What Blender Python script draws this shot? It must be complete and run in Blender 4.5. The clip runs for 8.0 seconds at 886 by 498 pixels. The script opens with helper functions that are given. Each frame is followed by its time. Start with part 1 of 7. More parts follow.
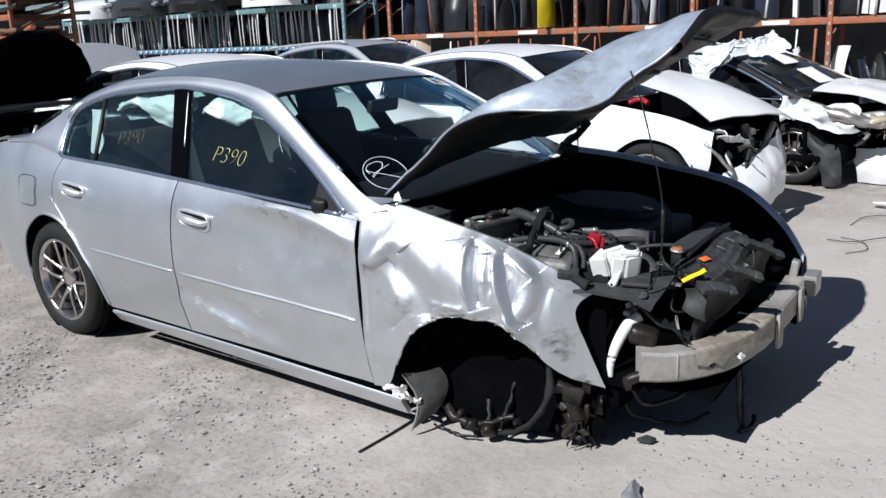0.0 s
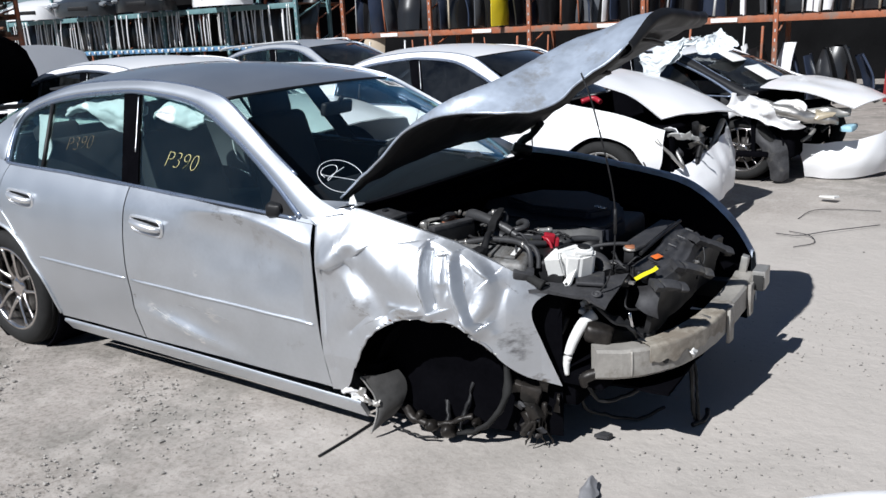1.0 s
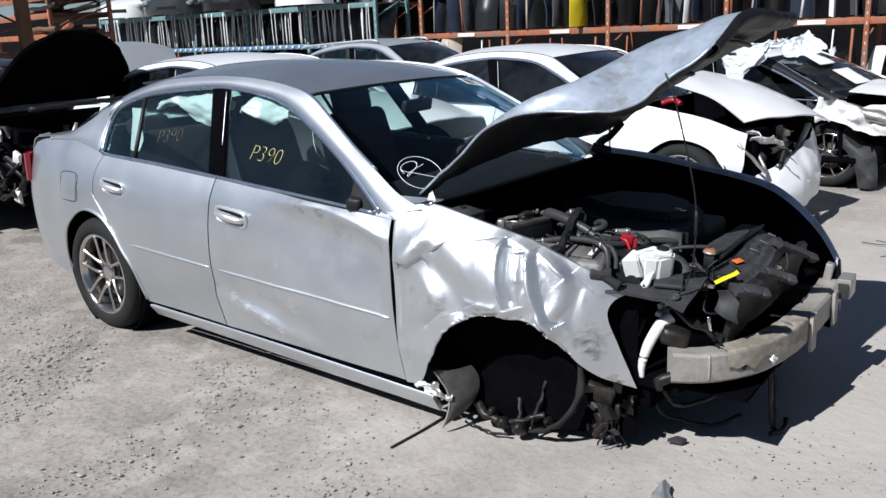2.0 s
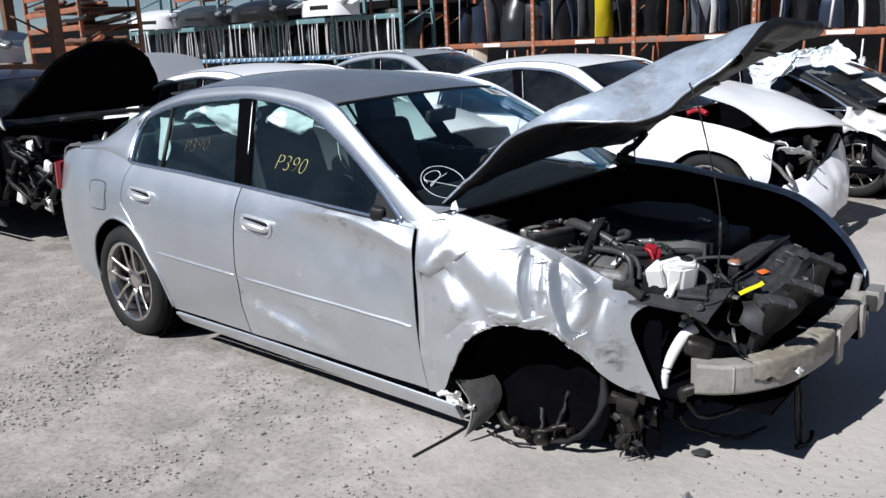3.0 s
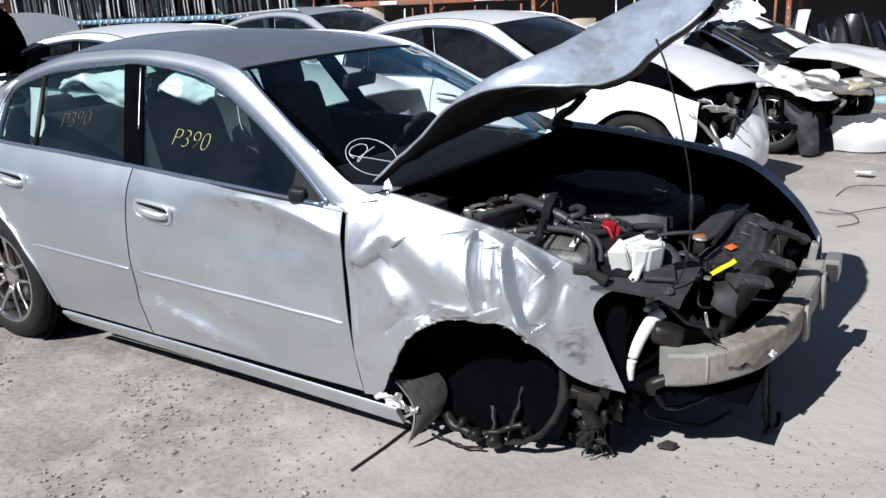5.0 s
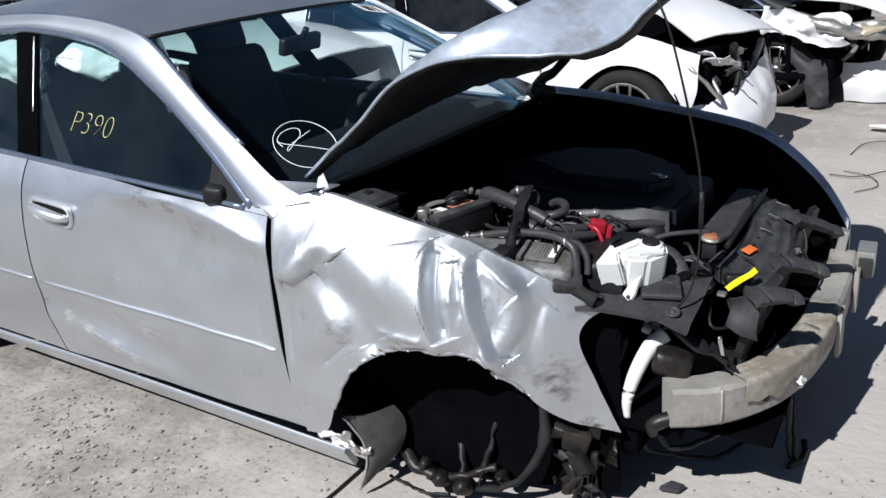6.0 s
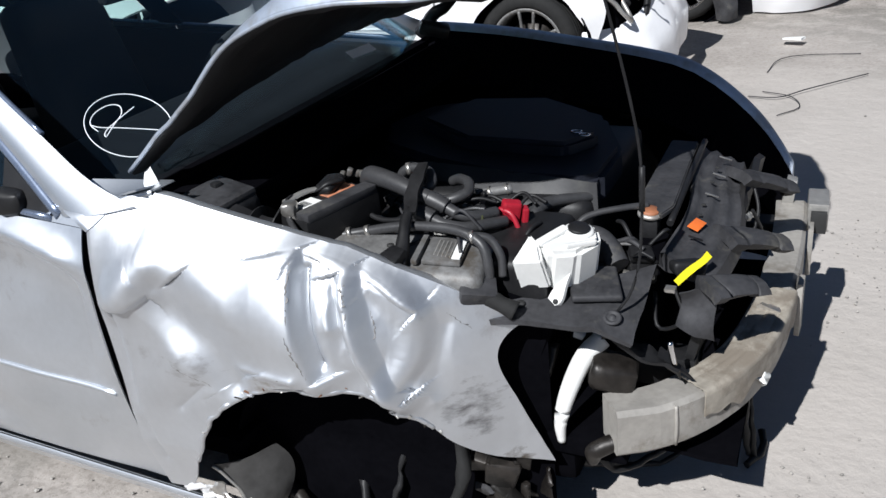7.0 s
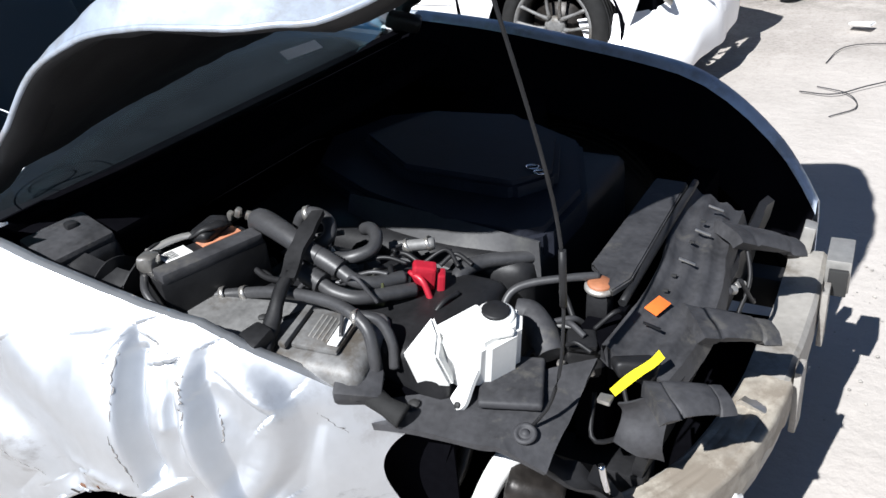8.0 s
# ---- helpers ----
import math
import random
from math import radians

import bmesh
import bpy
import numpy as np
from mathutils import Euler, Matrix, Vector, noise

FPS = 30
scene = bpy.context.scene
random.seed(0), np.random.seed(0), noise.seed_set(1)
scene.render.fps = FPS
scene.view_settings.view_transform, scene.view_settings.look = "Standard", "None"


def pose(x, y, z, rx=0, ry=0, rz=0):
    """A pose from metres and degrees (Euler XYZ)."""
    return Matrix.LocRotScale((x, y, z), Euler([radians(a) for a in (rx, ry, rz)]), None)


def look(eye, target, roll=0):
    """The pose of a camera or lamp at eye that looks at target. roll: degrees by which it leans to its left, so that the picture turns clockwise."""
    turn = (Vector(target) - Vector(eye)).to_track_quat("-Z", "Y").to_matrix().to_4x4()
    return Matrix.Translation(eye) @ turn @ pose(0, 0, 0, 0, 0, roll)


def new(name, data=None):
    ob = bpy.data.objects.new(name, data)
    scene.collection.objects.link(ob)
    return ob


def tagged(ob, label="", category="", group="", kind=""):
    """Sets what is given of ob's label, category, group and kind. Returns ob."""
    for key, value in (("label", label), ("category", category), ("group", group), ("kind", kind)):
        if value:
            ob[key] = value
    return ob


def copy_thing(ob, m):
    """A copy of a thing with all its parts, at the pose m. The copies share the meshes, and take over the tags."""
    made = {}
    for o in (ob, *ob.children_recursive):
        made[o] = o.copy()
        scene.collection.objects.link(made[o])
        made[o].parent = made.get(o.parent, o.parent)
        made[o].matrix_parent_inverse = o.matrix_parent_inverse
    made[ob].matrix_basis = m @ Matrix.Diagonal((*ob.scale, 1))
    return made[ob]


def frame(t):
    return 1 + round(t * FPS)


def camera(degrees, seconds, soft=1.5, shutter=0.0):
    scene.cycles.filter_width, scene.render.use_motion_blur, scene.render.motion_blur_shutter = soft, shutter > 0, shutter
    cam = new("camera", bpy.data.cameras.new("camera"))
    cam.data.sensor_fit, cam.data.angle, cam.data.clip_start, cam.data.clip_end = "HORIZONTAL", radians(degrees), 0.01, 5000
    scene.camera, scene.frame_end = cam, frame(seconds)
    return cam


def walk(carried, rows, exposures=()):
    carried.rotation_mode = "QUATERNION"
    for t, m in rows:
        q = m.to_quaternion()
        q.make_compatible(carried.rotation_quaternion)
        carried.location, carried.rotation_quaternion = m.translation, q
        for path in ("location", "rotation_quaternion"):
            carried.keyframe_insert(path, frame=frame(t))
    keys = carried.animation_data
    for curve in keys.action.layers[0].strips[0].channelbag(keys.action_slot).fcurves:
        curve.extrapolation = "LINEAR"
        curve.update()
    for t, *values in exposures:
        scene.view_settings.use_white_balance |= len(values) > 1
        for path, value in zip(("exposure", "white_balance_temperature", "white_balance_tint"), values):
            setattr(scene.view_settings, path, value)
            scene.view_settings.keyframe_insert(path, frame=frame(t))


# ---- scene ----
cam = camera(55.1, 8.0)
EXPOSE = [(0.0, 0.08), (5.2, 0.08), (6.5, 0.05), (7.2, 0.17), (7.5, 0.34), (8.0, 0.74)]
PATH = [
    (0, (4.442, -3.223, 1.589), (3.282, -1.674, 1.085), -2.6),
    (0.5, (4.449, -3.221, 1.592), (3.362, -1.634, 1.046), -3.9),
    (1, (4.454, -3.225, 1.607), (3.375, -1.621, 1.094), -2.9),
    (1.5, (4.446, -3.24, 1.601), (3.3, -1.678, 1.105), -2.4),
    (2, (4.448, -3.263, 1.602), (3.235, -1.754, 1.097), -2.5),
    (3.5, (4.462, -3.264, 1.598), (3.192, -1.792, 1.129), -2.8),
    (4, (4.407, -3.228, 1.588), (3.137, -1.753, 1.128), -3.3),
    (4.5, (4.227, -3.131, 1.597), (3.116, -1.557, 1.062), -5.0),
    (5, (4.097, -3.019, 1.586), (3.039, -1.423, 1.007), -3.0),
    (5.2, (4.066, -2.901, 1.575), (3.014, -1.312, 0.967), -4.2),
    (6.3, (3.776, -2.301, 1.576), (2.765, -0.725, 0.872), -3.6),
    (6.5, (3.707, -2.2, 1.562), (2.77, -0.58, 0.855), -2.6),
    (7, (3.681, -1.961, 1.539), (2.845, -0.365, 0.67), -6.5),
    (7.5, (3.793, -1.674, 1.547), (2.874, -0.129, 0.671), -4.1),
    (8, (3.762, -1.443, 1.53), (2.81, 0.043, 0.589), -6.0),
]
walk(cam, [(t, look(eye, target, roll)) for t, eye, target, roll in PATH], EXPOSE)

# ---- light ----
world = bpy.data.worlds.new("yard_sky")
scene.world = world
world.use_nodes = True
wn = world.node_tree
sky = wn.nodes.new("ShaderNodeTexSky")
sky.sky_type = "NISHITA"
sky.sun_disc = False
sky.sun_elevation = radians(45.3)
sky.sun_rotation = radians(188.1)
sky.dust_density, sky.ozone_density, sky.altitude = 0.0, 1.5, 3500
wn.links.new(sky.outputs[0], wn.nodes["Background"].inputs[0])
wn.nodes["Background"].inputs[1].default_value = 0.052
sun_lamp = bpy.data.lights.new("sun", "SUN")
sun_lamp.energy, sun_lamp.angle, sun_lamp.color = 6.0, radians(0.5), (0.97, 0.985, 1.005)
new("sun", sun_lamp).matrix_world = look((-1.4, -9.8, 10.0), (0, 0, 0))


# ---- materials ----
def mat(name, color, rough=0.5, metal=0.0, var=0.15, scale=12.0, bump=0.1, grain=140.0, coat=0.0, dirt=None, dirt_at=0.62, spec=0.5, island=0.0):
    """Principled material with variation at two scales and fine relief. dirt: a second colour, in worn patches."""
    m = bpy.data.materials.new(name)
    m.use_nodes = True
    t = m.node_tree
    p = t.nodes["Principled BSDF"]
    co = t.nodes.new("ShaderNodeTexCoord")
    big, fine = t.nodes.new("ShaderNodeTexNoise"), t.nodes.new("ShaderNodeTexNoise")
    big.inputs["Scale"].default_value, big.inputs["Detail"].default_value = scale, 6
    fine.inputs["Scale"].default_value, fine.inputs["Detail"].default_value = grain, 3
    for n in (big, fine):
        t.links.new(co.outputs["Object"], n.inputs["Vector"])
    mix = t.nodes.new("ShaderNodeMix")
    mix.data_type = "FLOAT"
    mix.inputs[0].default_value = 0.35
    t.links.new(big.outputs[0], mix.inputs[2])
    t.links.new(fine.outputs[0], mix.inputs[3])
    ramp = t.nodes.new("ShaderNodeValToRGB")
    lo, hi = [c * (1 - var) for c in color], [min(1, c * (1 + var)) for c in color]
    ramp.color_ramp.elements[0].position, ramp.color_ramp.elements[1].position = 0.32, 0.68
    ramp.color_ramp.elements[0].color, ramp.color_ramp.elements[1].color = (*lo, 1), (*hi, 1)
    t.links.new(mix.outputs[0], ramp.inputs[0])
    out = ramp.outputs[0]
    if dirt:
        d = t.nodes.new("ShaderNodeTexNoise")
        d.inputs["Scale"].default_value, d.inputs["Detail"].default_value, d.inputs["Roughness"].default_value = scale * 0.55, 9, 0.7
        t.links.new(co.outputs["Object"], d.inputs["Vector"])
        r2 = t.nodes.new("ShaderNodeValToRGB")
        r2.color_ramp.elements[0].position, r2.color_ramp.elements[1].position = dirt_at - 0.06, dirt_at + 0.06
        t.links.new(d.outputs[0], r2.inputs[0])
        dm = t.nodes.new("ShaderNodeMix")
        dm.data_type = "RGBA"
        t.links.new(r2.outputs[0], dm.inputs[0])
        t.links.new(out, dm.inputs[6])
        dm.inputs[7].default_value = (*dirt, 1)
        out = dm.outputs[2]
    if island:
        geo, hsv = t.nodes.new("ShaderNodeNewGeometry"), t.nodes.new("ShaderNodeHueSaturation")
        mr = t.nodes.new("ShaderNodeMapRange")
        mr.inputs[3].default_value, mr.inputs[4].default_value = 1 - island, 1 + island
        t.links.new(geo.outputs["Random Per Island"], mr.inputs[0])
        t.links.new(mr.outputs[0], hsv.inputs["Value"])
        t.links.new(out, hsv.inputs["Color"])
        out = hsv.outputs[0]
    t.links.new(out, p.inputs["Base Color"])
    rr = t.nodes.new("ShaderNodeMapRange")
    rr.inputs[3].default_value, rr.inputs[4].default_value = max(0, rough * 0.8), min(1, rough * 1.2)
    t.links.new(mix.outputs[0], rr.inputs[0])
    t.links.new(rr.outputs[0], p.inputs["Roughness"])
    p.inputs["Metallic"].default_value = metal
    p.inputs["Specular IOR Level"].default_value = spec
    p.inputs["Coat Weight"].default_value = coat
    p.inputs["Coat Roughness"].default_value = 0.07
    if bump:
        b = t.nodes.new("ShaderNodeBump")
        b.inputs["Strength"].default_value, b.inputs["Distance"].default_value = bump, 0.004
        t.links.new(mix.outputs[0], b.inputs["Height"])
        t.links.new(b.outputs[0], p.inputs["Normal"])
    return m


def glass_mat(name, tint, gloss=(1.0, 1.0, 1.0), least=0.045, dust=0.0):
    m = bpy.data.materials.new(name)
    m.use_nodes = True
    t = m.node_tree
    t.nodes.remove(t.nodes["Principled BSDF"])
    tr, gl, lw, fr, mx = (t.nodes.new(n) for n in ("ShaderNodeBsdfTransparent", "ShaderNodeBsdfGlossy", "ShaderNodeLayerWeight", "ShaderNodeMath", "ShaderNodeMixShader"))
    pw = t.nodes.new("ShaderNodeMath")
    pw.operation, pw.inputs[1].default_value = "POWER", 5.0
    fr.operation, fr.inputs[1].default_value, fr.inputs[2].default_value = "MULTIPLY_ADD", 0.94, least
    t.links.new(lw.outputs["Facing"], pw.inputs[0])
    t.links.new(pw.outputs[0], fr.inputs[0])
    tr.inputs[0].default_value = (*tint, 1)
    gl.inputs["Roughness"].default_value = 0.02
    gl.inputs[0].default_value = (*gloss, 1)
    t.links.new(fr.outputs[0], mx.inputs[0])
    t.links.new(tr.outputs[0], mx.inputs[1])
    t.links.new(gl.outputs[0], mx.inputs[2])
    out = mx.outputs[0]
    if dust:
        co, nz, rp, df, m2 = (t.nodes.new(n) for n in ("ShaderNodeTexCoord", "ShaderNodeTexNoise", "ShaderNodeMapRange", "ShaderNodeBsdfDiffuse", "ShaderNodeMixShader"))
        nz.inputs["Scale"].default_value, nz.inputs["Detail"].default_value, nz.inputs["Roughness"].default_value = 4.0, 8, 0.65
        t.links.new(co.outputs["Object"], nz.inputs["Vector"])
        rp.inputs[1].default_value, rp.inputs[2].default_value, rp.inputs[3].default_value, rp.inputs[4].default_value = 0.35, 0.72, 0.2 * dust, 2.0 * dust
        t.links.new(nz.outputs[0], rp.inputs[0])
        df.inputs[0].default_value = (0.50, 0.52, 0.53, 1)
        t.links.new(rp.outputs[0], m2.inputs[0])
        t.links.new(out, m2.inputs[1])
        t.links.new(df.outputs[0], m2.inputs[2])
        out = m2.outputs[0]
    t.links.new(out, t.nodes["Material Output"].inputs[0])
    return m


SILVER = mat("silver_paint", (0.60, 0.63, 0.67), 0.45, 0.92, 0.05, 3, 0.02, 300, coat=0.7)
def scuffed(name, color, spots, rough=0.47, coat=0.1, stretched=(0.8, 0.8, 1.7), bump=0.08):
    """Silver paint with grubby, rubbed and toned patches: each a place, size, tone, grain and how much of it is left
    clean.
    """
    m = mat(name, color, rough, 0.85, 0.05, 7, bump, 60, coat=coat, dirt=(0.44, 0.44, 0.45), dirt_at=0.68)
    t = m.node_tree
    p = t.nodes["Principled BSDF"]
    src = p.inputs["Base Color"].links[0].from_socket
    co = t.nodes.new("ShaderNodeTexCoord")
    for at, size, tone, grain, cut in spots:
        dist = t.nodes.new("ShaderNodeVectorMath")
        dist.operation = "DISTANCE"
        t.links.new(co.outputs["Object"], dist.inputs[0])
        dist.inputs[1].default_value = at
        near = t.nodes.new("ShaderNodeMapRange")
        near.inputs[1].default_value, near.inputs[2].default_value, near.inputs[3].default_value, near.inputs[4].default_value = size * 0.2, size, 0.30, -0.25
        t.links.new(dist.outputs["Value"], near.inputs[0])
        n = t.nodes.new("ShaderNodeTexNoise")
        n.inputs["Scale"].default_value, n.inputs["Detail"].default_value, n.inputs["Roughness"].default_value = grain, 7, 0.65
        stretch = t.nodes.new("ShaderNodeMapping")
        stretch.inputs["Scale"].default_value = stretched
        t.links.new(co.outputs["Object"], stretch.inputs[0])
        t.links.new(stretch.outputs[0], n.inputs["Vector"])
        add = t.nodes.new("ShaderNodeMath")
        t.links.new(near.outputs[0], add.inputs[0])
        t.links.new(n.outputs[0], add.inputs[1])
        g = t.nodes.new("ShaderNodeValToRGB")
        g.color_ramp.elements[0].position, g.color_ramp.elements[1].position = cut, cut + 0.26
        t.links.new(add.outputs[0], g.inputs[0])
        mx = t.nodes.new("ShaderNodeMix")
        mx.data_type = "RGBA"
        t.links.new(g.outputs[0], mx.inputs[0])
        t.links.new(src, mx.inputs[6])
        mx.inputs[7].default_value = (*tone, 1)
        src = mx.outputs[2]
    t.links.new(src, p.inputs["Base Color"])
    return m


# front patch: a smudge, widened so its tone also paints in shade
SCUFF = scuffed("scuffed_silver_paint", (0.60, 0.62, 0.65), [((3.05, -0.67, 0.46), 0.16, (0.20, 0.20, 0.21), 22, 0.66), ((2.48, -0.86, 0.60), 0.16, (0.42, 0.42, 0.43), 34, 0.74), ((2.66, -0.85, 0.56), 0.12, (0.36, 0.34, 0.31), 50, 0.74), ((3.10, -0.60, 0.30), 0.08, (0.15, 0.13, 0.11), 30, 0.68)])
# pale patches low on the door, dark ones under the window
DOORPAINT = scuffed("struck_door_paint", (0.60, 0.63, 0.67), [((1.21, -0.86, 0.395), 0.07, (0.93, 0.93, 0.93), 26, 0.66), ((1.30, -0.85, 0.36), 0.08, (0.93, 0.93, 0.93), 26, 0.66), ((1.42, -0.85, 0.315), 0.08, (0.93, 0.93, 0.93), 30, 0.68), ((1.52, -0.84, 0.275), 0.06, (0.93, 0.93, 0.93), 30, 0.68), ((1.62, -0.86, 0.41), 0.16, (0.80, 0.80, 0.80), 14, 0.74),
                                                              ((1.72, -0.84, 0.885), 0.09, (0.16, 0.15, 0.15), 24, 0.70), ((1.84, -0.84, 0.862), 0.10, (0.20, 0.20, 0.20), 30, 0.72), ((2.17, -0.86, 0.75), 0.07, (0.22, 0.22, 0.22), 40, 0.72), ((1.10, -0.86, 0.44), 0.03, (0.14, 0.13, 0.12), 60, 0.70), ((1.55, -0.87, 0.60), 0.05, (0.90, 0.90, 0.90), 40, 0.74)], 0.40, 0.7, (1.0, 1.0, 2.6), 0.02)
HOODPAINT = mat("dusty_silver_paint", (0.46, 0.52, 0.61), 0.42, 0.50, 0.16, 15, 0.14, 40, coat=0.4, dirt=(0.35, 0.37, 0.40), dirt_at=0.57)
WHITE = mat("white_paint", (0.80, 0.80, 0.81), 0.3, 0.0, 0.04, 3, 0.03, 120, coat=0.4)
WHITEPL = mat("white_plastic", (0.70, 0.70, 0.68), 0.4, 0.0, 0.06, 14, 0.06, 90, dirt=(0.50, 0.48, 0.44), dirt_at=0.70)
BLACK = mat("black_plastic", (0.012, 0.012, 0.013), 0.5, 0.0, 0.35, 18, 0.15, 120, spec=0.3)
DUSTY = mat("dusty_black_plastic", (0.036, 0.036, 0.039), 0.62, 0.0, 0.45, 14, 0.35, 90, dirt=(0.082, 0.078, 0.070), dirt_at=0.62, spec=0.35)
# near-black for black parts, and for hollows with their shade painted in
DARK = mat("black_and_shade", (0.003, 0.003, 0.004), 1.0, 0.0, 0.3, 8, 0.1, 60, spec=0.0)
RUBBER = mat("rubber", (0.016, 0.016, 0.016), 0.8, 0.0, 0.3, 30, 0.2, 160, spec=0.25)
HOSE = mat("rubber_hose", (0.036, 0.036, 0.038), 0.45, 0.0, 0.25, 20, 0.15, 140)
ALLOY = mat("alloy_metal", (0.50, 0.48, 0.45), 0.35, 0.85, 0.2, 20, 0.05, 150)
STEEL = mat("dull_steel", (0.42, 0.41, 0.39), 0.5, 0.7, 0.2, 9, 0.15, 80, dirt=(0.30, 0.25, 0.20), dirt_at=0.62)
BEAM = mat("dusty_beam_metal", (0.31, 0.293, 0.268), 0.6, 0.25, 0.22, 9, 0.15, 70, dirt=(0.17, 0.15, 0.125), dirt_at=0.56)
CASTING = mat("cast_aluminium", (0.165, 0.164, 0.162), 0.6, 0.35, 0.4, 16, 0.4, 90, dirt=(0.09, 0.078, 0.065), dirt_at=0.56)
CHROME = mat("chrome", (0.75, 0.75, 0.76), 0.12, 1.0, 0.05, 10, 0.0)
RED = mat("red_plastic", (0.32, 0.012, 0.025), 0.4, 0.0, 0.15, 15, 0.05)
TAIL = mat("red_lens", (0.35, 0.01, 0.02), 0.12, 0.0, 0.1, 15, 0.0, coat=0.6)
ORANGE = mat("orange_label", (0.75, 0.16, 0.03), 0.5, 0.0, 0.12, 20, 0.03)
YELLOW = mat("yellow_tape", (0.75, 0.66, 0.02), 0.45, 0.0, 0.08, 20, 0.05)
PAPER = mat("white_paper", (0.80, 0.80, 0.78), 0.8, 0.0, 0.05, 20, 0.03)
FADED = mat("faded_orange_label", (0.50, 0.20, 0.11), 0.55, 0.0, 0.2, 30, 0.03, dirt=(0.16, 0.10, 0.08), dirt_at=0.56)
# ink for print; also solid pieces that paint in the dark of holes
INK = mat("ink_and_hole_black", (0.02, 0.02, 0.02), 0.7)
CLOTH = mat("white_fabric", (0.62, 0.66, 0.68), 0.85, 0.0, 0.08, 20, 0.3, 200)
SEAT = mat("dark_upholstery", (0.014, 0.015, 0.018), 0.8, 0.0, 0.2, 20, 0.2, 200)
MARKER = mat("yellow_marker", (0.58, 0.53, 0.24), 0.7)
CHALK = mat("white_marker", (0.80, 0.82, 0.84), 0.7)
NAVY = mat("dark_blue_paint", (0.030, 0.040, 0.068), 0.3, 0.3, 0.1, 3, 0.02, coat=0.4)
BLACKPAINT = mat("black_paint", (0.012, 0.012, 0.013), 0.3, 0.0, 0.1, 3, 0.02, coat=0.4)
GREYPAINT = mat("grey_paint", (0.40, 0.42, 0.45), 0.35, 0.3, 0.06, 3, 0.02, coat=0.3)
RACKO = mat("orange_rack_paint", (0.32, 0.10, 0.045), 0.7, 0.0, 0.3, 5, 0.1, 60, dirt=(0.20, 0.13, 0.10), dirt_at=0.54)
RACKB = mat("blue_rack_paint", (0.10, 0.22, 0.38), 0.55, 0.0, 0.25, 5, 0.1, 60, dirt=(0.25, 0.27, 0.28), dirt_at=0.62)
RACKG = mat("teal_rack_paint", (0.12, 0.22, 0.23), 0.55, 0.0, 0.25, 5, 0.1, 60)
SCRAP = mat("oily_scrap_metal", (0.021, 0.018, 0.016), 0.45, 0.4, 0.5, 24, 0.5, 60)
RUSTED = mat("rusty_brown_steel", (0.15, 0.075, 0.045), 0.8, 0.1, 0.35, 6, 0.3, 50)
GALV = mat("galvanised_steel", (0.55, 0.56, 0.57), 0.45, 0.5, 0.2, 8, 0.1, 60)
TIMBER = mat("pale_timber", (0.50, 0.43, 0.33), 0.8, 0.0, 0.2, 6, 0.2, 60)
GLASS = glass_mat("tinted_glass", (0.76, 0.87, 0.85), gloss=(0.78, 1.0, 0.98), least=0.065, dust=0.005)
SCREEN = glass_mat("windscreen_glass", (0.92, 0.98, 0.98), gloss=(0.40, 0.74, 0.86), least=0.035, dust=0.001)
DARKGLASS = glass_mat("dark_tinted_glass", (0.22, 0.25, 0.27), least=0.08, dust=0.015)
SATIN = mat("satin_chrome", (0.80, 0.81, 0.83), 0.38, 0.85, 0.05, 10, 0.0)
RIM = mat("polished_bronze_alloy", (0.58, 0.55, 0.53), 0.2, 0.95, 0.15, 14, 0.03, 120)


# ---- shaping tools ----
def interp(x, table):
    """Straight-line look-up in a table of (x, value)."""
    return float(np.interp(x, [a for a, _ in table], [b for _, b in table]))


def crv(pts, n, smooth=True):
    """n points spread evenly along a curve through pts (any dimension)."""
    p = np.array(pts, float)
    if smooth and len(p) > 2:
        q = np.vstack([2 * p[0] - p[1], p, 2 * p[-1] - p[-2]])
        out = []
        for i in range(1, len(q) - 2):
            for t in np.linspace(0, 1, 10, endpoint=False):
                a, b, c, d = q[i - 1], q[i], q[i + 1], q[i + 2]
                out.append(0.5 * (2 * b + (c - a) * t + (2 * a - 5 * b + 4 * c - d) * t * t + (3 * b - a - 3 * c + d) * t ** 3))
        p = np.vstack([out, p[-1:]])
    s = np.concatenate([[0], np.cumsum(np.linalg.norm(np.diff(p, axis=0), axis=1))])
    return np.array([[np.interp(w, s, p[:, k]) for k in range(p.shape[1])] for w in np.linspace(0, s[-1], n)])


def coons(b, t, l, r, nu, nv, smooth=True):
    """A flat grid spanned by four edge curves. b, t run left to right; l, r bottom to top."""
    b, t, l, r = crv(b, nu, smooth), crv(t, nu, smooth), crv(l, nv, smooth), crv(r, nv, smooth)
    grid = []
    for j in range(nv):
        v = j / (nv - 1)
        row = []
        for i in range(nu):
            u = i / (nu - 1)
            row.append((1 - v) * b[i] + v * t[i] + (1 - u) * l[j] + u * r[j]
                       - ((1 - u) * (1 - v) * b[0] + u * (1 - v) * b[-1] + (1 - u) * v * t[0] + u * v * t[-1]))
        grid.append(row)
    return grid


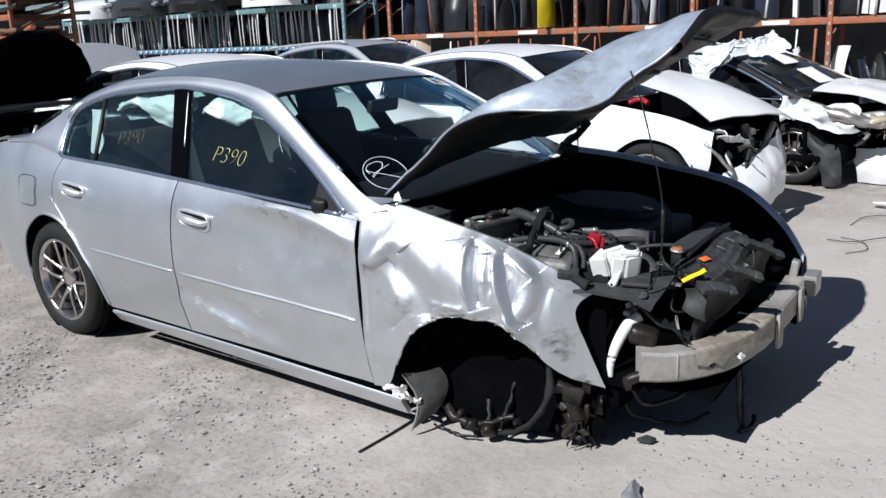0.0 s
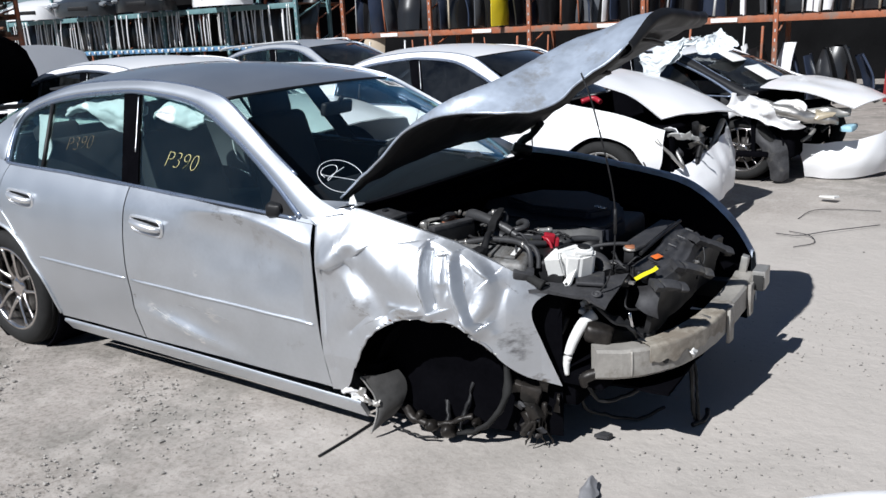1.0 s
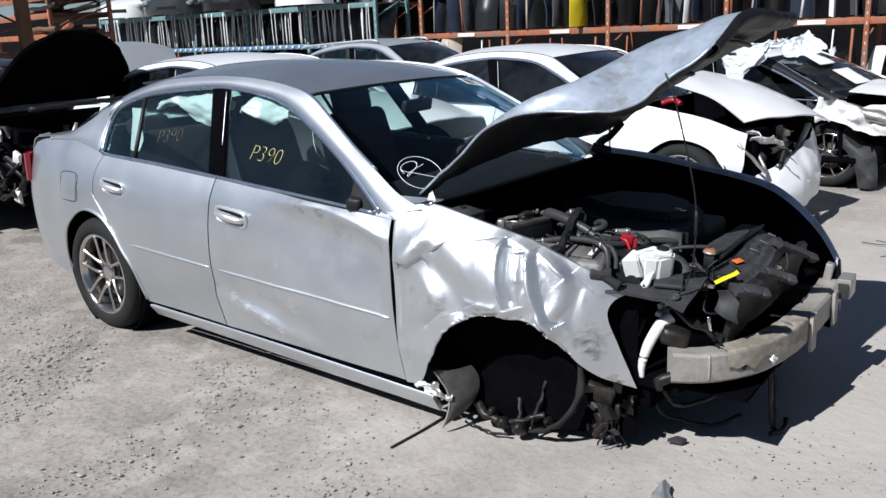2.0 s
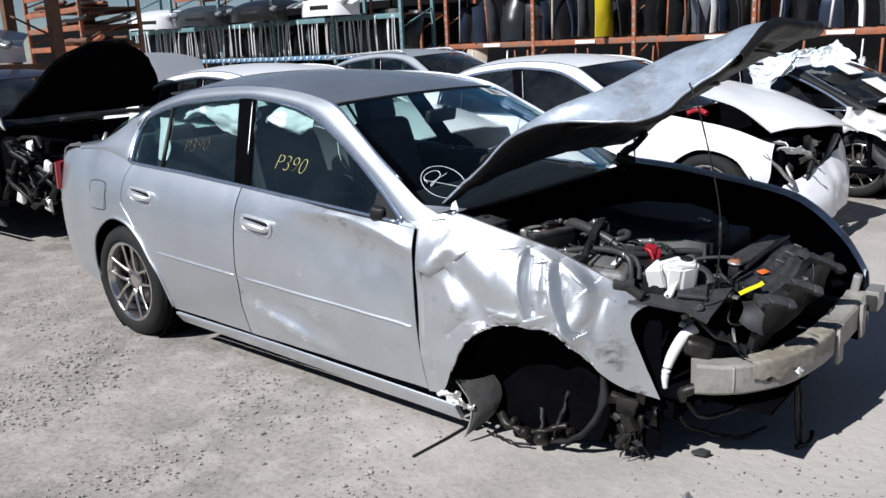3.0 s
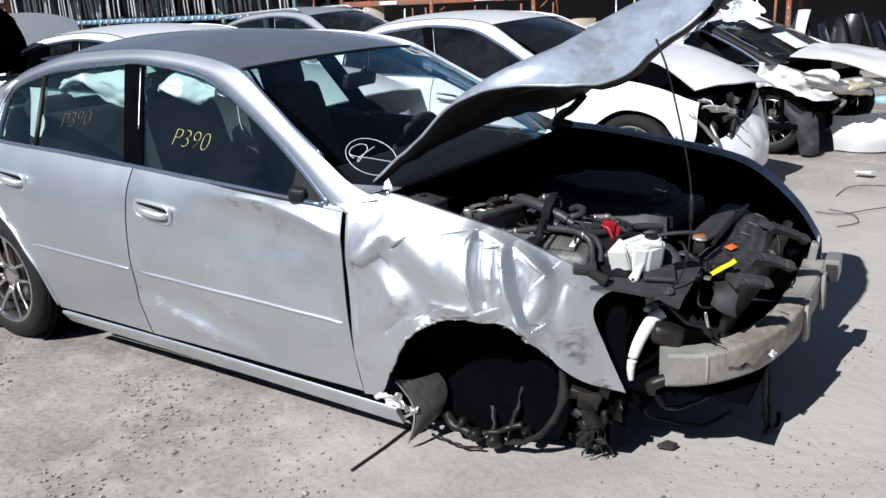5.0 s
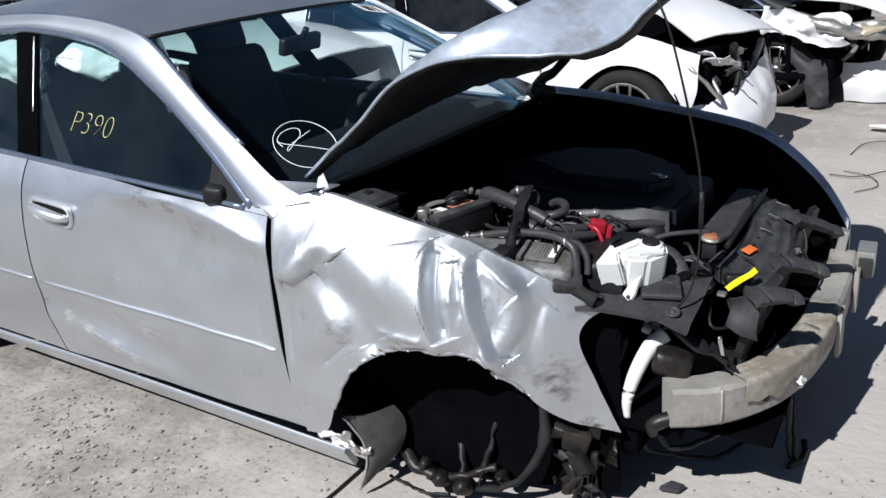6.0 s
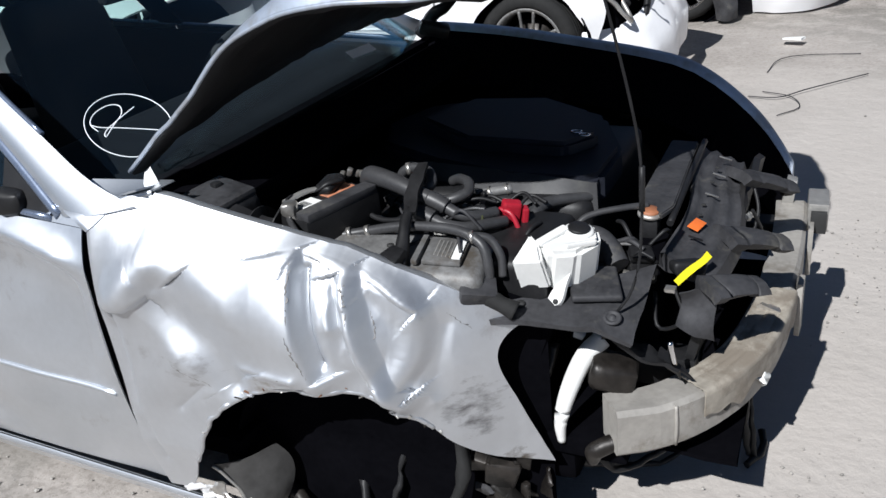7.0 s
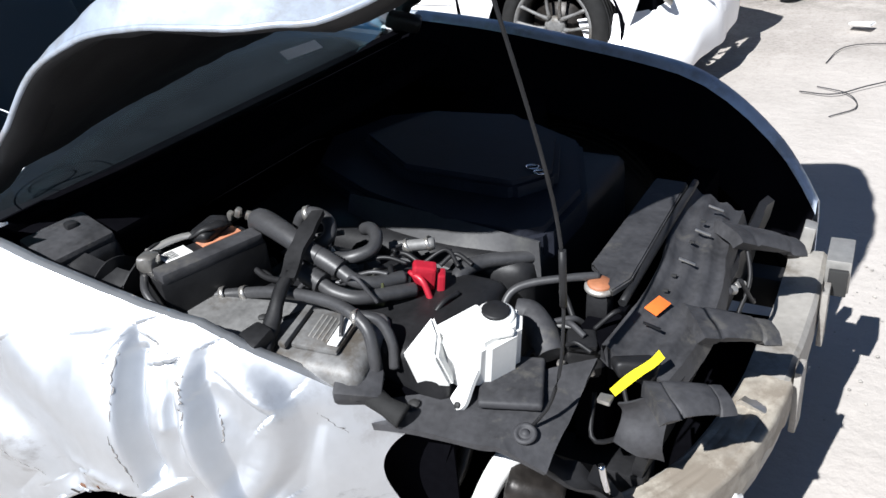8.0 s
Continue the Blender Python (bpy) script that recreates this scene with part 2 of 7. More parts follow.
def sheet(grid, thick=0.003, bm=None):
    """A solid sheet from a grid of points, with thickness and crisp rims."""
    bm = bm or bmesh.new()
    g = np.array([[list(p) for p in row] for row in grid], float)
    du, dv = np.gradient(g, axis=1), np.gradient(g, axis=0)
    n = np.cross(du, dv)
    n /= np.maximum(np.linalg.norm(n, axis=2, keepdims=True), 1e-9)
    h = g - n * thick
    R, C = g.shape[:2]
    a = [[bm.verts.new(g[j, i]) for i in range(C)] for j in range(R)]
    b = [[bm.verts.new(h[j, i]) for i in range(C)] for j in range(R)]
    faces = []
    for j in range(R - 1):
        for i in range(C - 1):
            faces.append(bm.faces.new((a[j][i], a[j][i + 1], a[j + 1][i + 1], a[j + 1][i])))
            faces.append(bm.faces.new((b[j][i], b[j + 1][i], b[j + 1][i + 1], b[j][i + 1])))
    rim = [(0, i) for i in range(C)] + [(j, C - 1) for j in range(1, R)] + [(R - 1, i) for i in range(C - 2, -1, -1)] + [(j, 0) for j in range(R - 2, 0, -1)]
    for k, (j, i) in enumerate(rim):
        j2, i2 = rim[(k + 1) % len(rim)]
        f = bm.faces.new((a[j2][i2], a[j][i], b[j][i], b[j2][i2]))
        for e in f.edges:
            e.smooth = False
    for f in faces:
        f.smooth = True
    return bm


def tube(pts, r, seg=8, n=None, bm=None, smooth=True, flat=1.0, ribs=0.0):
    """A rounded tube along a curve. r: a radius or a list of them along the way."""
    bm = bm or bmesh.new()
    n = n or max(2, 6 * (len(pts) - 1))
    p = crv(pts, n, smooth)
    rad = np.interp(np.linspace(0, 1, n), np.linspace(0, 1, len(r)), r) if isinstance(r, (list, tuple)) else np.full(n, r)
    tan = np.gradient(p, axis=0)
    up = Vector((0.13, 0.21, 0.97))
    rings = []
    for k in range(n):
        t = Vector(tan[k]).normalized()
        s = t.cross(up)
        if s.length < 0.05:
            s = t.cross(Vector((1, 0, 0)))
        s.normalize()
        w = s.cross(t)
        rr = rad[k] * (1 + (ribs if k % 2 else 0))
        rings.append([bm.verts.new(Vector(p[k]) + s * (rr * math.cos(a)) + w * (rr * flat * math.sin(a))) for a in np.linspace(0, 2 * math.pi, seg, endpoint=False)])
    for k in range(n - 1):
        for i in range(seg):
            bm.faces.new((rings[k][i], rings[k][(i + 1) % seg], rings[k + 1][(i + 1) % seg], rings[k + 1][i])).smooth = True
    bm.faces.new(rings[0][::-1])
    bm.faces.new(rings[-1])
    return bm


def box(c, s, bevel=0.004, rot=(0, 0, 0), bm=None, taper=1.0, segs=2):
    """A bevelled block, c its middle, s its size, rot in degrees; taper narrows the top."""
    bm = bm or bmesh.new()
    vs = bmesh.ops.create_cube(bm, size=1)["verts"]
    for v in vs:
        k = taper if v.co.z > 0 else 1
        v.co = Vector((v.co.x * s[0] * k, v.co.y * s[1] * k, v.co.z * s[2]))
    if bevel:
        es = list({e for v in vs for e in v.link_edges})
        vs = [v for v in bmesh.ops.bevel(bm, geom=es, offset=min(bevel, min(s) * 0.45), segments=segs, profile=0.6, affect="EDGES")["verts"]]
        vs = list({w for v in vs for f in v.link_faces for w in f.verts})
    m = pose(*c, *rot)
    for v in vs:
        v.co = m @ v.co
    return bm


def lathe(profile, m, seg=32, bm=None, shut=False):
    """Turns a profile of (radius, height) about the z axis of the pose m."""
    bm = bm or bmesh.new()
    rings = [[bm.verts.new(m @ Vector((r * math.cos(a), r * math.sin(a), h))) for a in np.linspace(0, 2 * math.pi, seg, endpoint=False)] for r, h in profile]
    loop = list(range(len(rings) - 1)) + ([-1] if shut else [])
    for k in loop:
        for i in range(seg):
            bm.faces.new((rings[k][i], rings[k][(i + 1) % seg], rings[k + 1][(i + 1) % seg], rings[k + 1][i])).smooth = True
    if not shut:
        bm.faces.new(rings[0][::-1])
        bm.faces.new(rings[-1])
    return bm


def slab(outline, m, thick, bm=None, bevel=0.0):
    """A flat plate from an outline in the xy plane of the pose m."""
    bm = bm or bmesh.new()
    a = [bm.verts.new(m @ Vector((x, y, 0))) for x, y in outline]
    b = [bm.verts.new(m @ Vector((x, y, -thick))) for x, y in outline]
    bm.faces.new(a)
    bm.faces.new(b[::-1])
    for i in range(len(a)):
        j = (i + 1) % len(a)
        bm.faces.new((a[j], a[i], b[i], b[j]))
    if bevel:
        bmesh.ops.bevel(bm, geom=list({e for v in a for e in v.link_edges}), offset=bevel, segments=2, affect="EDGES")
    return bm


def rough_up(bm, amount, scale, seed=0.0):
    """Uneven, crumpled surface."""
    for v in bm.verts:
        v.co += noise.noise_vector(v.co * scale + Vector((seed, seed, seed))) * amount
    return bm


def part(name, bm, material, parent=None, label="", m=None, crisp=False):
    bmesh.ops.recalc_face_normals(bm, faces=bm.faces)
    if not crisp and not any(f.smooth for f in bm.faces):
        for f in bm.faces:
            f.smooth = True
        for e in bm.edges:
            if e.is_manifold and e.calc_face_angle(0.0) > 0.75:
                e.smooth = False
    me = bpy.data.meshes.new(name)
    bm.to_mesh(me)
    bm.free()
    me.materials.append(material)
    ob = new(name, me)
    if parent:
        ob.parent = parent
    if m:
        ob.matrix_basis = m
    if label:
        ob["label"] = label
    return ob


def thing(name, label, category, group="", m=None):
    ob = new(name)
    ob.empty_display_size = 0.1
    if m:
        ob.matrix_basis = m
    return tagged(ob, label, category, group)


def words(text, size, m, material, name, parent, label="", shear=0.0, depth=0.0006, thin=0.0):
    cu = bpy.data.curves.new(name, "FONT")
    cu.offset = -thin
    cu.body, cu.size, cu.extrude, cu.shear, cu.align_x, cu.align_y = text, size, depth, shear, "CENTER", "CENTER"
    tmp = bpy.data.objects.new(name, cu)
    me = bpy.data.meshes.new_from_object(tmp)
    bpy.data.objects.remove(tmp)
    me.materials.clear()
    me.materials.append(material)
    ob = new(name, me)
    ob.parent, ob.matrix_basis = parent, m
    if label:
        ob["label"] = label
    return ob


# ---- ground ----
def ground_mat():
    m = mat("dusty_yard_ground", (0.312, 0.283, 0.258), 0.9, 0.0, 0.14, 1.6, 0.5, 55, dirt=(0.215, 0.20, 0.18), dirt_at=0.54, spec=0.25)
    t = m.node_tree
    p = t.nodes["Principled BSDF"]
    src = p.inputs["Base Color"].links[0].from_socket
    co = t.nodes.new("ShaderNodeTexCoord")
    vo = t.nodes.new("ShaderNodeTexNoise")
    vo.inputs["Scale"].default_value, vo.inputs["Detail"].default_value = 38, 6
    t.links.new(co.outputs["Object"], vo.inputs["Vector"])
    rp = t.nodes.new("ShaderNodeValToRGB")
    rp.color_ramp.elements[0].position, rp.color_ramp.elements[1].position = 0.36, 0.52
    rp.color_ramp.elements[0].color, rp.color_ramp.elements[1].color = (0.66, 0.64, 0.62, 1), (1, 1, 1, 1)
    t.links.new(vo.outputs[0], rp.inputs[0])
    mx = t.nodes.new("ShaderNodeMix")
    mx.data_type, mx.blend_type = "RGBA", "MULTIPLY"
    mx.inputs[0].default_value = 0.75
    t.links.new(src, mx.inputs[6])
    t.links.new(rp.outputs[0], mx.inputs[7])
    # trodden dusty plates and dark grit in drifts
    tone = mx.outputs[2]
    for scale, rough, lo, hi, colour, amount in ((4.5, 0.68, 0.50, 0.60, (0.415, 0.380, 0.350), 0.55), (75, 0.6, 0.57, 0.66, (0.15, 0.132, 0.118), 0.75), (9, 0.75, 0.60, 0.70, (0.20, 0.178, 0.158), 0.5)):
        n, r, mxx = t.nodes.new("ShaderNodeTexNoise"), t.nodes.new("ShaderNodeMapRange"), t.nodes.new("ShaderNodeMix")
        n.inputs["Scale"].default_value, n.inputs["Detail"].default_value, n.inputs["Roughness"].default_value = scale, 9, rough
        t.links.new(co.outputs["Object"], n.inputs["Vector"])
        r.inputs[1].default_value, r.inputs[2].default_value, r.inputs[4].default_value = lo, hi, amount
        t.links.new(n.outputs[0], r.inputs[0])
        mxx.data_type = "RGBA"
        t.links.new(r.outputs[0], mxx.inputs[0])
        t.links.new(tone, mxx.inputs[6])
        mxx.inputs[7].default_value = (*colour, 1)
        tone = mxx.outputs[2]
    # pale dusty stretch in front of the car, darker gravel towards the racks
    dist, rim, spread = t.nodes.new("ShaderNodeVectorMath"), t.nodes.new("ShaderNodeTexNoise"), t.nodes.new("ShaderNodeMath")
    dist.operation = "DISTANCE"
    dist.inputs[1].default_value = (4.9, 1.3, 0)
    t.links.new(co.outputs["Object"], dist.inputs[0])
    rim.inputs["Scale"].default_value, rim.inputs["Detail"].default_value = 1.4, 7
    t.links.new(co.outputs["Object"], rim.inputs["Vector"])
    spread.operation, spread.inputs[1].default_value = "MULTIPLY_ADD", 3.2
    t.links.new(rim.outputs[0], spread.inputs[0])
    t.links.new(dist.outputs["Value"], spread.inputs[2])
    near = t.nodes.new("ShaderNodeMapRange")
    near.inputs[1].default_value, near.inputs[2].default_value, near.inputs[3].default_value, near.inputs[4].default_value = 3.4, 6.2, 0.85, 0.0
    t.links.new(spread.outputs[0], near.inputs[0])
    pale = t.nodes.new("ShaderNodeMix")
    pale.data_type = "RGBA"
    t.links.new(near.outputs[0], pale.inputs[0])
    t.links.new(tone, pale.inputs[6])
    pale.inputs[7].default_value = (0.445, 0.412, 0.382, 1)
    t.links.new(pale.outputs[2], p.inputs["Base Color"])
    lumps, rise = t.nodes.new("ShaderNodeTexNoise"), t.nodes.new("ShaderNodeBump")
    lumps.inputs["Scale"].default_value, lumps.inputs["Detail"].default_value, lumps.inputs["Roughness"].default_value = 16, 8, 0.62
    t.links.new(co.outputs["Object"], lumps.inputs["Vector"])
    rise.inputs["Strength"].default_value, rise.inputs["Distance"].default_value = 0.45, 0.018
    t.links.new(lumps.outputs[0], rise.inputs["Height"])
    t.links.new(rise.outputs[0], p.inputs["Normal"])
    return m


GROUND = ground_mat()
bm = bmesh.new()
xs = [-2500, -300, -60, -20, *np.linspace(-8, 8, 130), 20, 60, 300, 2500]
ys = [-2500, -300, -60, -20, *np.linspace(-6, 10, 130), 20, 60, 300, 2500]
vs = [[bm.verts.new((x, y, 0.006 * noise.noise(Vector((x * 1.7, y * 1.7, 0))) + 0.004 * noise.noise(Vector((x * 9, y * 9, 3))) if abs(x) < 9 and -7 < y < 11 else 0)) for x in xs] for y in ys]
for j in range(len(ys) - 1):
    for i in range(len(xs) - 1):
        bm.faces.new((vs[j][i], vs[j][i + 1], vs[j + 1][i + 1], vs[j + 1][i])).smooth = True
tagged(part("ground", bm, GROUND), "dusty pale grey compacted gravel yard ground", "ground", kind="structure")


def pebbles(name, count, seed, x0, x1, y0, y1, lo, hi, material, label, clump=0.45):
    rnd = random.Random(seed)
    verts, faces = [], []
    ico = [(0, 0, 1), (0.9, 0, 0.25), (0.28, 0.85, 0.25), (-0.72, 0.53, 0.25), (-0.72, -0.53, 0.25), (0.28, -0.85, 0.25), (0.6, 0.45, -0.5), (-0.3, 0.7, -0.5), (-0.75, 0, -0.5), (-0.2, -0.7, -0.5), (0.6, -0.45, -0.5)]
    tri = [(0, 1, 2), (0, 2, 3), (0, 3, 4), (0, 4, 5), (0, 5, 1), (1, 6, 2), (2, 7, 3), (3, 8, 4), (4, 9, 5), (5, 10, 1), (2, 6, 7), (3, 7, 8), (4, 8, 9), (5, 9, 10), (1, 10, 6)]
    n = 0
    while n < count:
        x, y = rnd.uniform(x0, x1), rnd.uniform(y0, y1)
        if noise.noise(Vector((x * 1.3, y * 1.3, 7))) < rnd.uniform(-clump, clump):
            continue
        s = lo + (hi - lo) * rnd.random() ** 4
        k = len(verts)
        a = rnd.uniform(0, 6.3)
        sx, sy, sz = s * rnd.uniform(0.7, 1.3), s * rnd.uniform(0.7, 1.3), s * rnd.uniform(0.4, 0.8)
        for px, py, pz in ico:
            px, py, pz = px * sx * rnd.uniform(0.8, 1.15), py * sy * rnd.uniform(0.8, 1.15), pz * sz
            verts.append((x + px * math.cos(a) - py * math.sin(a), y + px * math.sin(a) + py * math.cos(a), 0.003 + sz * 0.35 + pz))
        faces += [(k + q, k + w, k + e) for q, w, e in tri]
        n += 1
    me = bpy.data.meshes.new(name)
    me.from_pydata(verts, [], faces)
    me.materials.append(material)
    return tagged(new(name, me), label, "gravel", kind="stuff")


STONE = mat("pebble_stone", (0.30, 0.283, 0.26), 0.9, 0.0, 0.2, 30, 0.2, 200, island=0.25)
DARKSTONE = mat("dark_pebble_stone", (0.25, 0.24, 0.225), 0.9, 0.0, 0.2, 30, 0.2, 200, island=0.4)
pebbles("gravel", 15000, 3, -3, 6, -3.0, 1.5, 0.001, 0.007, STONE, "small pale loose gravel scattered over the yard", 0.2)
pebbles("gravel", 900, 5, -3, 6, -3.0, 5, 0.0012, 0.009, DARKSTONE, "small dark loose stones scattered over the yard", 0.15)
pebbles("gravel", 6000, 9, -1.5, 3.2, -2.6, -0.8, 0.0012, 0.009, STONE, "coarser loose gravel beside the silver sedan", 0.25)

pebbles("gravel", 1300, 21, -0.6, 3.4, -2.4, -0.95, 0.004, 0.015, STONE, "loose clods of gravel in drifts beside the silver sedan", 0.12)

# ---- car shell, shared by the sedans ----
WIDTH = [(-1.0, 0.69), (-0.9, 0.735), (-0.7, 0.79), (-0.3, 0.85), (0.3, 0.872), (2.3, 0.875), (2.8, 0.86), (3.2, 0.80), (3.45, 0.70), (3.55, 0.62)]
BELT = [(-0.6, 1.05), (0.14, 1.0), (0.59, 0.983), (1.04, 0.956), (1.46, 0.929), (1.83, 0.905), (2.17, 0.882), (2.4, 0.87)]
SIDE_TOP = [(-0.60, 1.05), (-0.3, 1.06), (-0.06, 1.03), (0.02, 1.02), (0.042, 1.07), (0.042, 1.13), (0.052, 1.19), (0.095, 1.25), (0.24, 1.30), (0.49, 1.342), (0.87, 1.366), (1.03, 1.36), (1.29, 1.332), (1.46, 1.287), (1.64, 1.205), (1.82, 1.112), (1.99, 1.012), (2.17, 0.893)]
RAIL_TOP = [(-0.64, 1.062), (-0.48, 1.08), (-0.34, 1.103), (-0.19, 1.165), (-0.01, 1.252), (0.2, 1.33), (0.44, 1.388), (0.6, 1.404), (0.83, 1.414), (1.05, 1.411), (1.255, 1.395), (1.42, 1.371), (1.58, 1.33), (1.76, 1.23), (1.93, 1.13), (2.09, 1.045), (2.23, 0.972), (2.37, 0.925)]


def side_y(x, z):
    """Half width of the body at a place along it and a height."""
    w = interp(x, WIDTH)
    zb = interp(x, BELT)
    if z < 0.60:
        w -= (0.60 - z) ** 2 * 0.38
    elif z > 0.62:
        w -= (min(z, zb) - 0.62) ** 2 * 0.50 + max(0.0, min(z, zb) - zb + 0.11) ** 2 * 1.3
    if z > zb:
        w -= (z - zb) * 0.52
    return w


def skin(grid, s, push=0.0, wave=None):
    return [[Vector((p[0], s * (side_y(p[0], p[1]) + push + (wave(p[0], p[1]) if wave else 0)), p[1])) for p in row] for row in grid]


def ring(pts, s, r, push=0.0, n=60, flat=1.0, closed=False):
    q = crv(pts, n)
    return tube([(x, s * (side_y(x, z) + push), z) for x, z in q], r, 6, n, smooth=False, flat=flat)


def wheel(car, x, y, z, s, R=0.322, rim_r=0.235, width=0.22, spokes=5, rim_mat=None, group=""):
    """Tyre and alloy rim with split spokes; s: the side that it faces (-1 or 1)."""
    rim_mat = rim_mat or RIM
    base = part("wheel", box((x, y - s * 0.03, z), (0.09, 0.1, 0.09), 0.02), STEEL, car, "alloy wheel with a black tyre")
    m = pose(x, y, z, -90 * s, 0, 0)
    h = width / 2
    prof = [(rim_r, -h * 0.9), (rim_r + 0.02, -h), (R - 0.03, -h * 0.98), (R - 0.006, -h * 0.8), (R, -h * 0.55), (R, h * 0.55), (R - 0.006, h * 0.8), (R - 0.03, h * 0.98), (rim_r + 0.02, h), (rim_r, h * 0.9)]
    tyre = lathe(prof, m, 56, shut=True)
    for k in range(4):
        lathe([(R + 0.001, -h * 0.5 + k * h * 0.3), (R + 0.004, -h * 0.5 + k * h * 0.3 + 0.004), (R + 0.004, -h * 0.5 + k * h * 0.3 + 0.022), (R + 0.001, -h * 0.5 + k * h * 0.3 + 0.026)], m, 56, tyre, True)
    part("tyre", tyre, RUBBER, base)
    rim = lathe([(rim_r - 0.004, -h * 0.88), (rim_r + 0.004, -h * 0.9), (rim_r + 0.004, h * 0.9), (rim_r - 0.010, h * 0.92), (rim_r - 0.022, h * 0.8), (rim_r - 0.028, -h * 0.8)], m, 48, shut=True)
    for k in range(spokes):
        for d in (-1, 1):
            a = 2 * math.pi * k / spokes + 0.25
            pts = [(r_ * math.cos(a + d * w_), r_ * math.sin(a + d * w_), h * z_) for r_, w_, z_ in ((0.055, 0.55, 0.50), (0.10, 0.36, 0.66), (0.16, 0.255, 0.74), (rim_r - 0.012, 0.215, 0.80))]
            tube([m @ Vector(q) for q in pts], [0.015, 0.010, 0.009, 0.012], 6, 10, rim)
    lathe([(0.0005, h * 0.35), (0.062, h * 0.35), (0.062, h * 0.55), (0.03, h * 0.62), (0.0005, h * 0.62)], m, 24, rim)
    part("rim", rim, rim_mat, base)
    part("brake_disc", lathe([(0.0005, -0.012), (0.15, -0.012), (0.15, 0.012), (0.0005, 0.012)], m, 32), SCRAP, base)
    return base


def shell(car, paint, glass, wheels=(1, 1, 1, 1), dents=None, rim_mat=None, screen=None, rail_paint=None):
    """The common parts of a four-door car. x runs forwards from the rear axle, -y is its right side."""
    out = {}
    for s in (-1, 1):
        w = dents if s == -1 else None
        q = coons([(-0.985, 0.30), (-0.75, 0.265), (-0.42, 0.245), (-0.385, 0.40), (-0.29, 0.575), (-0.1, 0.692), (0.09, 0.682), (0.22, 0.605), (0.30, 0.50)],
                  [(-0.975, 0.985), (-0.85, 1.02), (-0.72, 1.045), (-0.6, 1.05), (-0.4, 1.06), (-0.2, 1.062), (-0.05, 1.04), (0.03, 1.015), (0.085, 1.0)],
                  [(-0.985, 0.30), (-1.0, 0.6), (-0.995, 0.8), (-0.975, 0.985)], [(0.30, 0.50), (0.19, 0.645), (0.06, 0.765), (0.03, 0.84), (0.05, 0.93), (0.085, 1.0)], 50, 26)
        qp = part("quarter_panel", sheet(skin(q, s)), paint, car)
        arch = crv([(-0.42, 0.245), (-0.385, 0.40), (-0.29, 0.575), (-0.1, 0.692), (0.09, 0.682), (0.22, 0.605), (0.30, 0.50), (0.37, 0.40), (0.41, 0.24)], 40)
        part("wheel_arch_lip", tube([(x, s * (side_y(x, z) + 0.001), z) for x, z in arch], 0.009, 6, 40, smooth=False), paint, qp)
        if s == -1:
            fd = coons([(-0.33, 0.735), (-0.16, 0.735)], [(-0.33, 0.885), (-0.16, 0.885)], [(-0.33, 0.735), (-0.335, 0.81), (-0.33, 0.885)], [(-0.16, 0.735), (-0.155, 0.81), (-0.16, 0.885)], 8, 8)
            flap = part("fuel_flap", sheet(skin(fd, s, 0.004), 0.003), paint, qp)
            part("flap_gap", ring([(-0.335, 0.735), (-0.155, 0.735), (-0.15, 0.81), (-0.155, 0.885), (-0.335, 0.885), (-0.34, 0.81), (-0.335, 0.735)], s, 0.0025, 0.0), BLACK, flap)
        rear = coons([(0.41, 0.225), (0.7, 0.222), (1.08, 0.212)], [(0.092, 1.0), (0.59, 0.983), (1.10, 0.952)], [(0.41, 0.225), (0.372, 0.40), (0.306, 0.50), (0.197, 0.645), (0.067, 0.765), (0.037, 0.84), (0.057, 0.93), (0.092, 1.0)], [(1.08, 0.212), (1.075, 0.5), (1.08, 0.75), (1.10, 0.952)], 30, 26)
        front = coons([(1.088, 0.212), (1.6, 0.203), (2.25, 0.188)], [(1.108, 0.950), (1.6, 0.919), (2.235, 0.875)], [(1.088, 0.212), (1.083, 0.5), (1.088, 0.75), (1.108, 0.950)], [(2.25, 0.188), (2.255, 0.5), (2.25, 0.7), (2.235, 0.875)], 140 if w else 44, 96 if w else 30)
        rd = part("rear_door", sheet(skin(rear, s, 0, w)), paint, car)
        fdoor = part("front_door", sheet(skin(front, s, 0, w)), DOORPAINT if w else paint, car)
        out["rear_door" + str(s)], out["front_door" + str(s)] = rd, fdoor
        for d, cx, cz in ((rd, 0.255, 0.848), (fdoor, 1.262, 0.792)):
            def hp(a, b, out, cx=cx, cz=cz):
                return Vector((cx + a, s * (side_y(cx, cz) + out + (w(cx, cz) if w else 0)), cz + b - 0.09 * a))
            frame_line = [(-0.104, 0.0), (-0.098, 0.026), (-0.07, 0.034), (0.07, 0.034), (0.10, 0.024), (0.106, -0.004), (0.096, -0.028), (0.07, -0.036), (-0.07, -0.034), (-0.098, -0.022), (-0.104, 0.0)]
            part("handle_surround", tube([hp(a, b, 0.005) for a, b in frame_line], 0.0085, 8, 60), SATIN, d, "chrome frame round the handle")
            part("handle_cup", sheet([[hp(a, 0.030 * b * (1 - 0.25 * (a / 0.1) ** 4), 0.002 - 0.0) for a in np.linspace(-0.098, 0.098, 12)] for b in np.linspace(-1, 1, 6)], 0.003), BLACK, d)
            part("door_handle", tube([hp(-0.094, 0.010, 0.006), hp(-0.07, 0.008, 0.022), hp(0, 0.004, 0.030), hp(0.07, 0.0, 0.024), hp(0.096, -0.002, 0.006)], [0.013, 0.018, 0.020, 0.018, 0.012], 10, 24), SATIN if paint is SILVER else paint, d, "pull handle")
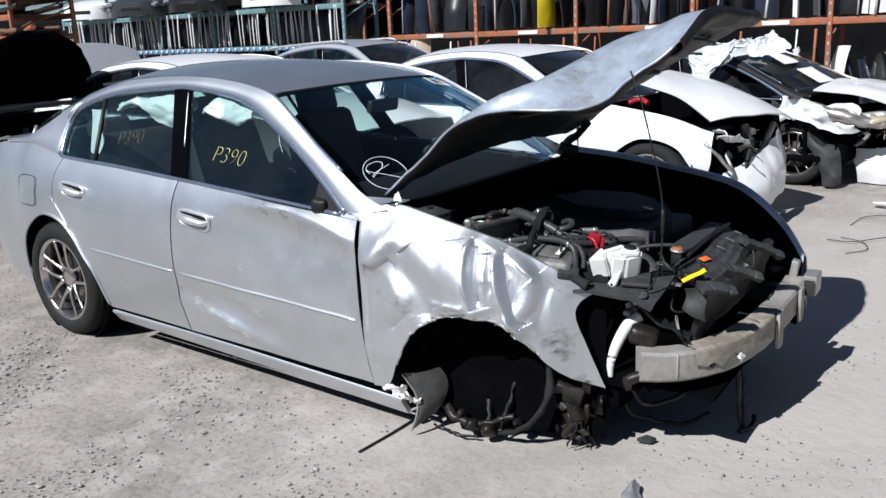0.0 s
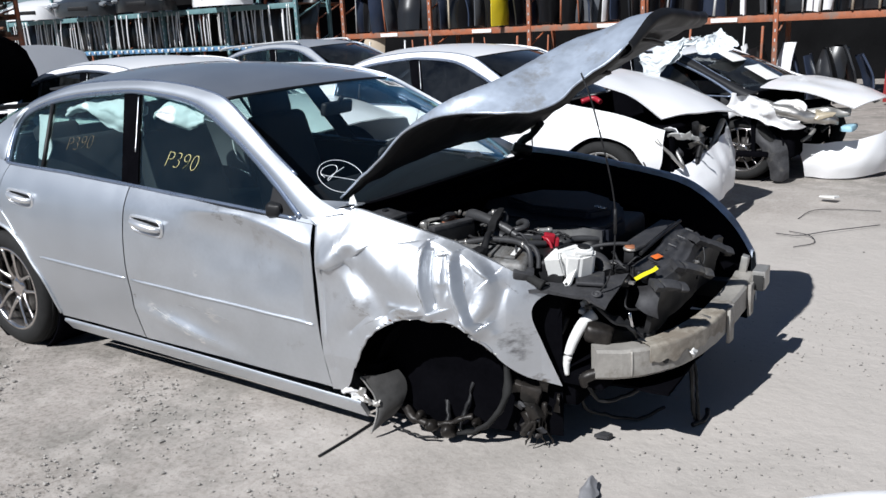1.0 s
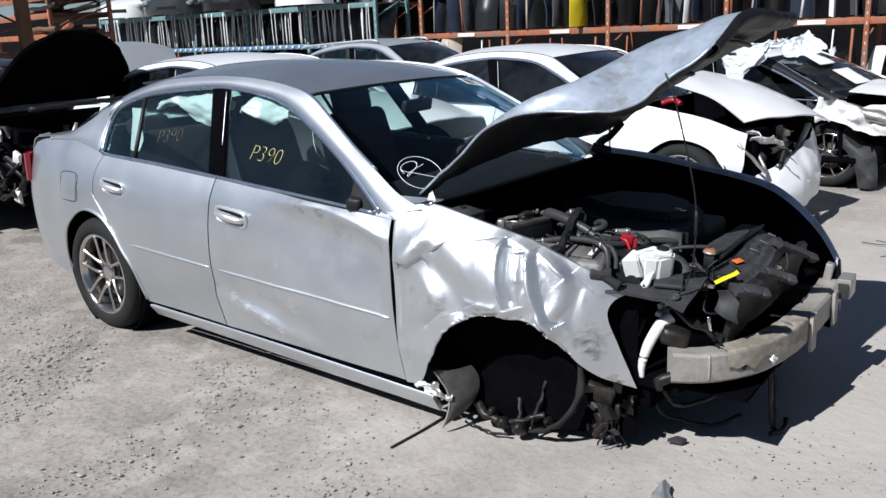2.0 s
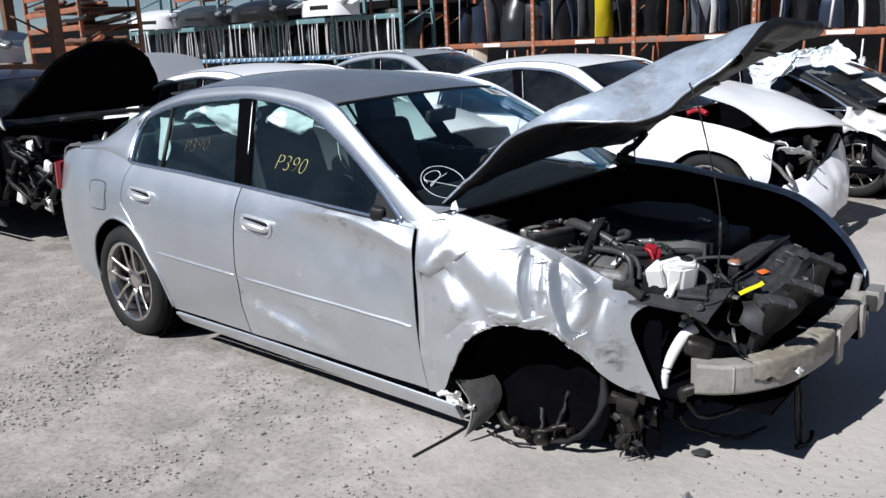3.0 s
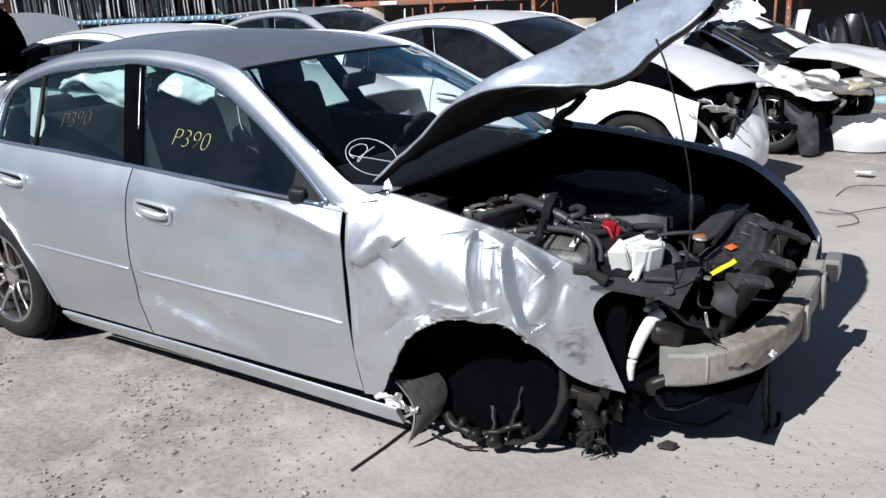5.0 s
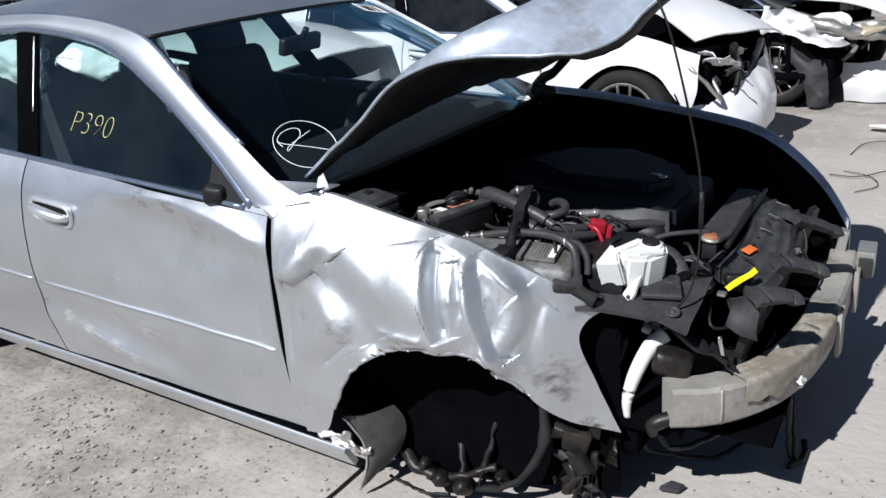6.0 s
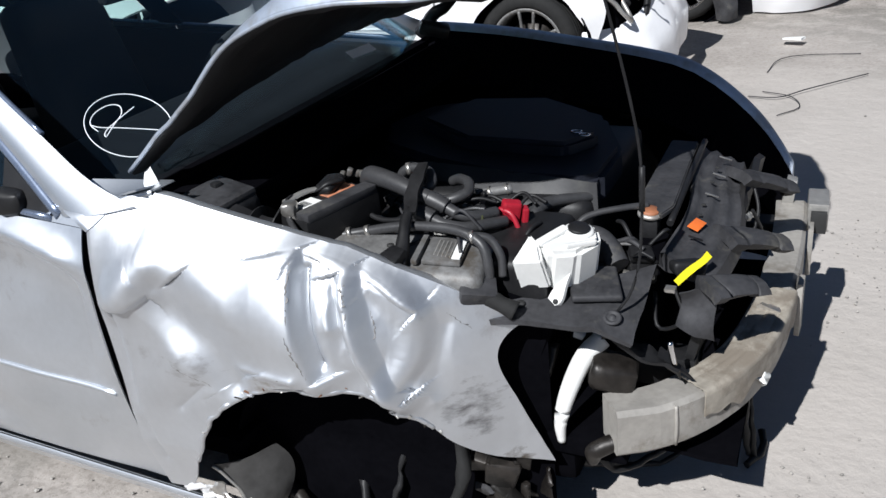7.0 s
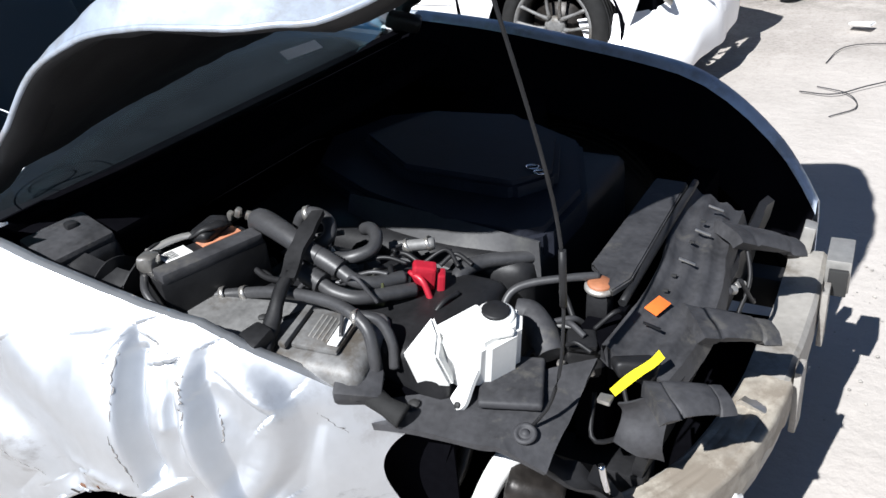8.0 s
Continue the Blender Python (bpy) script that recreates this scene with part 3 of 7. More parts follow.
        for d, xa, za, xb, zb in ((rd, 0.385, 0.552, 1.065, 0.522), (fdoor, 1.10, 0.52, 2.225, 0.470)):
            part("side_moulding", tube([(x, s * (side_y(x, z) - 0.001 + (w(x, z) if w else 0)), z) for x, z in zip(np.linspace(xa, xb, 14), np.linspace(za, zb, 14))], [0.004] + [0.0080] * 12 + [0.005], 8, 28, flat=1.0), paint, d, "raised body-coloured rubbing strip")
        sill = coons([(0.42, 0.14), (1.3, 0.115), (2.40, 0.075)], [(0.42, 0.209), (1.3, 0.194), (2.40, 0.157)], [(0.42, 0.14), (0.42, 0.209)], [(2.40, 0.075), (2.40, 0.157)], 30, 9)
        out["sill" + str(s)] = part("sill", sheet([[Vector((p[0], s * (0.829 - 0.050 * (1 - j / 8) - 0.014 * max(0, j - 7)), p[1])) for p in row] for j, row in enumerate(sill)], 0.02), paint, car)
        strip = coons(SIDE_TOP, RAIL_TOP, [SIDE_TOP[0], RAIL_TOP[0]], [SIDE_TOP[-1], RAIL_TOP[-1]], 80, 11)
        rail_rows = skin(strip, s)
        for j, row in enumerate(rail_rows):
            for q in row:
                q.y += s * 0.016 * math.sin(math.pi * (j / 10) ** 0.8)
                q.x += 0.012 * math.sin(math.pi * j / 10) * max(0.0, min(1.0, (q.x - 1.4) / 0.3))
        part("roof_rail", sheet(rail_rows, 0.02), (rail_paint if s == -1 and rail_paint else paint), car)
        # window openings: glass, dark surrounds and pillars
        belt = lambda x: interp(x, BELT) + 0.006
        g1 = coons([(0.07, belt(0.07)), (0.375, belt(0.375))], [(0.10, 1.245), (0.302, 1.305)], [(0.07, belt(0.07)), (0.052, 1.09), (0.060, 1.18), (0.10, 1.245)], [(0.375, belt(0.375)), (0.302, 1.305)], 8, 8)
        g2 = coons([(0.395, belt(0.395)), (0.7, belt(0.7)), (1.03, belt(1.03))], [(0.322, 1.310), (0.49, 1.338), (0.865, 1.362)], [(0.395, belt(0.395)), (0.322, 1.310)], [(1.03, belt(1.03)), (0.865, 1.362)], 14, 10)
        g3 = coons([(1.15, belt(1.15)), (1.6, belt(1.6)), (2.165, belt(2.165))], [(0.99, 1.356), (1.29, 1.331), (1.46, 1.286), (1.64, 1.204), (1.82, 1.111), (1.99, 1.011), (2.167, 0.893)], [(1.15, belt(1.15)), (0.99, 1.356)], [(2.165, belt(2.165)), (2.167, 0.893)], 26, 10)
        for d, g in ((qp, g1), (rd, g2), (fdoor, g3)):
            if g is g3 and s == 1 and paint is SILVER:
                continue  # wound down on the far side
            gl = part("window_glass", sheet(skin(g, s, -0.012), 0.003), glass, d, "tinted side window glass")
            gl.visible_shadow = False
        part("pillar_cover", sheet(skin(coons([(1.03, belt(1.03)), (1.15, belt(1.15))], [(0.865, 1.363), (0.99, 1.357)], [(1.03, belt(1.03)), (0.865, 1.363)], [(1.15, belt(1.15)), (0.99, 1.357)], 5, 10), s, -0.006), 0.02), DARK, car, "black pillar cover between the doors")
        # thin bright strip added as the highlight along the pillar edge
        part("pillar_highlight", tube([(1.078, s * (side_y(1.078, 1.10) + 0.002), 1.10), (1.035, s * (side_y(1.035, 1.22) + 0.002), 1.22), (0.992, s * (side_y(0.992, 1.34) + 0.002), 1.34)], 0.0022, 6, 12), SATIN, car)
        part("window_divider", tube([(0.385, s * (side_y(0.385, belt(0.385)) - 0.008), belt(0.385)), (0.312, s * (side_y(0.312, 1.305) - 0.008), 1.305)], 0.011, 6, 4), BLACK, rd)
        part("window_surround", ring([(0.06, belt(0.06)), (0.044, 1.08), (0.052, 1.185), (0.095, 1.248), (0.24, 1.298), (0.49, 1.341), (0.87, 1.365), (1.03, 1.359), (1.29, 1.331), (1.46, 1.286), (1.64, 1.204), (1.82, 1.111), (1.99, 1.011), (2.17, 0.892)], s, 0.017, -0.006, 90), TRIM, car, "bright window surround, blue of the sky painted in")
        part("belt_moulding", tube([(x, s * (side_y(x, belt(x)) + 0.001), belt(x)) for x in np.linspace(0.06, 2.15, 24)], 0.009, 6, 40), TRIM, car)
        part("drip_moulding", ring([(0.1, 1.296), (0.2, 1.332), (0.44, 1.390), (0.6, 1.406), (0.83, 1.416), (1.05, 1.413), (1.255, 1.397), (1.42, 1.373), (1.58, 1.332), (1.76, 1.232), (1.93, 1.132), (2.09, 1.047)], s, 0.006, -0.003, 60), TRIM, car)
        # wheel house behind the rear arch, its shade painted in near-black
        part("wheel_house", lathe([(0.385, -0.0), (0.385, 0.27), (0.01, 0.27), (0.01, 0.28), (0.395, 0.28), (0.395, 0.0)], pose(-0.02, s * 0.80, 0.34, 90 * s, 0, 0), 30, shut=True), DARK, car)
    # roof, screens, boot
    top = crv(RAIL_TOP, 200)
    def rail(x):
        z = float(np.interp(x, top[:, 0], top[:, 1]))
        return side_y(x, z) - 0.004, z
    rows = []
    for u in np.linspace(0, 1, 24):
        row = []
        for v in np.linspace(-1, 1, 25):
            bow = 1 - v * v
            x = (0.14 - 0.14 * bow) * (1 - u) + (1.57 + 0.09 * bow) * u
            xr = 0.14 * (1 - u) + 1.57 * u
            yr, zr = rail(xr)
            row.append(Vector((x, v * yr, zr + 0.001 + (0.06 - 0.035 * u * u) * bow)))
        rows.append(row)
    part("roof", sheet(rows, -0.004), paint, car)
    rows = []
    for u in np.linspace(0, 1, 14):
        row = []
        for v in np.linspace(-1, 1, 21):
            bow = 1 - v * v
            a = Vector((1.57 + 0.09 * bow, v * (rail(1.57)[0] - 0.01), rail(1.57)[1] - 0.004 + 0.020 * bow))
            b = Vector((2.27 + 0.16 * bow, v * 0.715, 0.925 + 0.020 * bow))
            p = a.lerp(b, u) + Vector((0.035, 0, 0.045)) * (math.sin(math.pi * u) * (0.35 + 0.65 * bow))
            row.append(p)
        rows.append(row)
    ws = part("windshield", sheet(rows, 0.005), screen or DARKGLASS, car, "raked laminated windshield glass")
    ws.visible_shadow = False
    out["windshield"], out["screen_rows"] = ws, rows
    part("windshield_trim", tube([rows[0][k] + Vector((0, 0, 0.003)) for k in range(21)], 0.008, 6, 40), BLACK, ws)
    rows = []
    for u in np.linspace(0, 1, 10):
        row = []
        for v in np.linspace(-1, 1, 17):
            bow = 1 - v * v
            a = Vector((0.14 - 0.14 * bow, v * (rail(0.14)[0] - 0.012), rail(0.14)[1] - 0.006 + 0.06 * bow))
            b = Vector((-0.40 - 0.12 * bow, v * 0.68, 1.082 + 0.015 * bow))
            row.append(a.lerp(b, u) + Vector((0, 0, 0.03 * math.sin(math.pi * u))))
        rows.append(row)
    rg = part("rear_window", sheet(rows, -0.005), glass, car)
    rg.visible_shadow = False
    rows = []
    for x, z, w in ((-0.40, 1.078, 0.71), (-0.62, 1.066, 0.705), (-0.8, 1.052, 0.69), (-0.94, 1.03, 0.67), (-0.995, 0.97, 0.66), (-1.01, 0.8, 0.66), (-1.015, 0.62, 0.66), (-1.05, 0.56, 0.66), (-1.05, 0.40, 0.66), (-0.99, 0.28, 0.64)):
        rows.append([Vector((x + 0.06 * (v * v) * (1 if x < -0.9 else 0) - 0.12 * (1 - v * v) * (1 if x > -0.5 else 0.3), v * w, z + 0.012 * (1 - v * v))) for v in np.linspace(-1, 1, 15)])
    part("boot_lid", sheet(rows, -0.004), paint, car)
    for s in (-1, 1):
        part("tail_light", sheet([[Vector((-1.005 + 0.10 * a, s * (0.665 + 0.075 * min(1, a * 1.2) - 0.004 * (b - 0.5)), 0.78 + 0.17 * b)) for a in np.linspace(0, 1, 8)] for b in np.linspace(0, 1, 6)], 0.03), TAIL, car, "red rear light cluster")
    # cabin floor and lining, the cabin's shade put into their near-black
    part("cabin_floor", box((1.0, 0, 0.27), (2.9, 1.5, 0.06), 0.02), DARK, car)
    part("firewall", box((2.30, 0, 0.58), (0.04, 1.46, 0.66), 0.01), DARK, car)
    part("boot_floor", box((-0.62, 0, 0.45), (0.6, 1.3, 0.3), 0.03), DARK, car)
    k = 0
    for (wx, wy) in ((0.0, -0.745), (0.0, 0.745), (2.83, -0.735), (2.83, 0.735)):
        if wheels[k]:
            wheel(car, wx, wy, 0.322, -1 if wy < 0 else 1, rim_mat=rim_mat)
        k += 1
    return out


def seat(car, x, y, s=1.0):
    st = part("seat", rough_up(box((x, y, 0.55), (0.52, 0.5, 0.2), 0.07, (0, -6, 0), segs=4), 0.006, 7), SEAT, car, "dark cloth car seat")
    part("backrest", rough_up(box((x - 0.30, y, 0.86), (0.17, 0.48, 0.62), 0.07, (0, -14, 0), taper=0.85, segs=4), 0.006, 7), SEAT, st)
    part("headrest", box((x - 0.40, y, 1.22), (0.11, 0.26, 0.17), 0.05, (0, -14, 0), segs=4), SEAT, st)
    return st


# chrome trim with the reflected sky's blue painted into its colour
TRIM = mat("trim_with_sky_blue", (0.26, 0.31, 0.41), 0.28, 0.75, 0.15, 10, 0.03)


# ---- the wrecked silver sedan ----
def door_wave(x, z):
    """Dents of the struck side: a rolled crease under the window and a long hollow below it."""
    zc = 0.89 - 0.10 * max(0.0, x - 1.75) - 0.30 * max(0.0, x - 1.95) ** 1.5
    d = z - zc
    fade = math.exp(-((x - 1.95) / 0.38) ** 4)
    w = 0.022 * math.exp(-(d / 0.030) ** 2) * fade - 0.010 * math.exp(-((x - 1.83) / 0.10) ** 2 - ((z - 0.865) / 0.02) ** 2)
    if d < 0:
        w -= 0.046 * fade * (1 - math.exp(-(d / 0.06) ** 2)) * math.exp(-((d + 0.10) / 0.22) ** 2)
    w -= 0.024 * math.exp(-((x - 1.45) / 0.30) ** 2 - ((z - 0.385 + 0.18 * (x - 1.45)) / 0.07) ** 2)
    w += 0.014 * math.exp(-((x - 1.45) / 0.32) ** 2 - ((z - 0.30 + 0.22 * (x - 1.45)) / 0.035) ** 2)
    w += 0.006 * noise.noise(Vector((x * 3.1, z * 3.7, 1.0))) + 0.0015 * noise.noise(Vector((x * 9, z * 11, 4.0)))
    return w * min(1.0, max(0.0, (2.25 - x) / 0.08)) if x > 1.05 else 0.004 * noise.noise(Vector((x * 2.1, z * 2.7, 1.0)))


car = thing("silver_sedan", "wrecked silver sedan, crushed front, missing wheel, buckled hood propped open", "car")
made = shell(car, SILVER, GLASS, (1, 1, 0, 1), door_wave, screen=SCREEN)

# crushed right front fender
FENDER_Y = [(2.2, 0.866), (2.5, 0.862), (2.65, 0.845), (2.77, 0.82), (2.9, 0.752), (3.0, 0.68), (3.1, 0.595), (3.2, 0.53)]
FENDER_TOP = [(2.262, 0.875), (2.37, 0.935), (2.6, 0.888), (2.8, 0.828), (3.0, 0.728), (3.13, 0.643)]
# folds: x, z, x, z, outward push, width
# crisp steps: line of points, push and reach on its left, push and reach on its right, extra swell on its right
STEPS = [(((2.425, 0.765), (2.46, 0.715), (2.53, 0.64), (2.575, 0.56)), -0.024, 0.12, -0.024, 0.075, 0.003),
         (((2.295, 0.728), (2.345, 0.728), (2.405, 0.762)), 0.016, 0.085, 0.016, 0.012, 0.0),
         (((2.715, 0.84), (2.725, 0.77), (2.742, 0.68), (2.765, 0.59)), 0.026, 0.014, 0.026, 0.13, 0.0),
         (((2.815, 0.80), (2.836, 0.72), (2.862, 0.63), (2.885, 0.57), (2.915, 0.52)), 0.032, 0.024, 0.032, 0.026, 0.0),
         (((2.87, 0.785), (2.915, 0.745), (2.948, 0.69), (2.946, 0.615), (2.91, 0.555)), 0.022, 0.024, 0.022, 0.055, 0.0),
         (((2.72, 0.84), (2.80, 0.81), (2.87, 0.775), (2.95, 0.71)), 0.008, 0.02, 0.010, 0.012, 0.0)]
FOLDS = [
         (2.742, 0.80, 2.778, 0.62, -0.024, 0.010), (2.79, 0.77, 2.80, 0.70, 0.010, 0.012), (2.405, 0.825, 2.335, 0.75, 0.024, 0.042), (2.985, 0.66, 2.96, 0.52, -0.014, 0.030), (2.945, 0.545, 2.965, 0.50, 0.014, 0.018),
         (2.60, 0.60, 2.73, 0.60, 0.012, 0.014), (2.30, 0.45, 2.45, 0.60, 0.012, 0.05), (2.29, 0.66, 2.31, 0.30, -0.008, 0.014), (2.42, 0.48, 2.50, 0.55, -0.008, 0.014)]
STEPS = [(crv(c, 14).tolist(), *rest) for c, *rest in STEPS]


def fold_push(x, z):
    w = 0.0
    p = Vector((x, z))
    for x1, z1, x2, z2, a, wd in FOLDS:
        u, d = Vector((x1, z1)), Vector((x2 - x1, z2 - z1))
        k = max(0.0, min(1.0, (p - u).dot(d) / d.length_squared))
        r = (p - u - d * k).length / wd
        w += a * (math.exp(-r * r) if wd > 0.035 else math.exp(-1.15 * (math.sqrt(r * r + 0.07) - 0.265)))
    for chain, la, lw, ra, rw, swell in STEPS:
        best, side, past = 9.0, 1.0, False
        for n_, ((x1, z1), (x2, z2)) in enumerate(zip(chain[:-1], chain[1:])):
            u, d = Vector((x1, z1)), Vector((x2 - x1, z2 - z1))
            q = p - u
            k0 = q.dot(d) / d.length_squared
            k = max(0.0, min(1.0, k0))
            r = (q - d * k).length
            if r < best:
                best, side, past = r, d.x * q.y - d.y * q.x, (n_ == 0 and k0 < 0) or (n_ == len(chain) - 2 and k0 > 1)
        if past:
            w += 0.5 * (la + ra) * math.exp(-(best / 0.035) ** 2)
        elif side >= 0:
            s_ = max(0.0, 1 - best / lw)
            w += la * s_ * s_ * (3 - 2 * s_)
        else:
            s_ = max(0.0, 1 - best / rw)
            w += ra * s_ * s_ * (3 - 2 * s_) + swell * math.exp(-((best - 0.05) / 0.04) ** 2)
    crushed = max(0.0, min(1.0, (x - 2.7) / 0.1))
    w += crushed * (0.007 * (0.25 - abs(noise.noise(Vector((x * 9, z * 5, 2.0))))) + 0.0012 * (0.25 - abs(noise.noise(Vector((x * 24, z * 13, 5.0)))))) + max(0.0, min(1.0, (x - 2.76) / 0.04, (2.90 - x) / 0.05)) * 0.005 * (0.2 - abs(noise.noise(Vector((x * 40, z * 20, 9.0)))))
    return w + 0.003 * noise.noise(Vector((x * 6, z * 6, 2.0))) + (1 - crushed) * 0.002 * (0.25 - abs(noise.noise(Vector((x * 7, z * 4, 8.0)))))


top = crv(FENDER_TOP, 80)
fender = coons([(2.268, 0.19), (2.35, 0.215), (2.425, 0.34), (2.50, 0.465), (2.62, 0.545), (2.75, 0.566), (2.86, 0.535), (2.94, 0.455), (2.99, 0.385), (3.06, 0.32), (3.165, 0.275)],
               FENDER_TOP, [(2.268, 0.19), (2.27, 0.5), (2.262, 0.875)], [(3.165, 0.275), (3.115, 0.42), (3.075, 0.55), (3.085, 0.61), (3.13, 0.643)], 300, 160)
rows = []
for j, row in enumerate(fender):
    out = []
    for p in row:
        x, z = p
        zt = float(np.interp(x, top[:, 0], top[:, 1]))
        y = interp(x, FENDER_Y) - max(0.0, 0.36 - z) * 0.25 * (1 if x < 2.6 else 0)
        near = max(0.0, 1 - (zt - z) / 0.20)
        y -= (0.03 + 0.085 * min(1.0, max(0.0, x - 2.27) / 0.12)) * near ** 2 * (1.0 if x < 2.8 else max(0.15, 1 - (x - 2.8) * 3)) 
        y += fold_push(x, z) * min(1.0, (zt - z) / 0.05 + 0.15) * min(1.0, (x - 2.262) / 0.03)
        out.append(Vector((x, -y, z)))
    rows.append(out)
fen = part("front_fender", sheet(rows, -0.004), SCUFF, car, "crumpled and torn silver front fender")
edge = rows[-1]
part("fender_flange", sheet([[p + Vector((0, 0.001, -0.001)) for p in edge], [p + Vector((0.0, 0.010, 0.0)) for p in edge], [p + Vector((0.0, 0.022, -0.002)) for p in edge], [p + Vector((0.0, 0.024, -0.012)) for p in edge]], 0.003), SCUFF, fen)
lip = rows[0]
rnd = random.Random(17)
for k in range(34):
    p = lip[rnd.randrange(60, 236)]
    part("torn_chip", rough_up(box(p + Vector((0, rnd.uniform(-0.004, 0.006), rnd.uniform(-0.006, 0.006))), (rnd.uniform(0.006, 0.018), rnd.uniform(0.002, 0.005), rnd.uniform(0.003, 0.009)), 0.001, (rnd.uniform(-40, 40), rnd.uniform(-50, 50), rnd.uniform(-20, 20))), 0.008, 40, k), (SCUFF, STEEL, SCRAP, SCRAP, STEEL, RUSTED)[k % 6], fen)
part("torn_arch_edge", rough_up(tube([tuple(lip[k]) for k in range(54, 232, 4)], 0.006, 6, 110), 0.006, 34), SCUFF, fen, "ragged torn metal of the wheel arch")



def on_fender(x, z):
    i = min(range(0, len(rows[0])), key=lambda k: abs(rows[80][k].x - x))
    best = min((p for row in rows for p in row[max(0, i - 40):i + 40]), key=lambda p: (p.x - x) ** 2 + (p.z - z) ** 2)
    return best


CRACK = mat("broken_paint", (0.17, 0.162, 0.155), 0.7, 0.1, 0.5, 60, 0.2, 200)
for n, line in enumerate((((2.717, 0.845), (2.724, 0.78), (2.735, 0.72)), ((2.818, 0.795), (2.83, 0.75), (2.84, 0.71)), ((2.73, 0.83), (2.77, 0.812), (2.83, 0.785)), ((2.73, 0.70), (2.75, 0.64), (2.765, 0.60)), ((2.865, 0.72), (2.876, 0.68), (2.868, 0.64)), ((2.985, 0.69), (3.01, 0.665), (3.04, 0.64)), ((2.44, 0.60), (2.48, 0.575), (2.52, 0.55)), ((2.60, 0.585), (2.68, 0.597), (2.74, 0.60)))):
    q = crv(line, 24)
    ribbon = []
    for k, (x, z) in enumerate(q):
        p = on_fender(x + 0.004 * noise.noise(Vector((k * 0.6, n, 0))), z + 0.004 * noise.noise(Vector((k * 0.6, n, 5))))
        w = (0.0046 if n < 3 else 0.003) * max(0.05, 0.6 + 2.0 * noise.noise(Vector((k * 0.9, n, 9)))) * math.sin(math.pi * (k + 0.5) / 24)
        ribbon.append([p + Vector((-w, -0.004, 0.3 * w + 0.0015)), p + Vector((w, -0.004, -0.3 * w + 0.0015))])
    part("paint_crack", sheet(ribbon, 0.0006), CRACK, fen, "broken paint along a crease")

part("frame_corner", sheet(skin(coons([(2.10, 0.8865), (2.25, 0.877)], [(2.15, 0.905), (2.265, 0.93)], [(2.10, 0.8865), (2.15, 0.905)], [(2.25, 0.877), (2.265, 0.93)], 10, 5), -1, 0.004), 0.006), SILVER, car)
# cowl corner panel between fender and screen, and the panel that carries the pillar down into the fender
part("cowl_corner", sheet([[Vector((2.22 + 0.16 * a, -0.77 + 0.10 * b - 0.02 * a, 0.905 + 0.05 * a - 0.02 * b)) for a in np.linspace(0, 1, 8)] for b in np.linspace(0, 1, 6)], -0.004), SILVER, car)
low = [p + Vector((0, -0.003, 0.0)) for p in edge[:46]]
foot = []
for k, p in enumerate(low):
    u = k / 45
    mid = Vector((2.185 + 0.205 * u, -(0.812 - 0.062 * u), 0.912 + 0.030 * u))
    top_ = Vector((2.215 + 0.195 * u, -(0.745 - 0.035 * u), 0.952 - 0.004 * u))
    foot.append([Vector(q) for q in crv([tuple(p), tuple(p.lerp(mid, 0.5) + Vector((0, -0.006, 0.004))), tuple(mid), tuple(top_)], 14)])
part("pillar_foot", sheet(foot, 0.004), SILVER, car, "silver panel joining pillar and fender")

# left fender, whole
LT = [(2.30, 0.80, 0.955), (2.60, 0.80, 0.930), (2.90, 0.80, 0.886), (3.05, 0.795, 0.862), (3.17, 0.79, 0.836), (3.25, 0.785, 0.802), (3.34, 0.775, 0.742), (3.43, 0.765, 0.660), (3.49, 0.745, 0.588), (3.535, 0.73, 0.520)]
c0 = crv(LT, 40)
rows = [[Vector(p) + Vector((0, d, h)) for p in c0] for d, h in ((-0.035, -0.03), (-0.03, -0.004), (0.0, 0.0), (0.03, -0.02), (0.06, -0.09), (0.075, -0.2))]
rows.append([Vector((p[0], min(0.87, p[1] + 0.08), 0.25 + 0.34 * math.exp(-((p[0] - 2.83) / 0.33) ** 4))) for p in c0])
part("front_fender", sheet(rows, 0.004), HOODPAINT, car, "dusty silver front fender with a curved nose edge")

# buckled hood: right edge, crest of the folded flank, middle and left edge, each from the screen forwards
HOOD_EDGE = [(2.29, -0.712, 0.967), (2.48, -0.71, 1.118), (2.59, -0.705, 1.214), (2.66, -0.70, 1.254), (2.73, -0.70, 1.282), (2.81, -0.70, 1.299), (2.96, -0.69, 1.309), (3.10, -0.63, 1.303), (3.165, -0.555, 1.330), (3.215, -0.48, 1.395), (3.30, -0.41, 1.465), (3.35, -0.38, 1.515)]
HOOD_CREST = [(2.30, -0.60, 0.995), (2.48, -0.60, 1.135), (2.60, -0.60, 1.232), (2.70, -0.60, 1.302), (2.80, -0.60, 1.357), (2.90, -0.55, 1.402), (2.96, -0.42, 1.447), (3.0, -0.32, 1.480), (3.07, -0.25, 1.517), (3.17, -0.20, 1.552), (3.27, -0.20, 1.588), (3.38, -0.20, 1.608)]
HOOD_MID = [(2.32, 0.05, 1.065), (2.50, 0.05, 1.17), (2.62, 0.05, 1.26), (2.72, 0.05, 1.33), (2.82, 0.08, 1.38), (2.94, 0.15, 1.43), (3.04, 0.20, 1.49), (3.12, 0.20, 1.525), (3.22, 0.20, 1.557), (3.31, 0.20, 1.583), (3.39, 0.20, 1.60)]
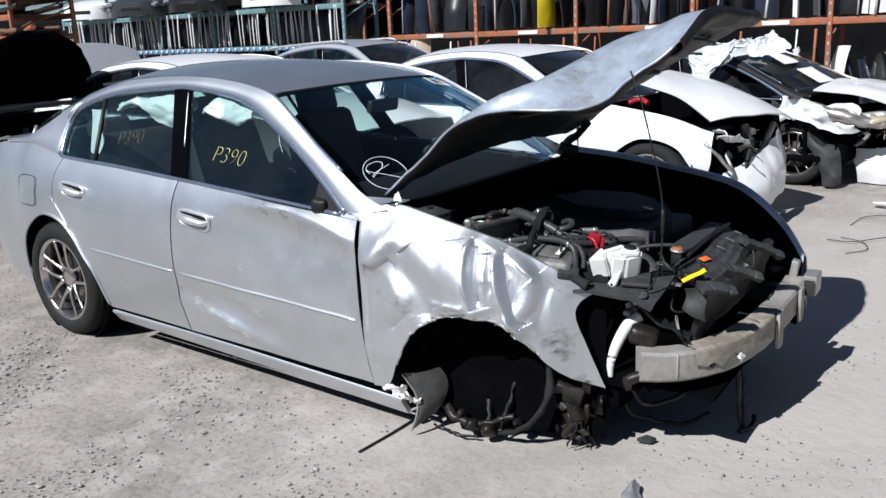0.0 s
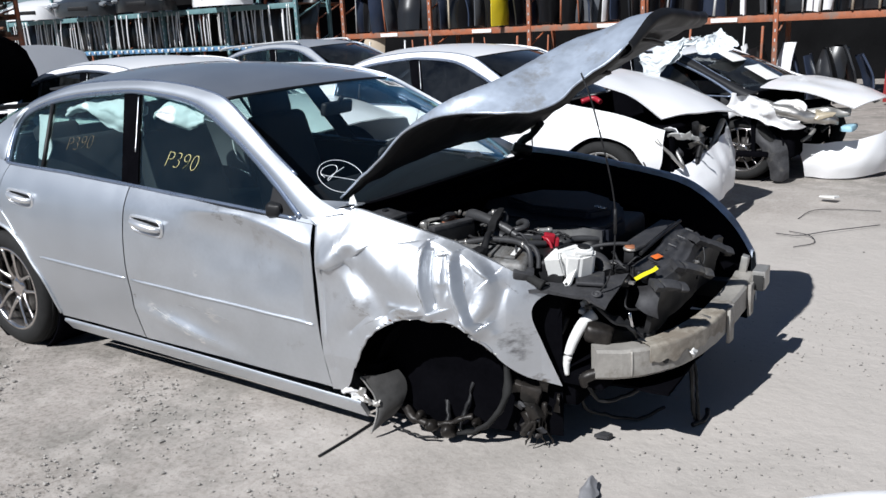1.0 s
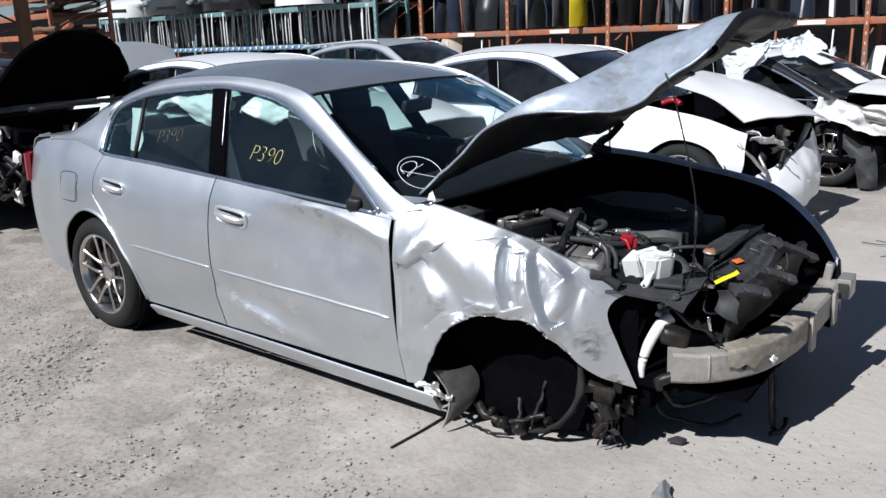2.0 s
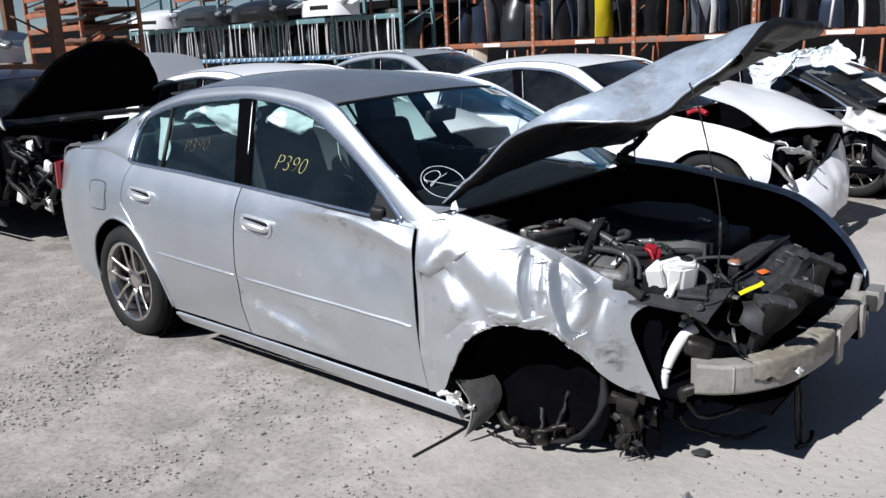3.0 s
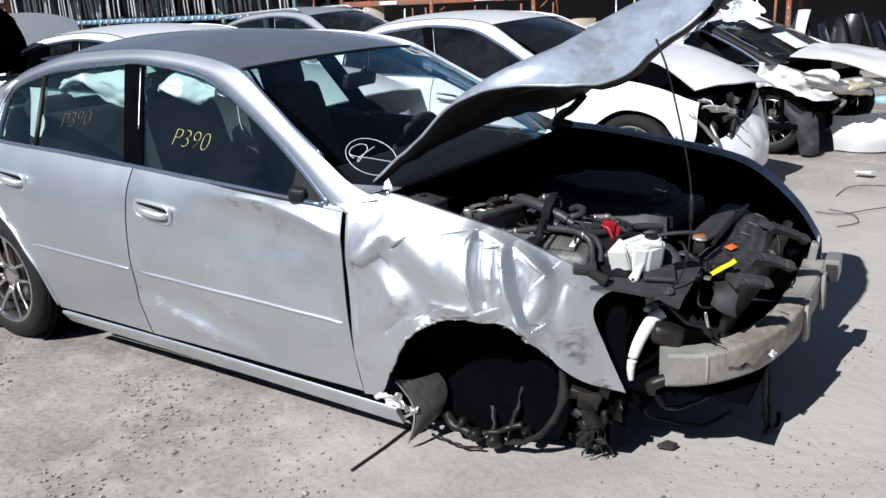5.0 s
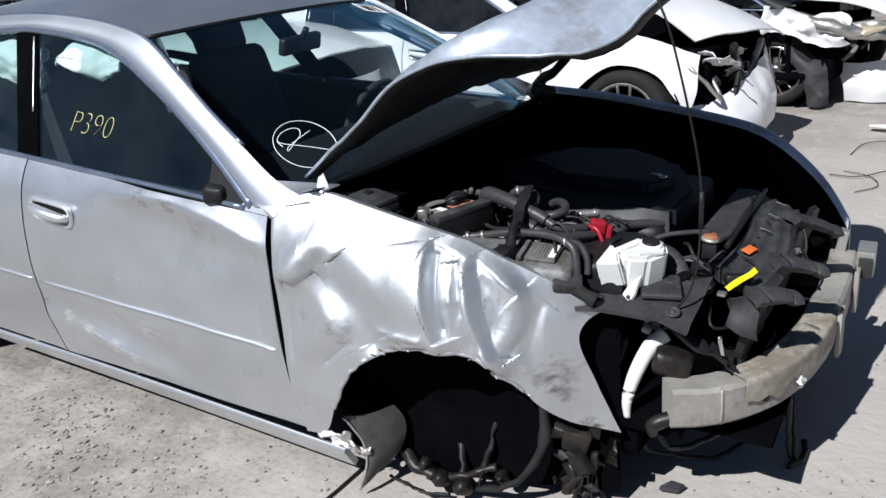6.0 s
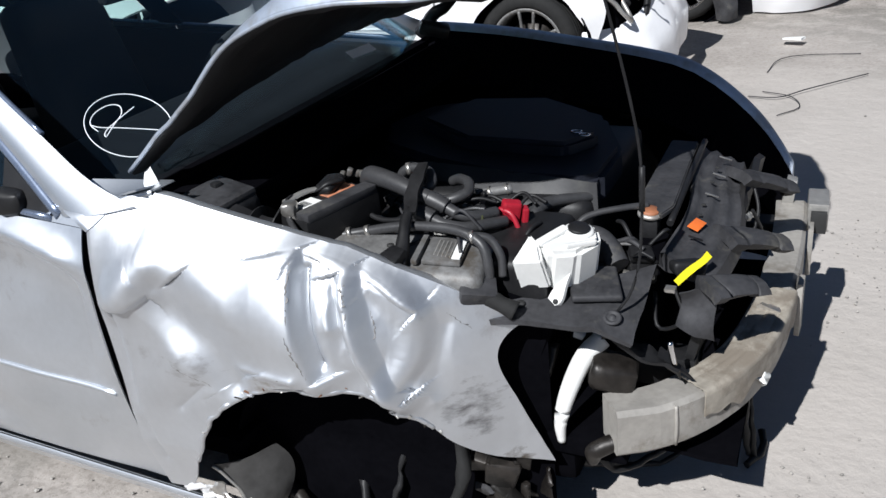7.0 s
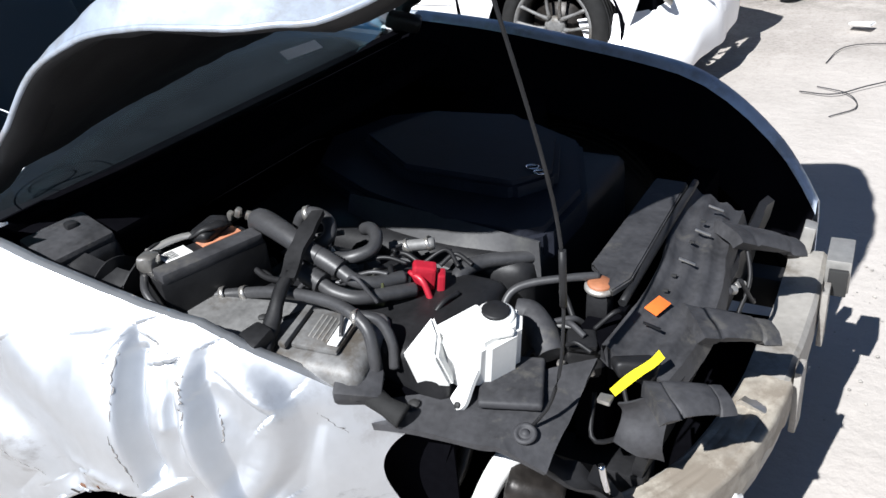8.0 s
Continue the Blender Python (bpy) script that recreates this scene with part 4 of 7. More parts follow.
HOOD_LEFT = [(2.32, 0.72, 1.03), (2.48, 0.72, 1.12), (2.60, 0.72, 1.21), (2.70, 0.72, 1.28), (2.80, 0.72, 1.33), (2.90, 0.72, 1.39), (3.00, 0.72, 1.445), (3.10, 0.72, 1.495), (3.18, 0.71, 1.535), (3.25, 0.69, 1.567), (3.30, 0.64, 1.59)]
lines = [crv(c, 60) for c in (HOOD_EDGE, HOOD_CREST, HOOD_MID, HOOD_LEFT)]
grid = [crv([lines[k][i] for k in range(4)], 50) for i in range(60)]
rows = [[Vector(p) + Vector((0, 0, 0.010 * noise.noise(Vector(p) * 5) + 0.005 * noise.noise(Vector(p) * 17))) for p in row] for row in grid]
hood = part("hood", sheet(rows, -0.004), HOODPAINT, car, "buckled silver hood propped open, scratched and dusty")
g3 = np.array([[list(p) for p in row] for row in rows])
nn = np.cross(np.gradient(g3, axis=1), np.gradient(g3, axis=0))
nn /= np.linalg.norm(nn, axis=2, keepdims=True)
nn *= 1 if nn[:, :, 2].mean() > 0 else -1
under = [[Vector(g3[i, j] - nn[i, j] * 0.016) for j in range(2, 48)] for i in range(2, 57)]
part("hood_liner", sheet(under, -0.004), BLACK, hood, "black insulation pad under the hood")
nose = rows[-1]
# the nose's black covers both the inner frame and the shade under it
part("hood_nose", rough_up(sheet([[p for p in nose], [p + Vector((0.014, -0.004, -0.016)) for p in nose], [p + Vector((0.012, -0.004, -0.030)) for p in nose], [p + Vector((-0.01, 0, -0.048)) for p in nose], [p + Vector((-0.09, 0, -0.060)) for p in nose]], 0.006), 0.010, 9), BLACK, hood, "black inner frame of the hood nose, shade in its colour")
part("hood_edge", tube([tuple(r[0] + Vector((0, 0.002, -0.003))) for r in rows[::2]], 0.005, 6, 60), HOODPAINT, hood)
part("hood_inner_frame", rough_up(sheet([[r[0] + Vector((0, 0.004, -0.006)), r[0] + Vector((0.003, 0.012, -0.014)), r[0] + Vector((0.004, 0.04, -0.018 - 0.008 * math.sin(k * 0.35))), r[0] + Vector((0.0, 0.10, -0.006))] for k, r in enumerate(rows[::2])], 0.004), 0.005, 14), BLACK, hood, "black inner frame along the hood edge")
for k, w in ((10, 0.02), (26, 0.025), (40, 0.02)):
    part("hood_brace", tube([tuple(p + Vector((0, 0, -0.045))) for p in rows[k + 8][14:-6:4]], w, 6, 24, flat=0.5), BLACK, hood)
part("prop_rod", tube([(3.296, -0.515, 0.65), (3.325, -0.500, 0.70), (3.338, -0.48, 0.80), (3.33, -0.47, 1.0), (3.27, -0.5, 1.3), (3.22, -0.49, 1.42)], 0.0030, 8, 40), BLACK, car, "thin black hood prop rod")
part("rod_grip", tube([(3.339, -0.476, 0.86), (3.338, -0.472, 0.95)], 0.006, 8, 4), BLACK, car)


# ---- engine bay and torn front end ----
# bay floor and walls: the hood's shade is put into their near-black colour
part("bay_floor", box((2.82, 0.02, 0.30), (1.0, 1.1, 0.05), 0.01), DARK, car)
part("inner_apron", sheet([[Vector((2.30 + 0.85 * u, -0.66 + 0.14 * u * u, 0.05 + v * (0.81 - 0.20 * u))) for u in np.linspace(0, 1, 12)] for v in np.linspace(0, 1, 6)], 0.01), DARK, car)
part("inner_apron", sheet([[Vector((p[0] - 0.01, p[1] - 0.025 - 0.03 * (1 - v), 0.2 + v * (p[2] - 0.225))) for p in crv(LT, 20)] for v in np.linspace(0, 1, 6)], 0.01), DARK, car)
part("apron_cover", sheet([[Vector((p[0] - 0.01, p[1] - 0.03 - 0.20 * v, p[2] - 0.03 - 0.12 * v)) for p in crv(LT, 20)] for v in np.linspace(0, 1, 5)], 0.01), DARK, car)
for x0, z0, h_ in ((3.02, 0.70, 0.10), (3.09, 0.72, 0.07), (3.15, 0.68, 0.09), (3.33, 0.60, 0.05)):
    part("wing_bracket", rough_up(box((x0, 0.705, z0), (0.03, 0.02, h_), 0.006, (0, 12, 10)), 0.006, 24, x0), BLACK, car)
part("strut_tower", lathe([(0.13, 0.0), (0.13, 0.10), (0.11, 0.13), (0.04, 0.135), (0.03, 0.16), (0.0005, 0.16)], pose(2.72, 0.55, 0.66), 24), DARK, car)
part("cowl_panel", rough_up(box((2.41, 0.02, 0.865), (0.16, 1.38, 0.05), 0.015, (0, 8, 0)), 0.003, 9), DARK, car, "black plastic cowl under the screen, shade in its colour")
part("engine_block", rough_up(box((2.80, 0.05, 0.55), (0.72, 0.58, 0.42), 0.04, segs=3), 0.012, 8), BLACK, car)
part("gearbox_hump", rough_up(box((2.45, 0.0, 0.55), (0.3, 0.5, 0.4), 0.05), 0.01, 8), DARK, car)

MATTBLACK = mat("matt_black_plastic", (0.016, 0.018, 0.026), 0.6, 0.0, 0.4, 18, 0.2, 120, spec=0.25)
# black engine cover; its sloping front skirt is painted paler for sunlight
cover = part("engine_cover", slab([(2.44, 0.14), (2.50, 0.33), (2.62, 0.40), (2.88, 0.40), (3.06, 0.30), (3.17, 0.05), (3.17, -0.14), (3.13, -0.18), (2.95, -0.165), (2.72, -0.12), (2.52, -0.02)], pose(0, 0, 0.795), 0.07, bevel=0.015), MATTBLACK, car, "matt black plastic engine cover")
part("cover_rib", slab([(2.58, 0.10), (2.66, 0.30), (2.88, 0.33), (3.04, 0.22), (3.11, 0.04), (3.05, -0.05), (2.78, -0.04)], pose(0, 0, 0.832), 0.036, bevel=0.012), MATTBLACK, cover)
for bx, by in ((3.055, 0.035), (3.082, 0.015)):
    part("cover_badge", tube([(bx + 0.013 * math.cos(a), by + 0.010 * math.sin(a), 0.8335) for a in np.linspace(0, 6.28, 14)], 0.0028, 6, 24), CHROME, cover, "bright badge")
part("cover_skirt", sheet([[Vector((2.70 + 0.47 * u, -0.125 - 0.06 * u - 0.09 * v * math.sin(math.pi * min(1, u * 0.9 + 0.12)), 0.79 - 0.075 * v)) for u in np.linspace(0, 1, 16)] for v in np.linspace(0, 1, 5)], 0.006), mat("skirt_sunlit_plastic", (0.036, 0.036, 0.038), 0.6, 0.0, 0.3, 14, 0.2, 110, dirt=(0.06, 0.06, 0.058), dirt_at=0.62), cover, "dusty sloping skirt, painted paler for the sun on it")

# grey valve cover near the fender
vc = rough_up(box((2.835, -0.570, 0.705), (0.41, 0.16, 0.135), 0.034, (8, 2, 9), segs=4), 0.006, 11)
vcover = part("valve_cover", vc, CASTING, car, "dull cast metal valve cover")
part("cover_rib", rough_up(box((2.90, -0.570, 0.777), (0.014, 0.11, 0.012), 0.005, (6, 0, 9)), 0.003, 30), CASTING, vcover)
part("heat_plate", rough_up(box((2.955, -0.562, 0.773), (0.085, 0.09, 0.010), 0.005, (8, 3, 9)), 0.003, 30), CASTING, vcover)
part("casting_tag", box((2.985, -0.560, 0.7795), (0.018, 0.070, 0.003), 0.001, (8, 3, 9)), WHITEPL, vcover, "worn pale tag")
for k in range(5):
    part("cast_line", box((2.935 + 0.009 * k, -0.562, 0.7795 - 0.0004 * k), (0.003, 0.055, 0.002), 0.0008, (8, 3, 9)), STEEL, vcover)
part("bolt_hole", lathe([(0.008, 0), (0.008, 0.003), (0.0005, 0.0035)], pose(2.835, -0.580, 0.781), 10), INK, vcover)
part("lower_step", rough_up(box((2.90, -0.615, 0.675), (0.28, 0.05, 0.10), 0.02, (0, 2, 10), segs=3), 0.008, 14), CASTING, vcover)

# battery
B = pose(2.662, -0.525, 0.845, 0, 0, -18)
bat = part("battery", box((-0.004, 0, -0.045), (0.105, 0.21, 0.09), 0.008), BLACK, car, "black car battery with an orange and white label", B)
part("battery_ridge", box((0.028, 0, 0.004), (0.042, 0.20, 0.022), 0.006), DUSTY, bat)
part("battery_label", box((-0.032, 0.050, 0.002), (0.034, 0.080, 0.003), 0.001), FADED, bat, "faded orange label")
part("carry_handle", rough_up(tube([(-0.052, 0.005, 0.012), (-0.034, 0.028, 0.026), (-0.030, 0.055, 0.026), (-0.050, 0.085, 0.010)], [0.008, 0.012, 0.012, 0.007], 8, 18, flat=0.5), 0.003, 40), BLACK, bat)
part("barcode_label", box((-0.030, -0.038, 0.003), (0.040, 0.052, 0.003), 0.001), PAPER, bat, "white label")
for k in range(7):
    part("label_bar", box((-0.030 + 0.0045 * (k - 3), -0.048, 0.0048), (0.002, 0.024, 0.0008), 0), INK, bat)
part("terminal_cap", rough_up(box((-0.050, 0.045, 0.014), (0.045, 0.07, 0.026), 0.012, (6, 0, 20), segs=3), 0.005, 30), BLACK, bat)
part("hold_down", tube([(-0.062, -0.075, 0.012), (-0.062, -0.02, 0.016), (-0.05, 0.02, 0.014)], 0.009, 8, 12, flat=0.6), STEEL, bat)
part("clamp", rough_up(box((-0.028, -0.088, 0.010), (0.032, 0.036, 0.030), 0.008, (0, 10, 30)), 0.006, 40), ALLOY, bat)
part("battery_cable", tube([(2.625, -0.63, 0.845), (2.66, -0.66, 0.835), (2.70, -0.665, 0.80), (2.70, -0.64, 0.74)], 0.007, 8, 20), HOSE, car)
for k in range(7):
    part("fuse_bolt", rough_up(box((2.630 + 0.018 * k, -0.412 + 0.006 * (k % 3), 0.862 + 0.006 * (k % 2)), (0.011, 0.012, 0.018), 0.004, (10 * k, 20, 15 * k)), 0.003, 60, k), ALLOY, car)

# lidded box and black panels by the cowl
ab = part("fuse_box", rough_up(box((2.435, -0.63, 0.845), (0.155, 0.15, 0.075), 0.02, (4, 4, -14), taper=0.9, segs=3), 0.003, 14), BLACK, car, "black lidded fuse box")
part("lid", rough_up(box((2.44, -0.63, 0.884), (0.13, 0.125, 0.020), 0.009, (4, 4, -14)), 0.002, 14), DUSTY, ab)
part("lid_knob", box((2.425, -0.605, 0.898), (0.024, 0.022, 0.016), 0.006, (0, 0, -18)), BLACK, ab)
part("box_skirt", rough_up(sheet([[Vector((2.47 + 0.10 * u, -0.73 + 0.07 * v + 0.05 * u, 0.845 + 0.03 * v - 0.03 * u + 0.012 * math.sin(5 * u))) for u in np.linspace(0, 1, 10)] for v in np.linspace(0, 1, 6)], 0.006), 0.004, 20), BLACK, ab)
for k, (x0, y0, lean) in enumerate(((2.535, -0.62, 0.0), (2.575, -0.585, 0.01), (2.555, -0.56, 0.02))):
    part("vane", rough_up(sheet([[Vector((x0 + 0.012 * math.sin(3 * u) + lean * v, y0 - 0.06 + 0.13 * u, 0.80 + 0.065 * v * math.sin(math.pi * (0.15 + 0.8 * u)))) for u in np.linspace(0, 1, 10)] for v in np.linspace(0, 1, 6)], 0.004), 0.004, 20, k), BLACK, car)
part("hinge_tag", rough_up(sheet([[Vector((2.355 + (0.006 + 0.02 * math.sin(math.pi * v)) * u, -0.735 + 0.014 * u, 0.975 - 0.085 * v + 0.01 * u)) for u in np.linspace(0, 1, 4)] for v in np.linspace(0, 1, 8)], 0.003), 0.008, 25), WHITEPL, car, "torn pale plastic end")
part("hood_hinge", tube([(2.30, 0.70, 0.93), (2.36, 0.69, 1.0), (2.42, 0.66, 1.03), (2.50, 0.62, 1.10)], [0.03, 0.022, 0.018, 0.02], 6, 16), BLACK, car)
part("hinge_plate", rough_up(box((2.40, 0.60, 0.97), (0.10, 0.05, 0.04), 0.01, (10, 20, 30)), 0.01, 30), SCRAP, car)


# hoses
def hose(pts, r, material=HOSE, ribs=0.0, name="hose", n=None):
    return part(name, tube(pts, r, 12, n or 12 * (len(pts) - 1), ribs=ribs), material, car)


hose([(2.695, -0.405, 0.845), (2.71, -0.413, 0.866), (2.78, -0.435, 0.862), (2.835, -0.45, 0.850), (2.87, -0.45, 0.838)], [0.022, 0.022, 0.021, 0.019, 0.017])
hose([(2.868, -0.45, 0.838), (2.885, -0.45, 0.832), (2.91, -0.45, 0.820)], 0.0165, ribs=0.16, n=16)
hose([(2.905, -0.45, 0.822), (2.94, -0.452, 0.806), (2.97, -0.435, 0.797), (3.00, -0.39, 0.790)], 0.013)
hose([(2.845, -0.475, 0.818), (2.865, -0.475, 0.810), (2.89, -0.478, 0.802)], 0.0175, ribs=0.16, n=16)
hose([(2.885, -0.478, 0.803), (2.92, -0.482, 0.793), (2.96, -0.47, 0.785), (3.0, -0.425, 0.778), (3.02, -0.39, 0.77)], 0.013)
hose([(2.66, -0.60, 0.76), (2.655, -0.565, 0.775), (2.70, -0.545, 0.782)], 0.007)
hose([(2.68, -0.555, 0.775), (2.75, -0.535, 0.785), (2.82, -0.53, 0.800), (2.88, -0.53, 0.808), (2.95, -0.535, 0.812), (3.00, -0.545, 0.808), (3.035, -0.555, 0.79), (3.048, -0.565, 0.755), (3.05, -0.57, 0.72)], 0.0108)
hose([(3.0, -0.545, 0.806), (3.04, -0.53, 0.795), (3.065, -0.535, 0.76), (3.07, -0.545, 0.72)], 0.009)
hose([(2.755, -0.365, 0.84), (2.77, -0.365, 0.862), (2.80, -0.365, 0.872), (2.838, -0.375, 0.866), (2.85, -0.395, 0.848), (2.83, -0.41, 0.832)], 0.0120)
hose([(2.855, -0.295, 0.815), (2.885, -0.315, 0.830), (2.918, -0.345, 0.834), (2.928, -0.378, 0.826), (2.90, -0.405, 0.818), (2.86, -0.405, 0.81)], 0.0125)
hose([(2.915, -0.305, 0.79), (2.99, -0.265, 0.793)], 0.0115, CASTING)
hose([(3.055, -0.34, 0.70), (3.052, -0.305, 0.74), (3.06, -0.27, 0.757), (3.09, -0.235, 0.76), (3.13, -0.205, 0.757), (3.155, -0.18, 0.752)], [0.016, 0.016, 0.016, 0.014, 0.013, 0.012])
hose([(3.15, -0.32, 0.71), (3.16, -0.295, 0.74), (3.19, -0.27, 0.752), (3.25, -0.235, 0.756), (3.29, -0.205, 0.752)], 0.0075)
hose([(3.175, -0.31, 0.715), (3.20, -0.305, 0.71), (3.23, -0.325, 0.695), (3.26, -0.355, 0.67)], [0.022, 0.026, 0.028, 0.026], DUSTY)
for pts, r in (([(3.02, -0.30, 0.77), (3.04, -0.275, 0.785), (3.08, -0.285, 0.775)], 0.0045), ([(2.98, -0.30, 0.765), (3.02, -0.275, 0.79), (3.06, -0.30, 0.775)], 0.004), ([(2.93, -0.36, 0.79), (2.96, -0.33, 0.80), (3.0, -0.33, 0.785)], 0.005), ([(2.90, -0.39, 0.80), (2.95, -0.37, 0.81), (2.99, -0.36, 0.80)], 0.004), ([(3.06, -0.44, 0.72), (3.08, -0.40, 0.76), (3.09, -0.36, 0.76)], 0.005), ([(2.70, -0.46, 0.80), (2.76, -0.48, 0.79), (2.83, -0.49, 0.80)], 0.006), ([(2.60, -0.42, 0.84), (2.66, -0.39, 0.86), (2.72, -0.38, 0.85)], 0.006), ([(2.86, -0.56, 0.77), (2.90, -0.52, 0.775), (2.96, -0.51, 0.77), (3.02, -0.52, 0.74)], 0.006)):
    hose(pts, r, BLACK, name="wire")
for c, r, ax in (((2.715, -0.545, 0.782), 0.0118, 75), ((2.755, -0.534, 0.786), 0.0118, 75), ((3.01, -0.547, 0.804), 0.0118, 75), ((2.782, -0.365, 0.868), 0.0130, 80), ((2.945, -0.288, 0.791), 0.0125, 60), ((2.98, -0.268, 0.793), 0.0125, 60)):
    part("hose_clamp", lathe([(r, -0.005), (r + 0.0018, -0.005), (r + 0.0018, 0.005), (r, 0.005)], pose(*c, 0, ax, 20), 16, shut=True), ALLOY, car)
br = rough_up(sheet([[Vector(p) + Vector((w * (s - 0.5), 0.01 * (s - 0.5), 0)) for s in np.linspace(0, 1, 5)] for p, w in zip(crv([(2.835, -0.395, 0.888), (2.84, -0.44, 0.872), (2.852, -0.50, 0.845), (2.862, -0.53, 0.83)], 16), np.interp(np.linspace(0, 1, 16), [0, 0.3, 1], [0.018, 0.030, 0.024]))], 0.012), 0.003, 30)
brk = part("wiring_bracket", br, BLACK, car, "black plastic cable bracket")
part("bracket_fork", rough_up(tube([(2.858, -0.52, 0.842), (2.866, -0.56, 0.822), (2.875, -0.60, 0.795), (2.892, -0.65, 0.762)], [0.011, 0.012, 0.015, 0.013], 6, 20, flat=0.6), 0.003, 30), BLACK, brk)
part("bracket_foot", rough_up(box((2.872, -0.635, 0.775), (0.042, 0.045, 0.05), 0.008, (10, 8, -12)), 0.005, 30), BLACK, brk)
conn = part("connector_block", rough_up(box((3.035, -0.60, 0.715), (0.080, 0.060, 0.034), 0.010, (24, 14, 34)), 0.007, 26), DUSTY, car)
for k in range(2):
    part("connector_port", lathe([(0.010, 0), (0.010, 0.008), (0.007, 0.008), (0.006, 0.003), (0.0005, 0.003)], pose(3.018 + 0.026 * k, -0.624 + 0.010 * k, 0.715 - 0.008 * k, 62, 0, 28), 12), BLACK, conn)
part("cable_boot", tube([(3.06, -0.60, 0.70), (3.09, -0.602, 0.687), (3.115, -0.60, 0.675)], [0.019, 0.016, 0.021], 12, 14), RUBBER, car)
part("green_connector", box((2.968, -0.43, 0.775), (0.032, 0.026, 0.055), 0.005, (0, 5, 20)), mat("olive_plastic", (0.055, 0.06, 0.025), 0.5), car)
red = rough_up(box((3.018, -0.358, 0.772), (0.042, 0.030, 0.066), 0.006, (8, 12, 30)), 0.003, 30)
box((3.042, -0.378, 0.728), (0.060, 0.034, 0.030), 0.008, (0, 18, 14), red)
box((3.048, -0.346, 0.765), (0.014, 0.03, 0.045), 0.004, (0, 8, 30), red)
tube([(3.00, -0.372, 0.79), (3.03, -0.378, 0.782), (3.05, -0.385, 0.745)], 0.006, 8, 14, red)
part("red_cable_cover", red, RED, car, "glossy red plastic cable cover")

# loose wiring and small connectors between the hoses
rnd = random.Random(21)
for k in range(22):
    a = Vector((rnd.uniform(2.68, 2.97), rnd.uniform(-0.50, -0.28), rnd.uniform(0.74, 0.80)))
    b = a + Vector((rnd.uniform(-0.10, 0.10), rnd.uniform(-0.08, 0.08), rnd.uniform(-0.03, 0.02)))
    mid = (a + b) / 2 + Vector((rnd.uniform(-0.03, 0.03), rnd.uniform(-0.03, 0.03), rnd.uniform(0.0, 0.035)))
    hose([tuple(a), tuple(mid), tuple(b)], rnd.uniform(0.0025, 0.006), (BLACK, HOSE, DUSTY)[k % 3], name="wire")
for k in range(22):
    c = (rnd.uniform(2.68, 2.98), rnd.uniform(-0.50, -0.28), rnd.uniform(0.74, 0.785))
    part("connector", rough_up(box(c, (rnd.uniform(0.014, 0.04), rnd.uniform(0.012, 0.026), rnd.uniform(0.012, 0.03)), 0.004, (rnd.uniform(-25, 25), rnd.uniform(-25, 25), rnd.uniform(0, 180))), 0.003, 40, k), (BLACK, DUSTY, CASTING, BLACK, STEEL)[k % 5], car)
for k in range(26):
    c = (rnd.uniform(3.0, 3.13), rnd.uniform(-0.52, -0.40), rnd.uniform(0.69, 0.735))
    part("connector", rough_up(box(c, (rnd.uniform(0.014, 0.035), rnd.uniform(0.010, 0.022), rnd.uniform(0.010, 0.022)), 0.003, (rnd.uniform(-30, 30), rnd.uniform(-30, 30), rnd.uniform(0, 180))), 0.004, 40, k), (BLACK, DUSTY, BLACK, CASTING)[k % 4], car)
for k in range(12):
    a = Vector((rnd.uniform(3.22, 3.33), rnd.uniform(-0.36, -0.26), rnd.uniform(0.64, 0.70)))
    b = a + Vector((rnd.uniform(-0.05, 0.05), rnd.uniform(-0.05, 0.05), rnd.uniform(-0.02, 0.02)))
    hose([tuple(a), tuple((a + b) / 2 + Vector((rnd.uniform(-0.02, 0.02), 0, rnd.uniform(0.0, 0.02)))), tuple(b)], rnd.uniform(0.0025, 0.006), (BLACK, DUSTY, CASTING)[k % 3], name="wire")
part("engine_clutter", rough_up(box((2.92, -0.40, 0.70), (0.46, 0.26, 0.10), 0.03, segs=3), 0.020, 12), BLACK, car)

# white washer tank: faceted body, raised rim, neck with dark cap, mounting ear
tank = slab([(-0.060, -0.065), (-0.045, 0.020), (-0.010, 0.055), (0.045, 0.048), (0.060, 0.0), (0.025, -0.060), (-0.025, -0.085)], pose(3.187, -0.437, 0.776, 5, 8, 6), 0.085, bevel=0.010)
slab([(-0.036, -0.045), (-0.010, 0.040), (0.018, 0.0), (0.034, -0.045)], pose(3.122, -0.510, 0.778, 16, -8, 4), 0.075, tank, bevel=0.006)
box((3.152, -0.462, 0.781), (0.020, 0.085, 0.010), 0.004, (6, 8, -24), tank)
box((3.213, -0.468, 0.771), (0.07, 0.010, 0.012), 0.004, (5, 8, 48), tank)
res = part("washer_tank", rough_up(tank, 0.004, 16), WHITEPL, car, "cracked white plastic washer fluid tank", crisp=True)
part("filler_neck", lathe([(0.032, 0), (0.032, 0.005), (0.028, 0.008), (0.0005, 0.008)], pose(3.195, -0.420, 0.775, 5, 8, 0), 24), WHITEPL, res)
part("filler_cap", lathe([(0.0235, 0), (0.0235, 0.005), (0.021, 0.007), (0.0005, 0.0075)], pose(3.195, -0.420, 0.782, 5, 8, 0), 24), BLACK, res, "dark round cap")
part("mounting_ear", sheet([[Vector((3.202, -0.462, 0.745)).lerp(Vector((3.172, -0.533, 0.655)), u) + Vector((0.94, -0.3, 0.1)) * (s_ * (0.017 - 0.007 * math.sin(math.pi * min(1, u * 1.25))) * math.sqrt(max(0.02, 1 - max(0, (u - 0.86) / 0.14) ** 2))) for s_ in np.linspace(-1, 1, 7)] for u in np.linspace(0, 1, 18)], 0.008), WHITEPL, res)
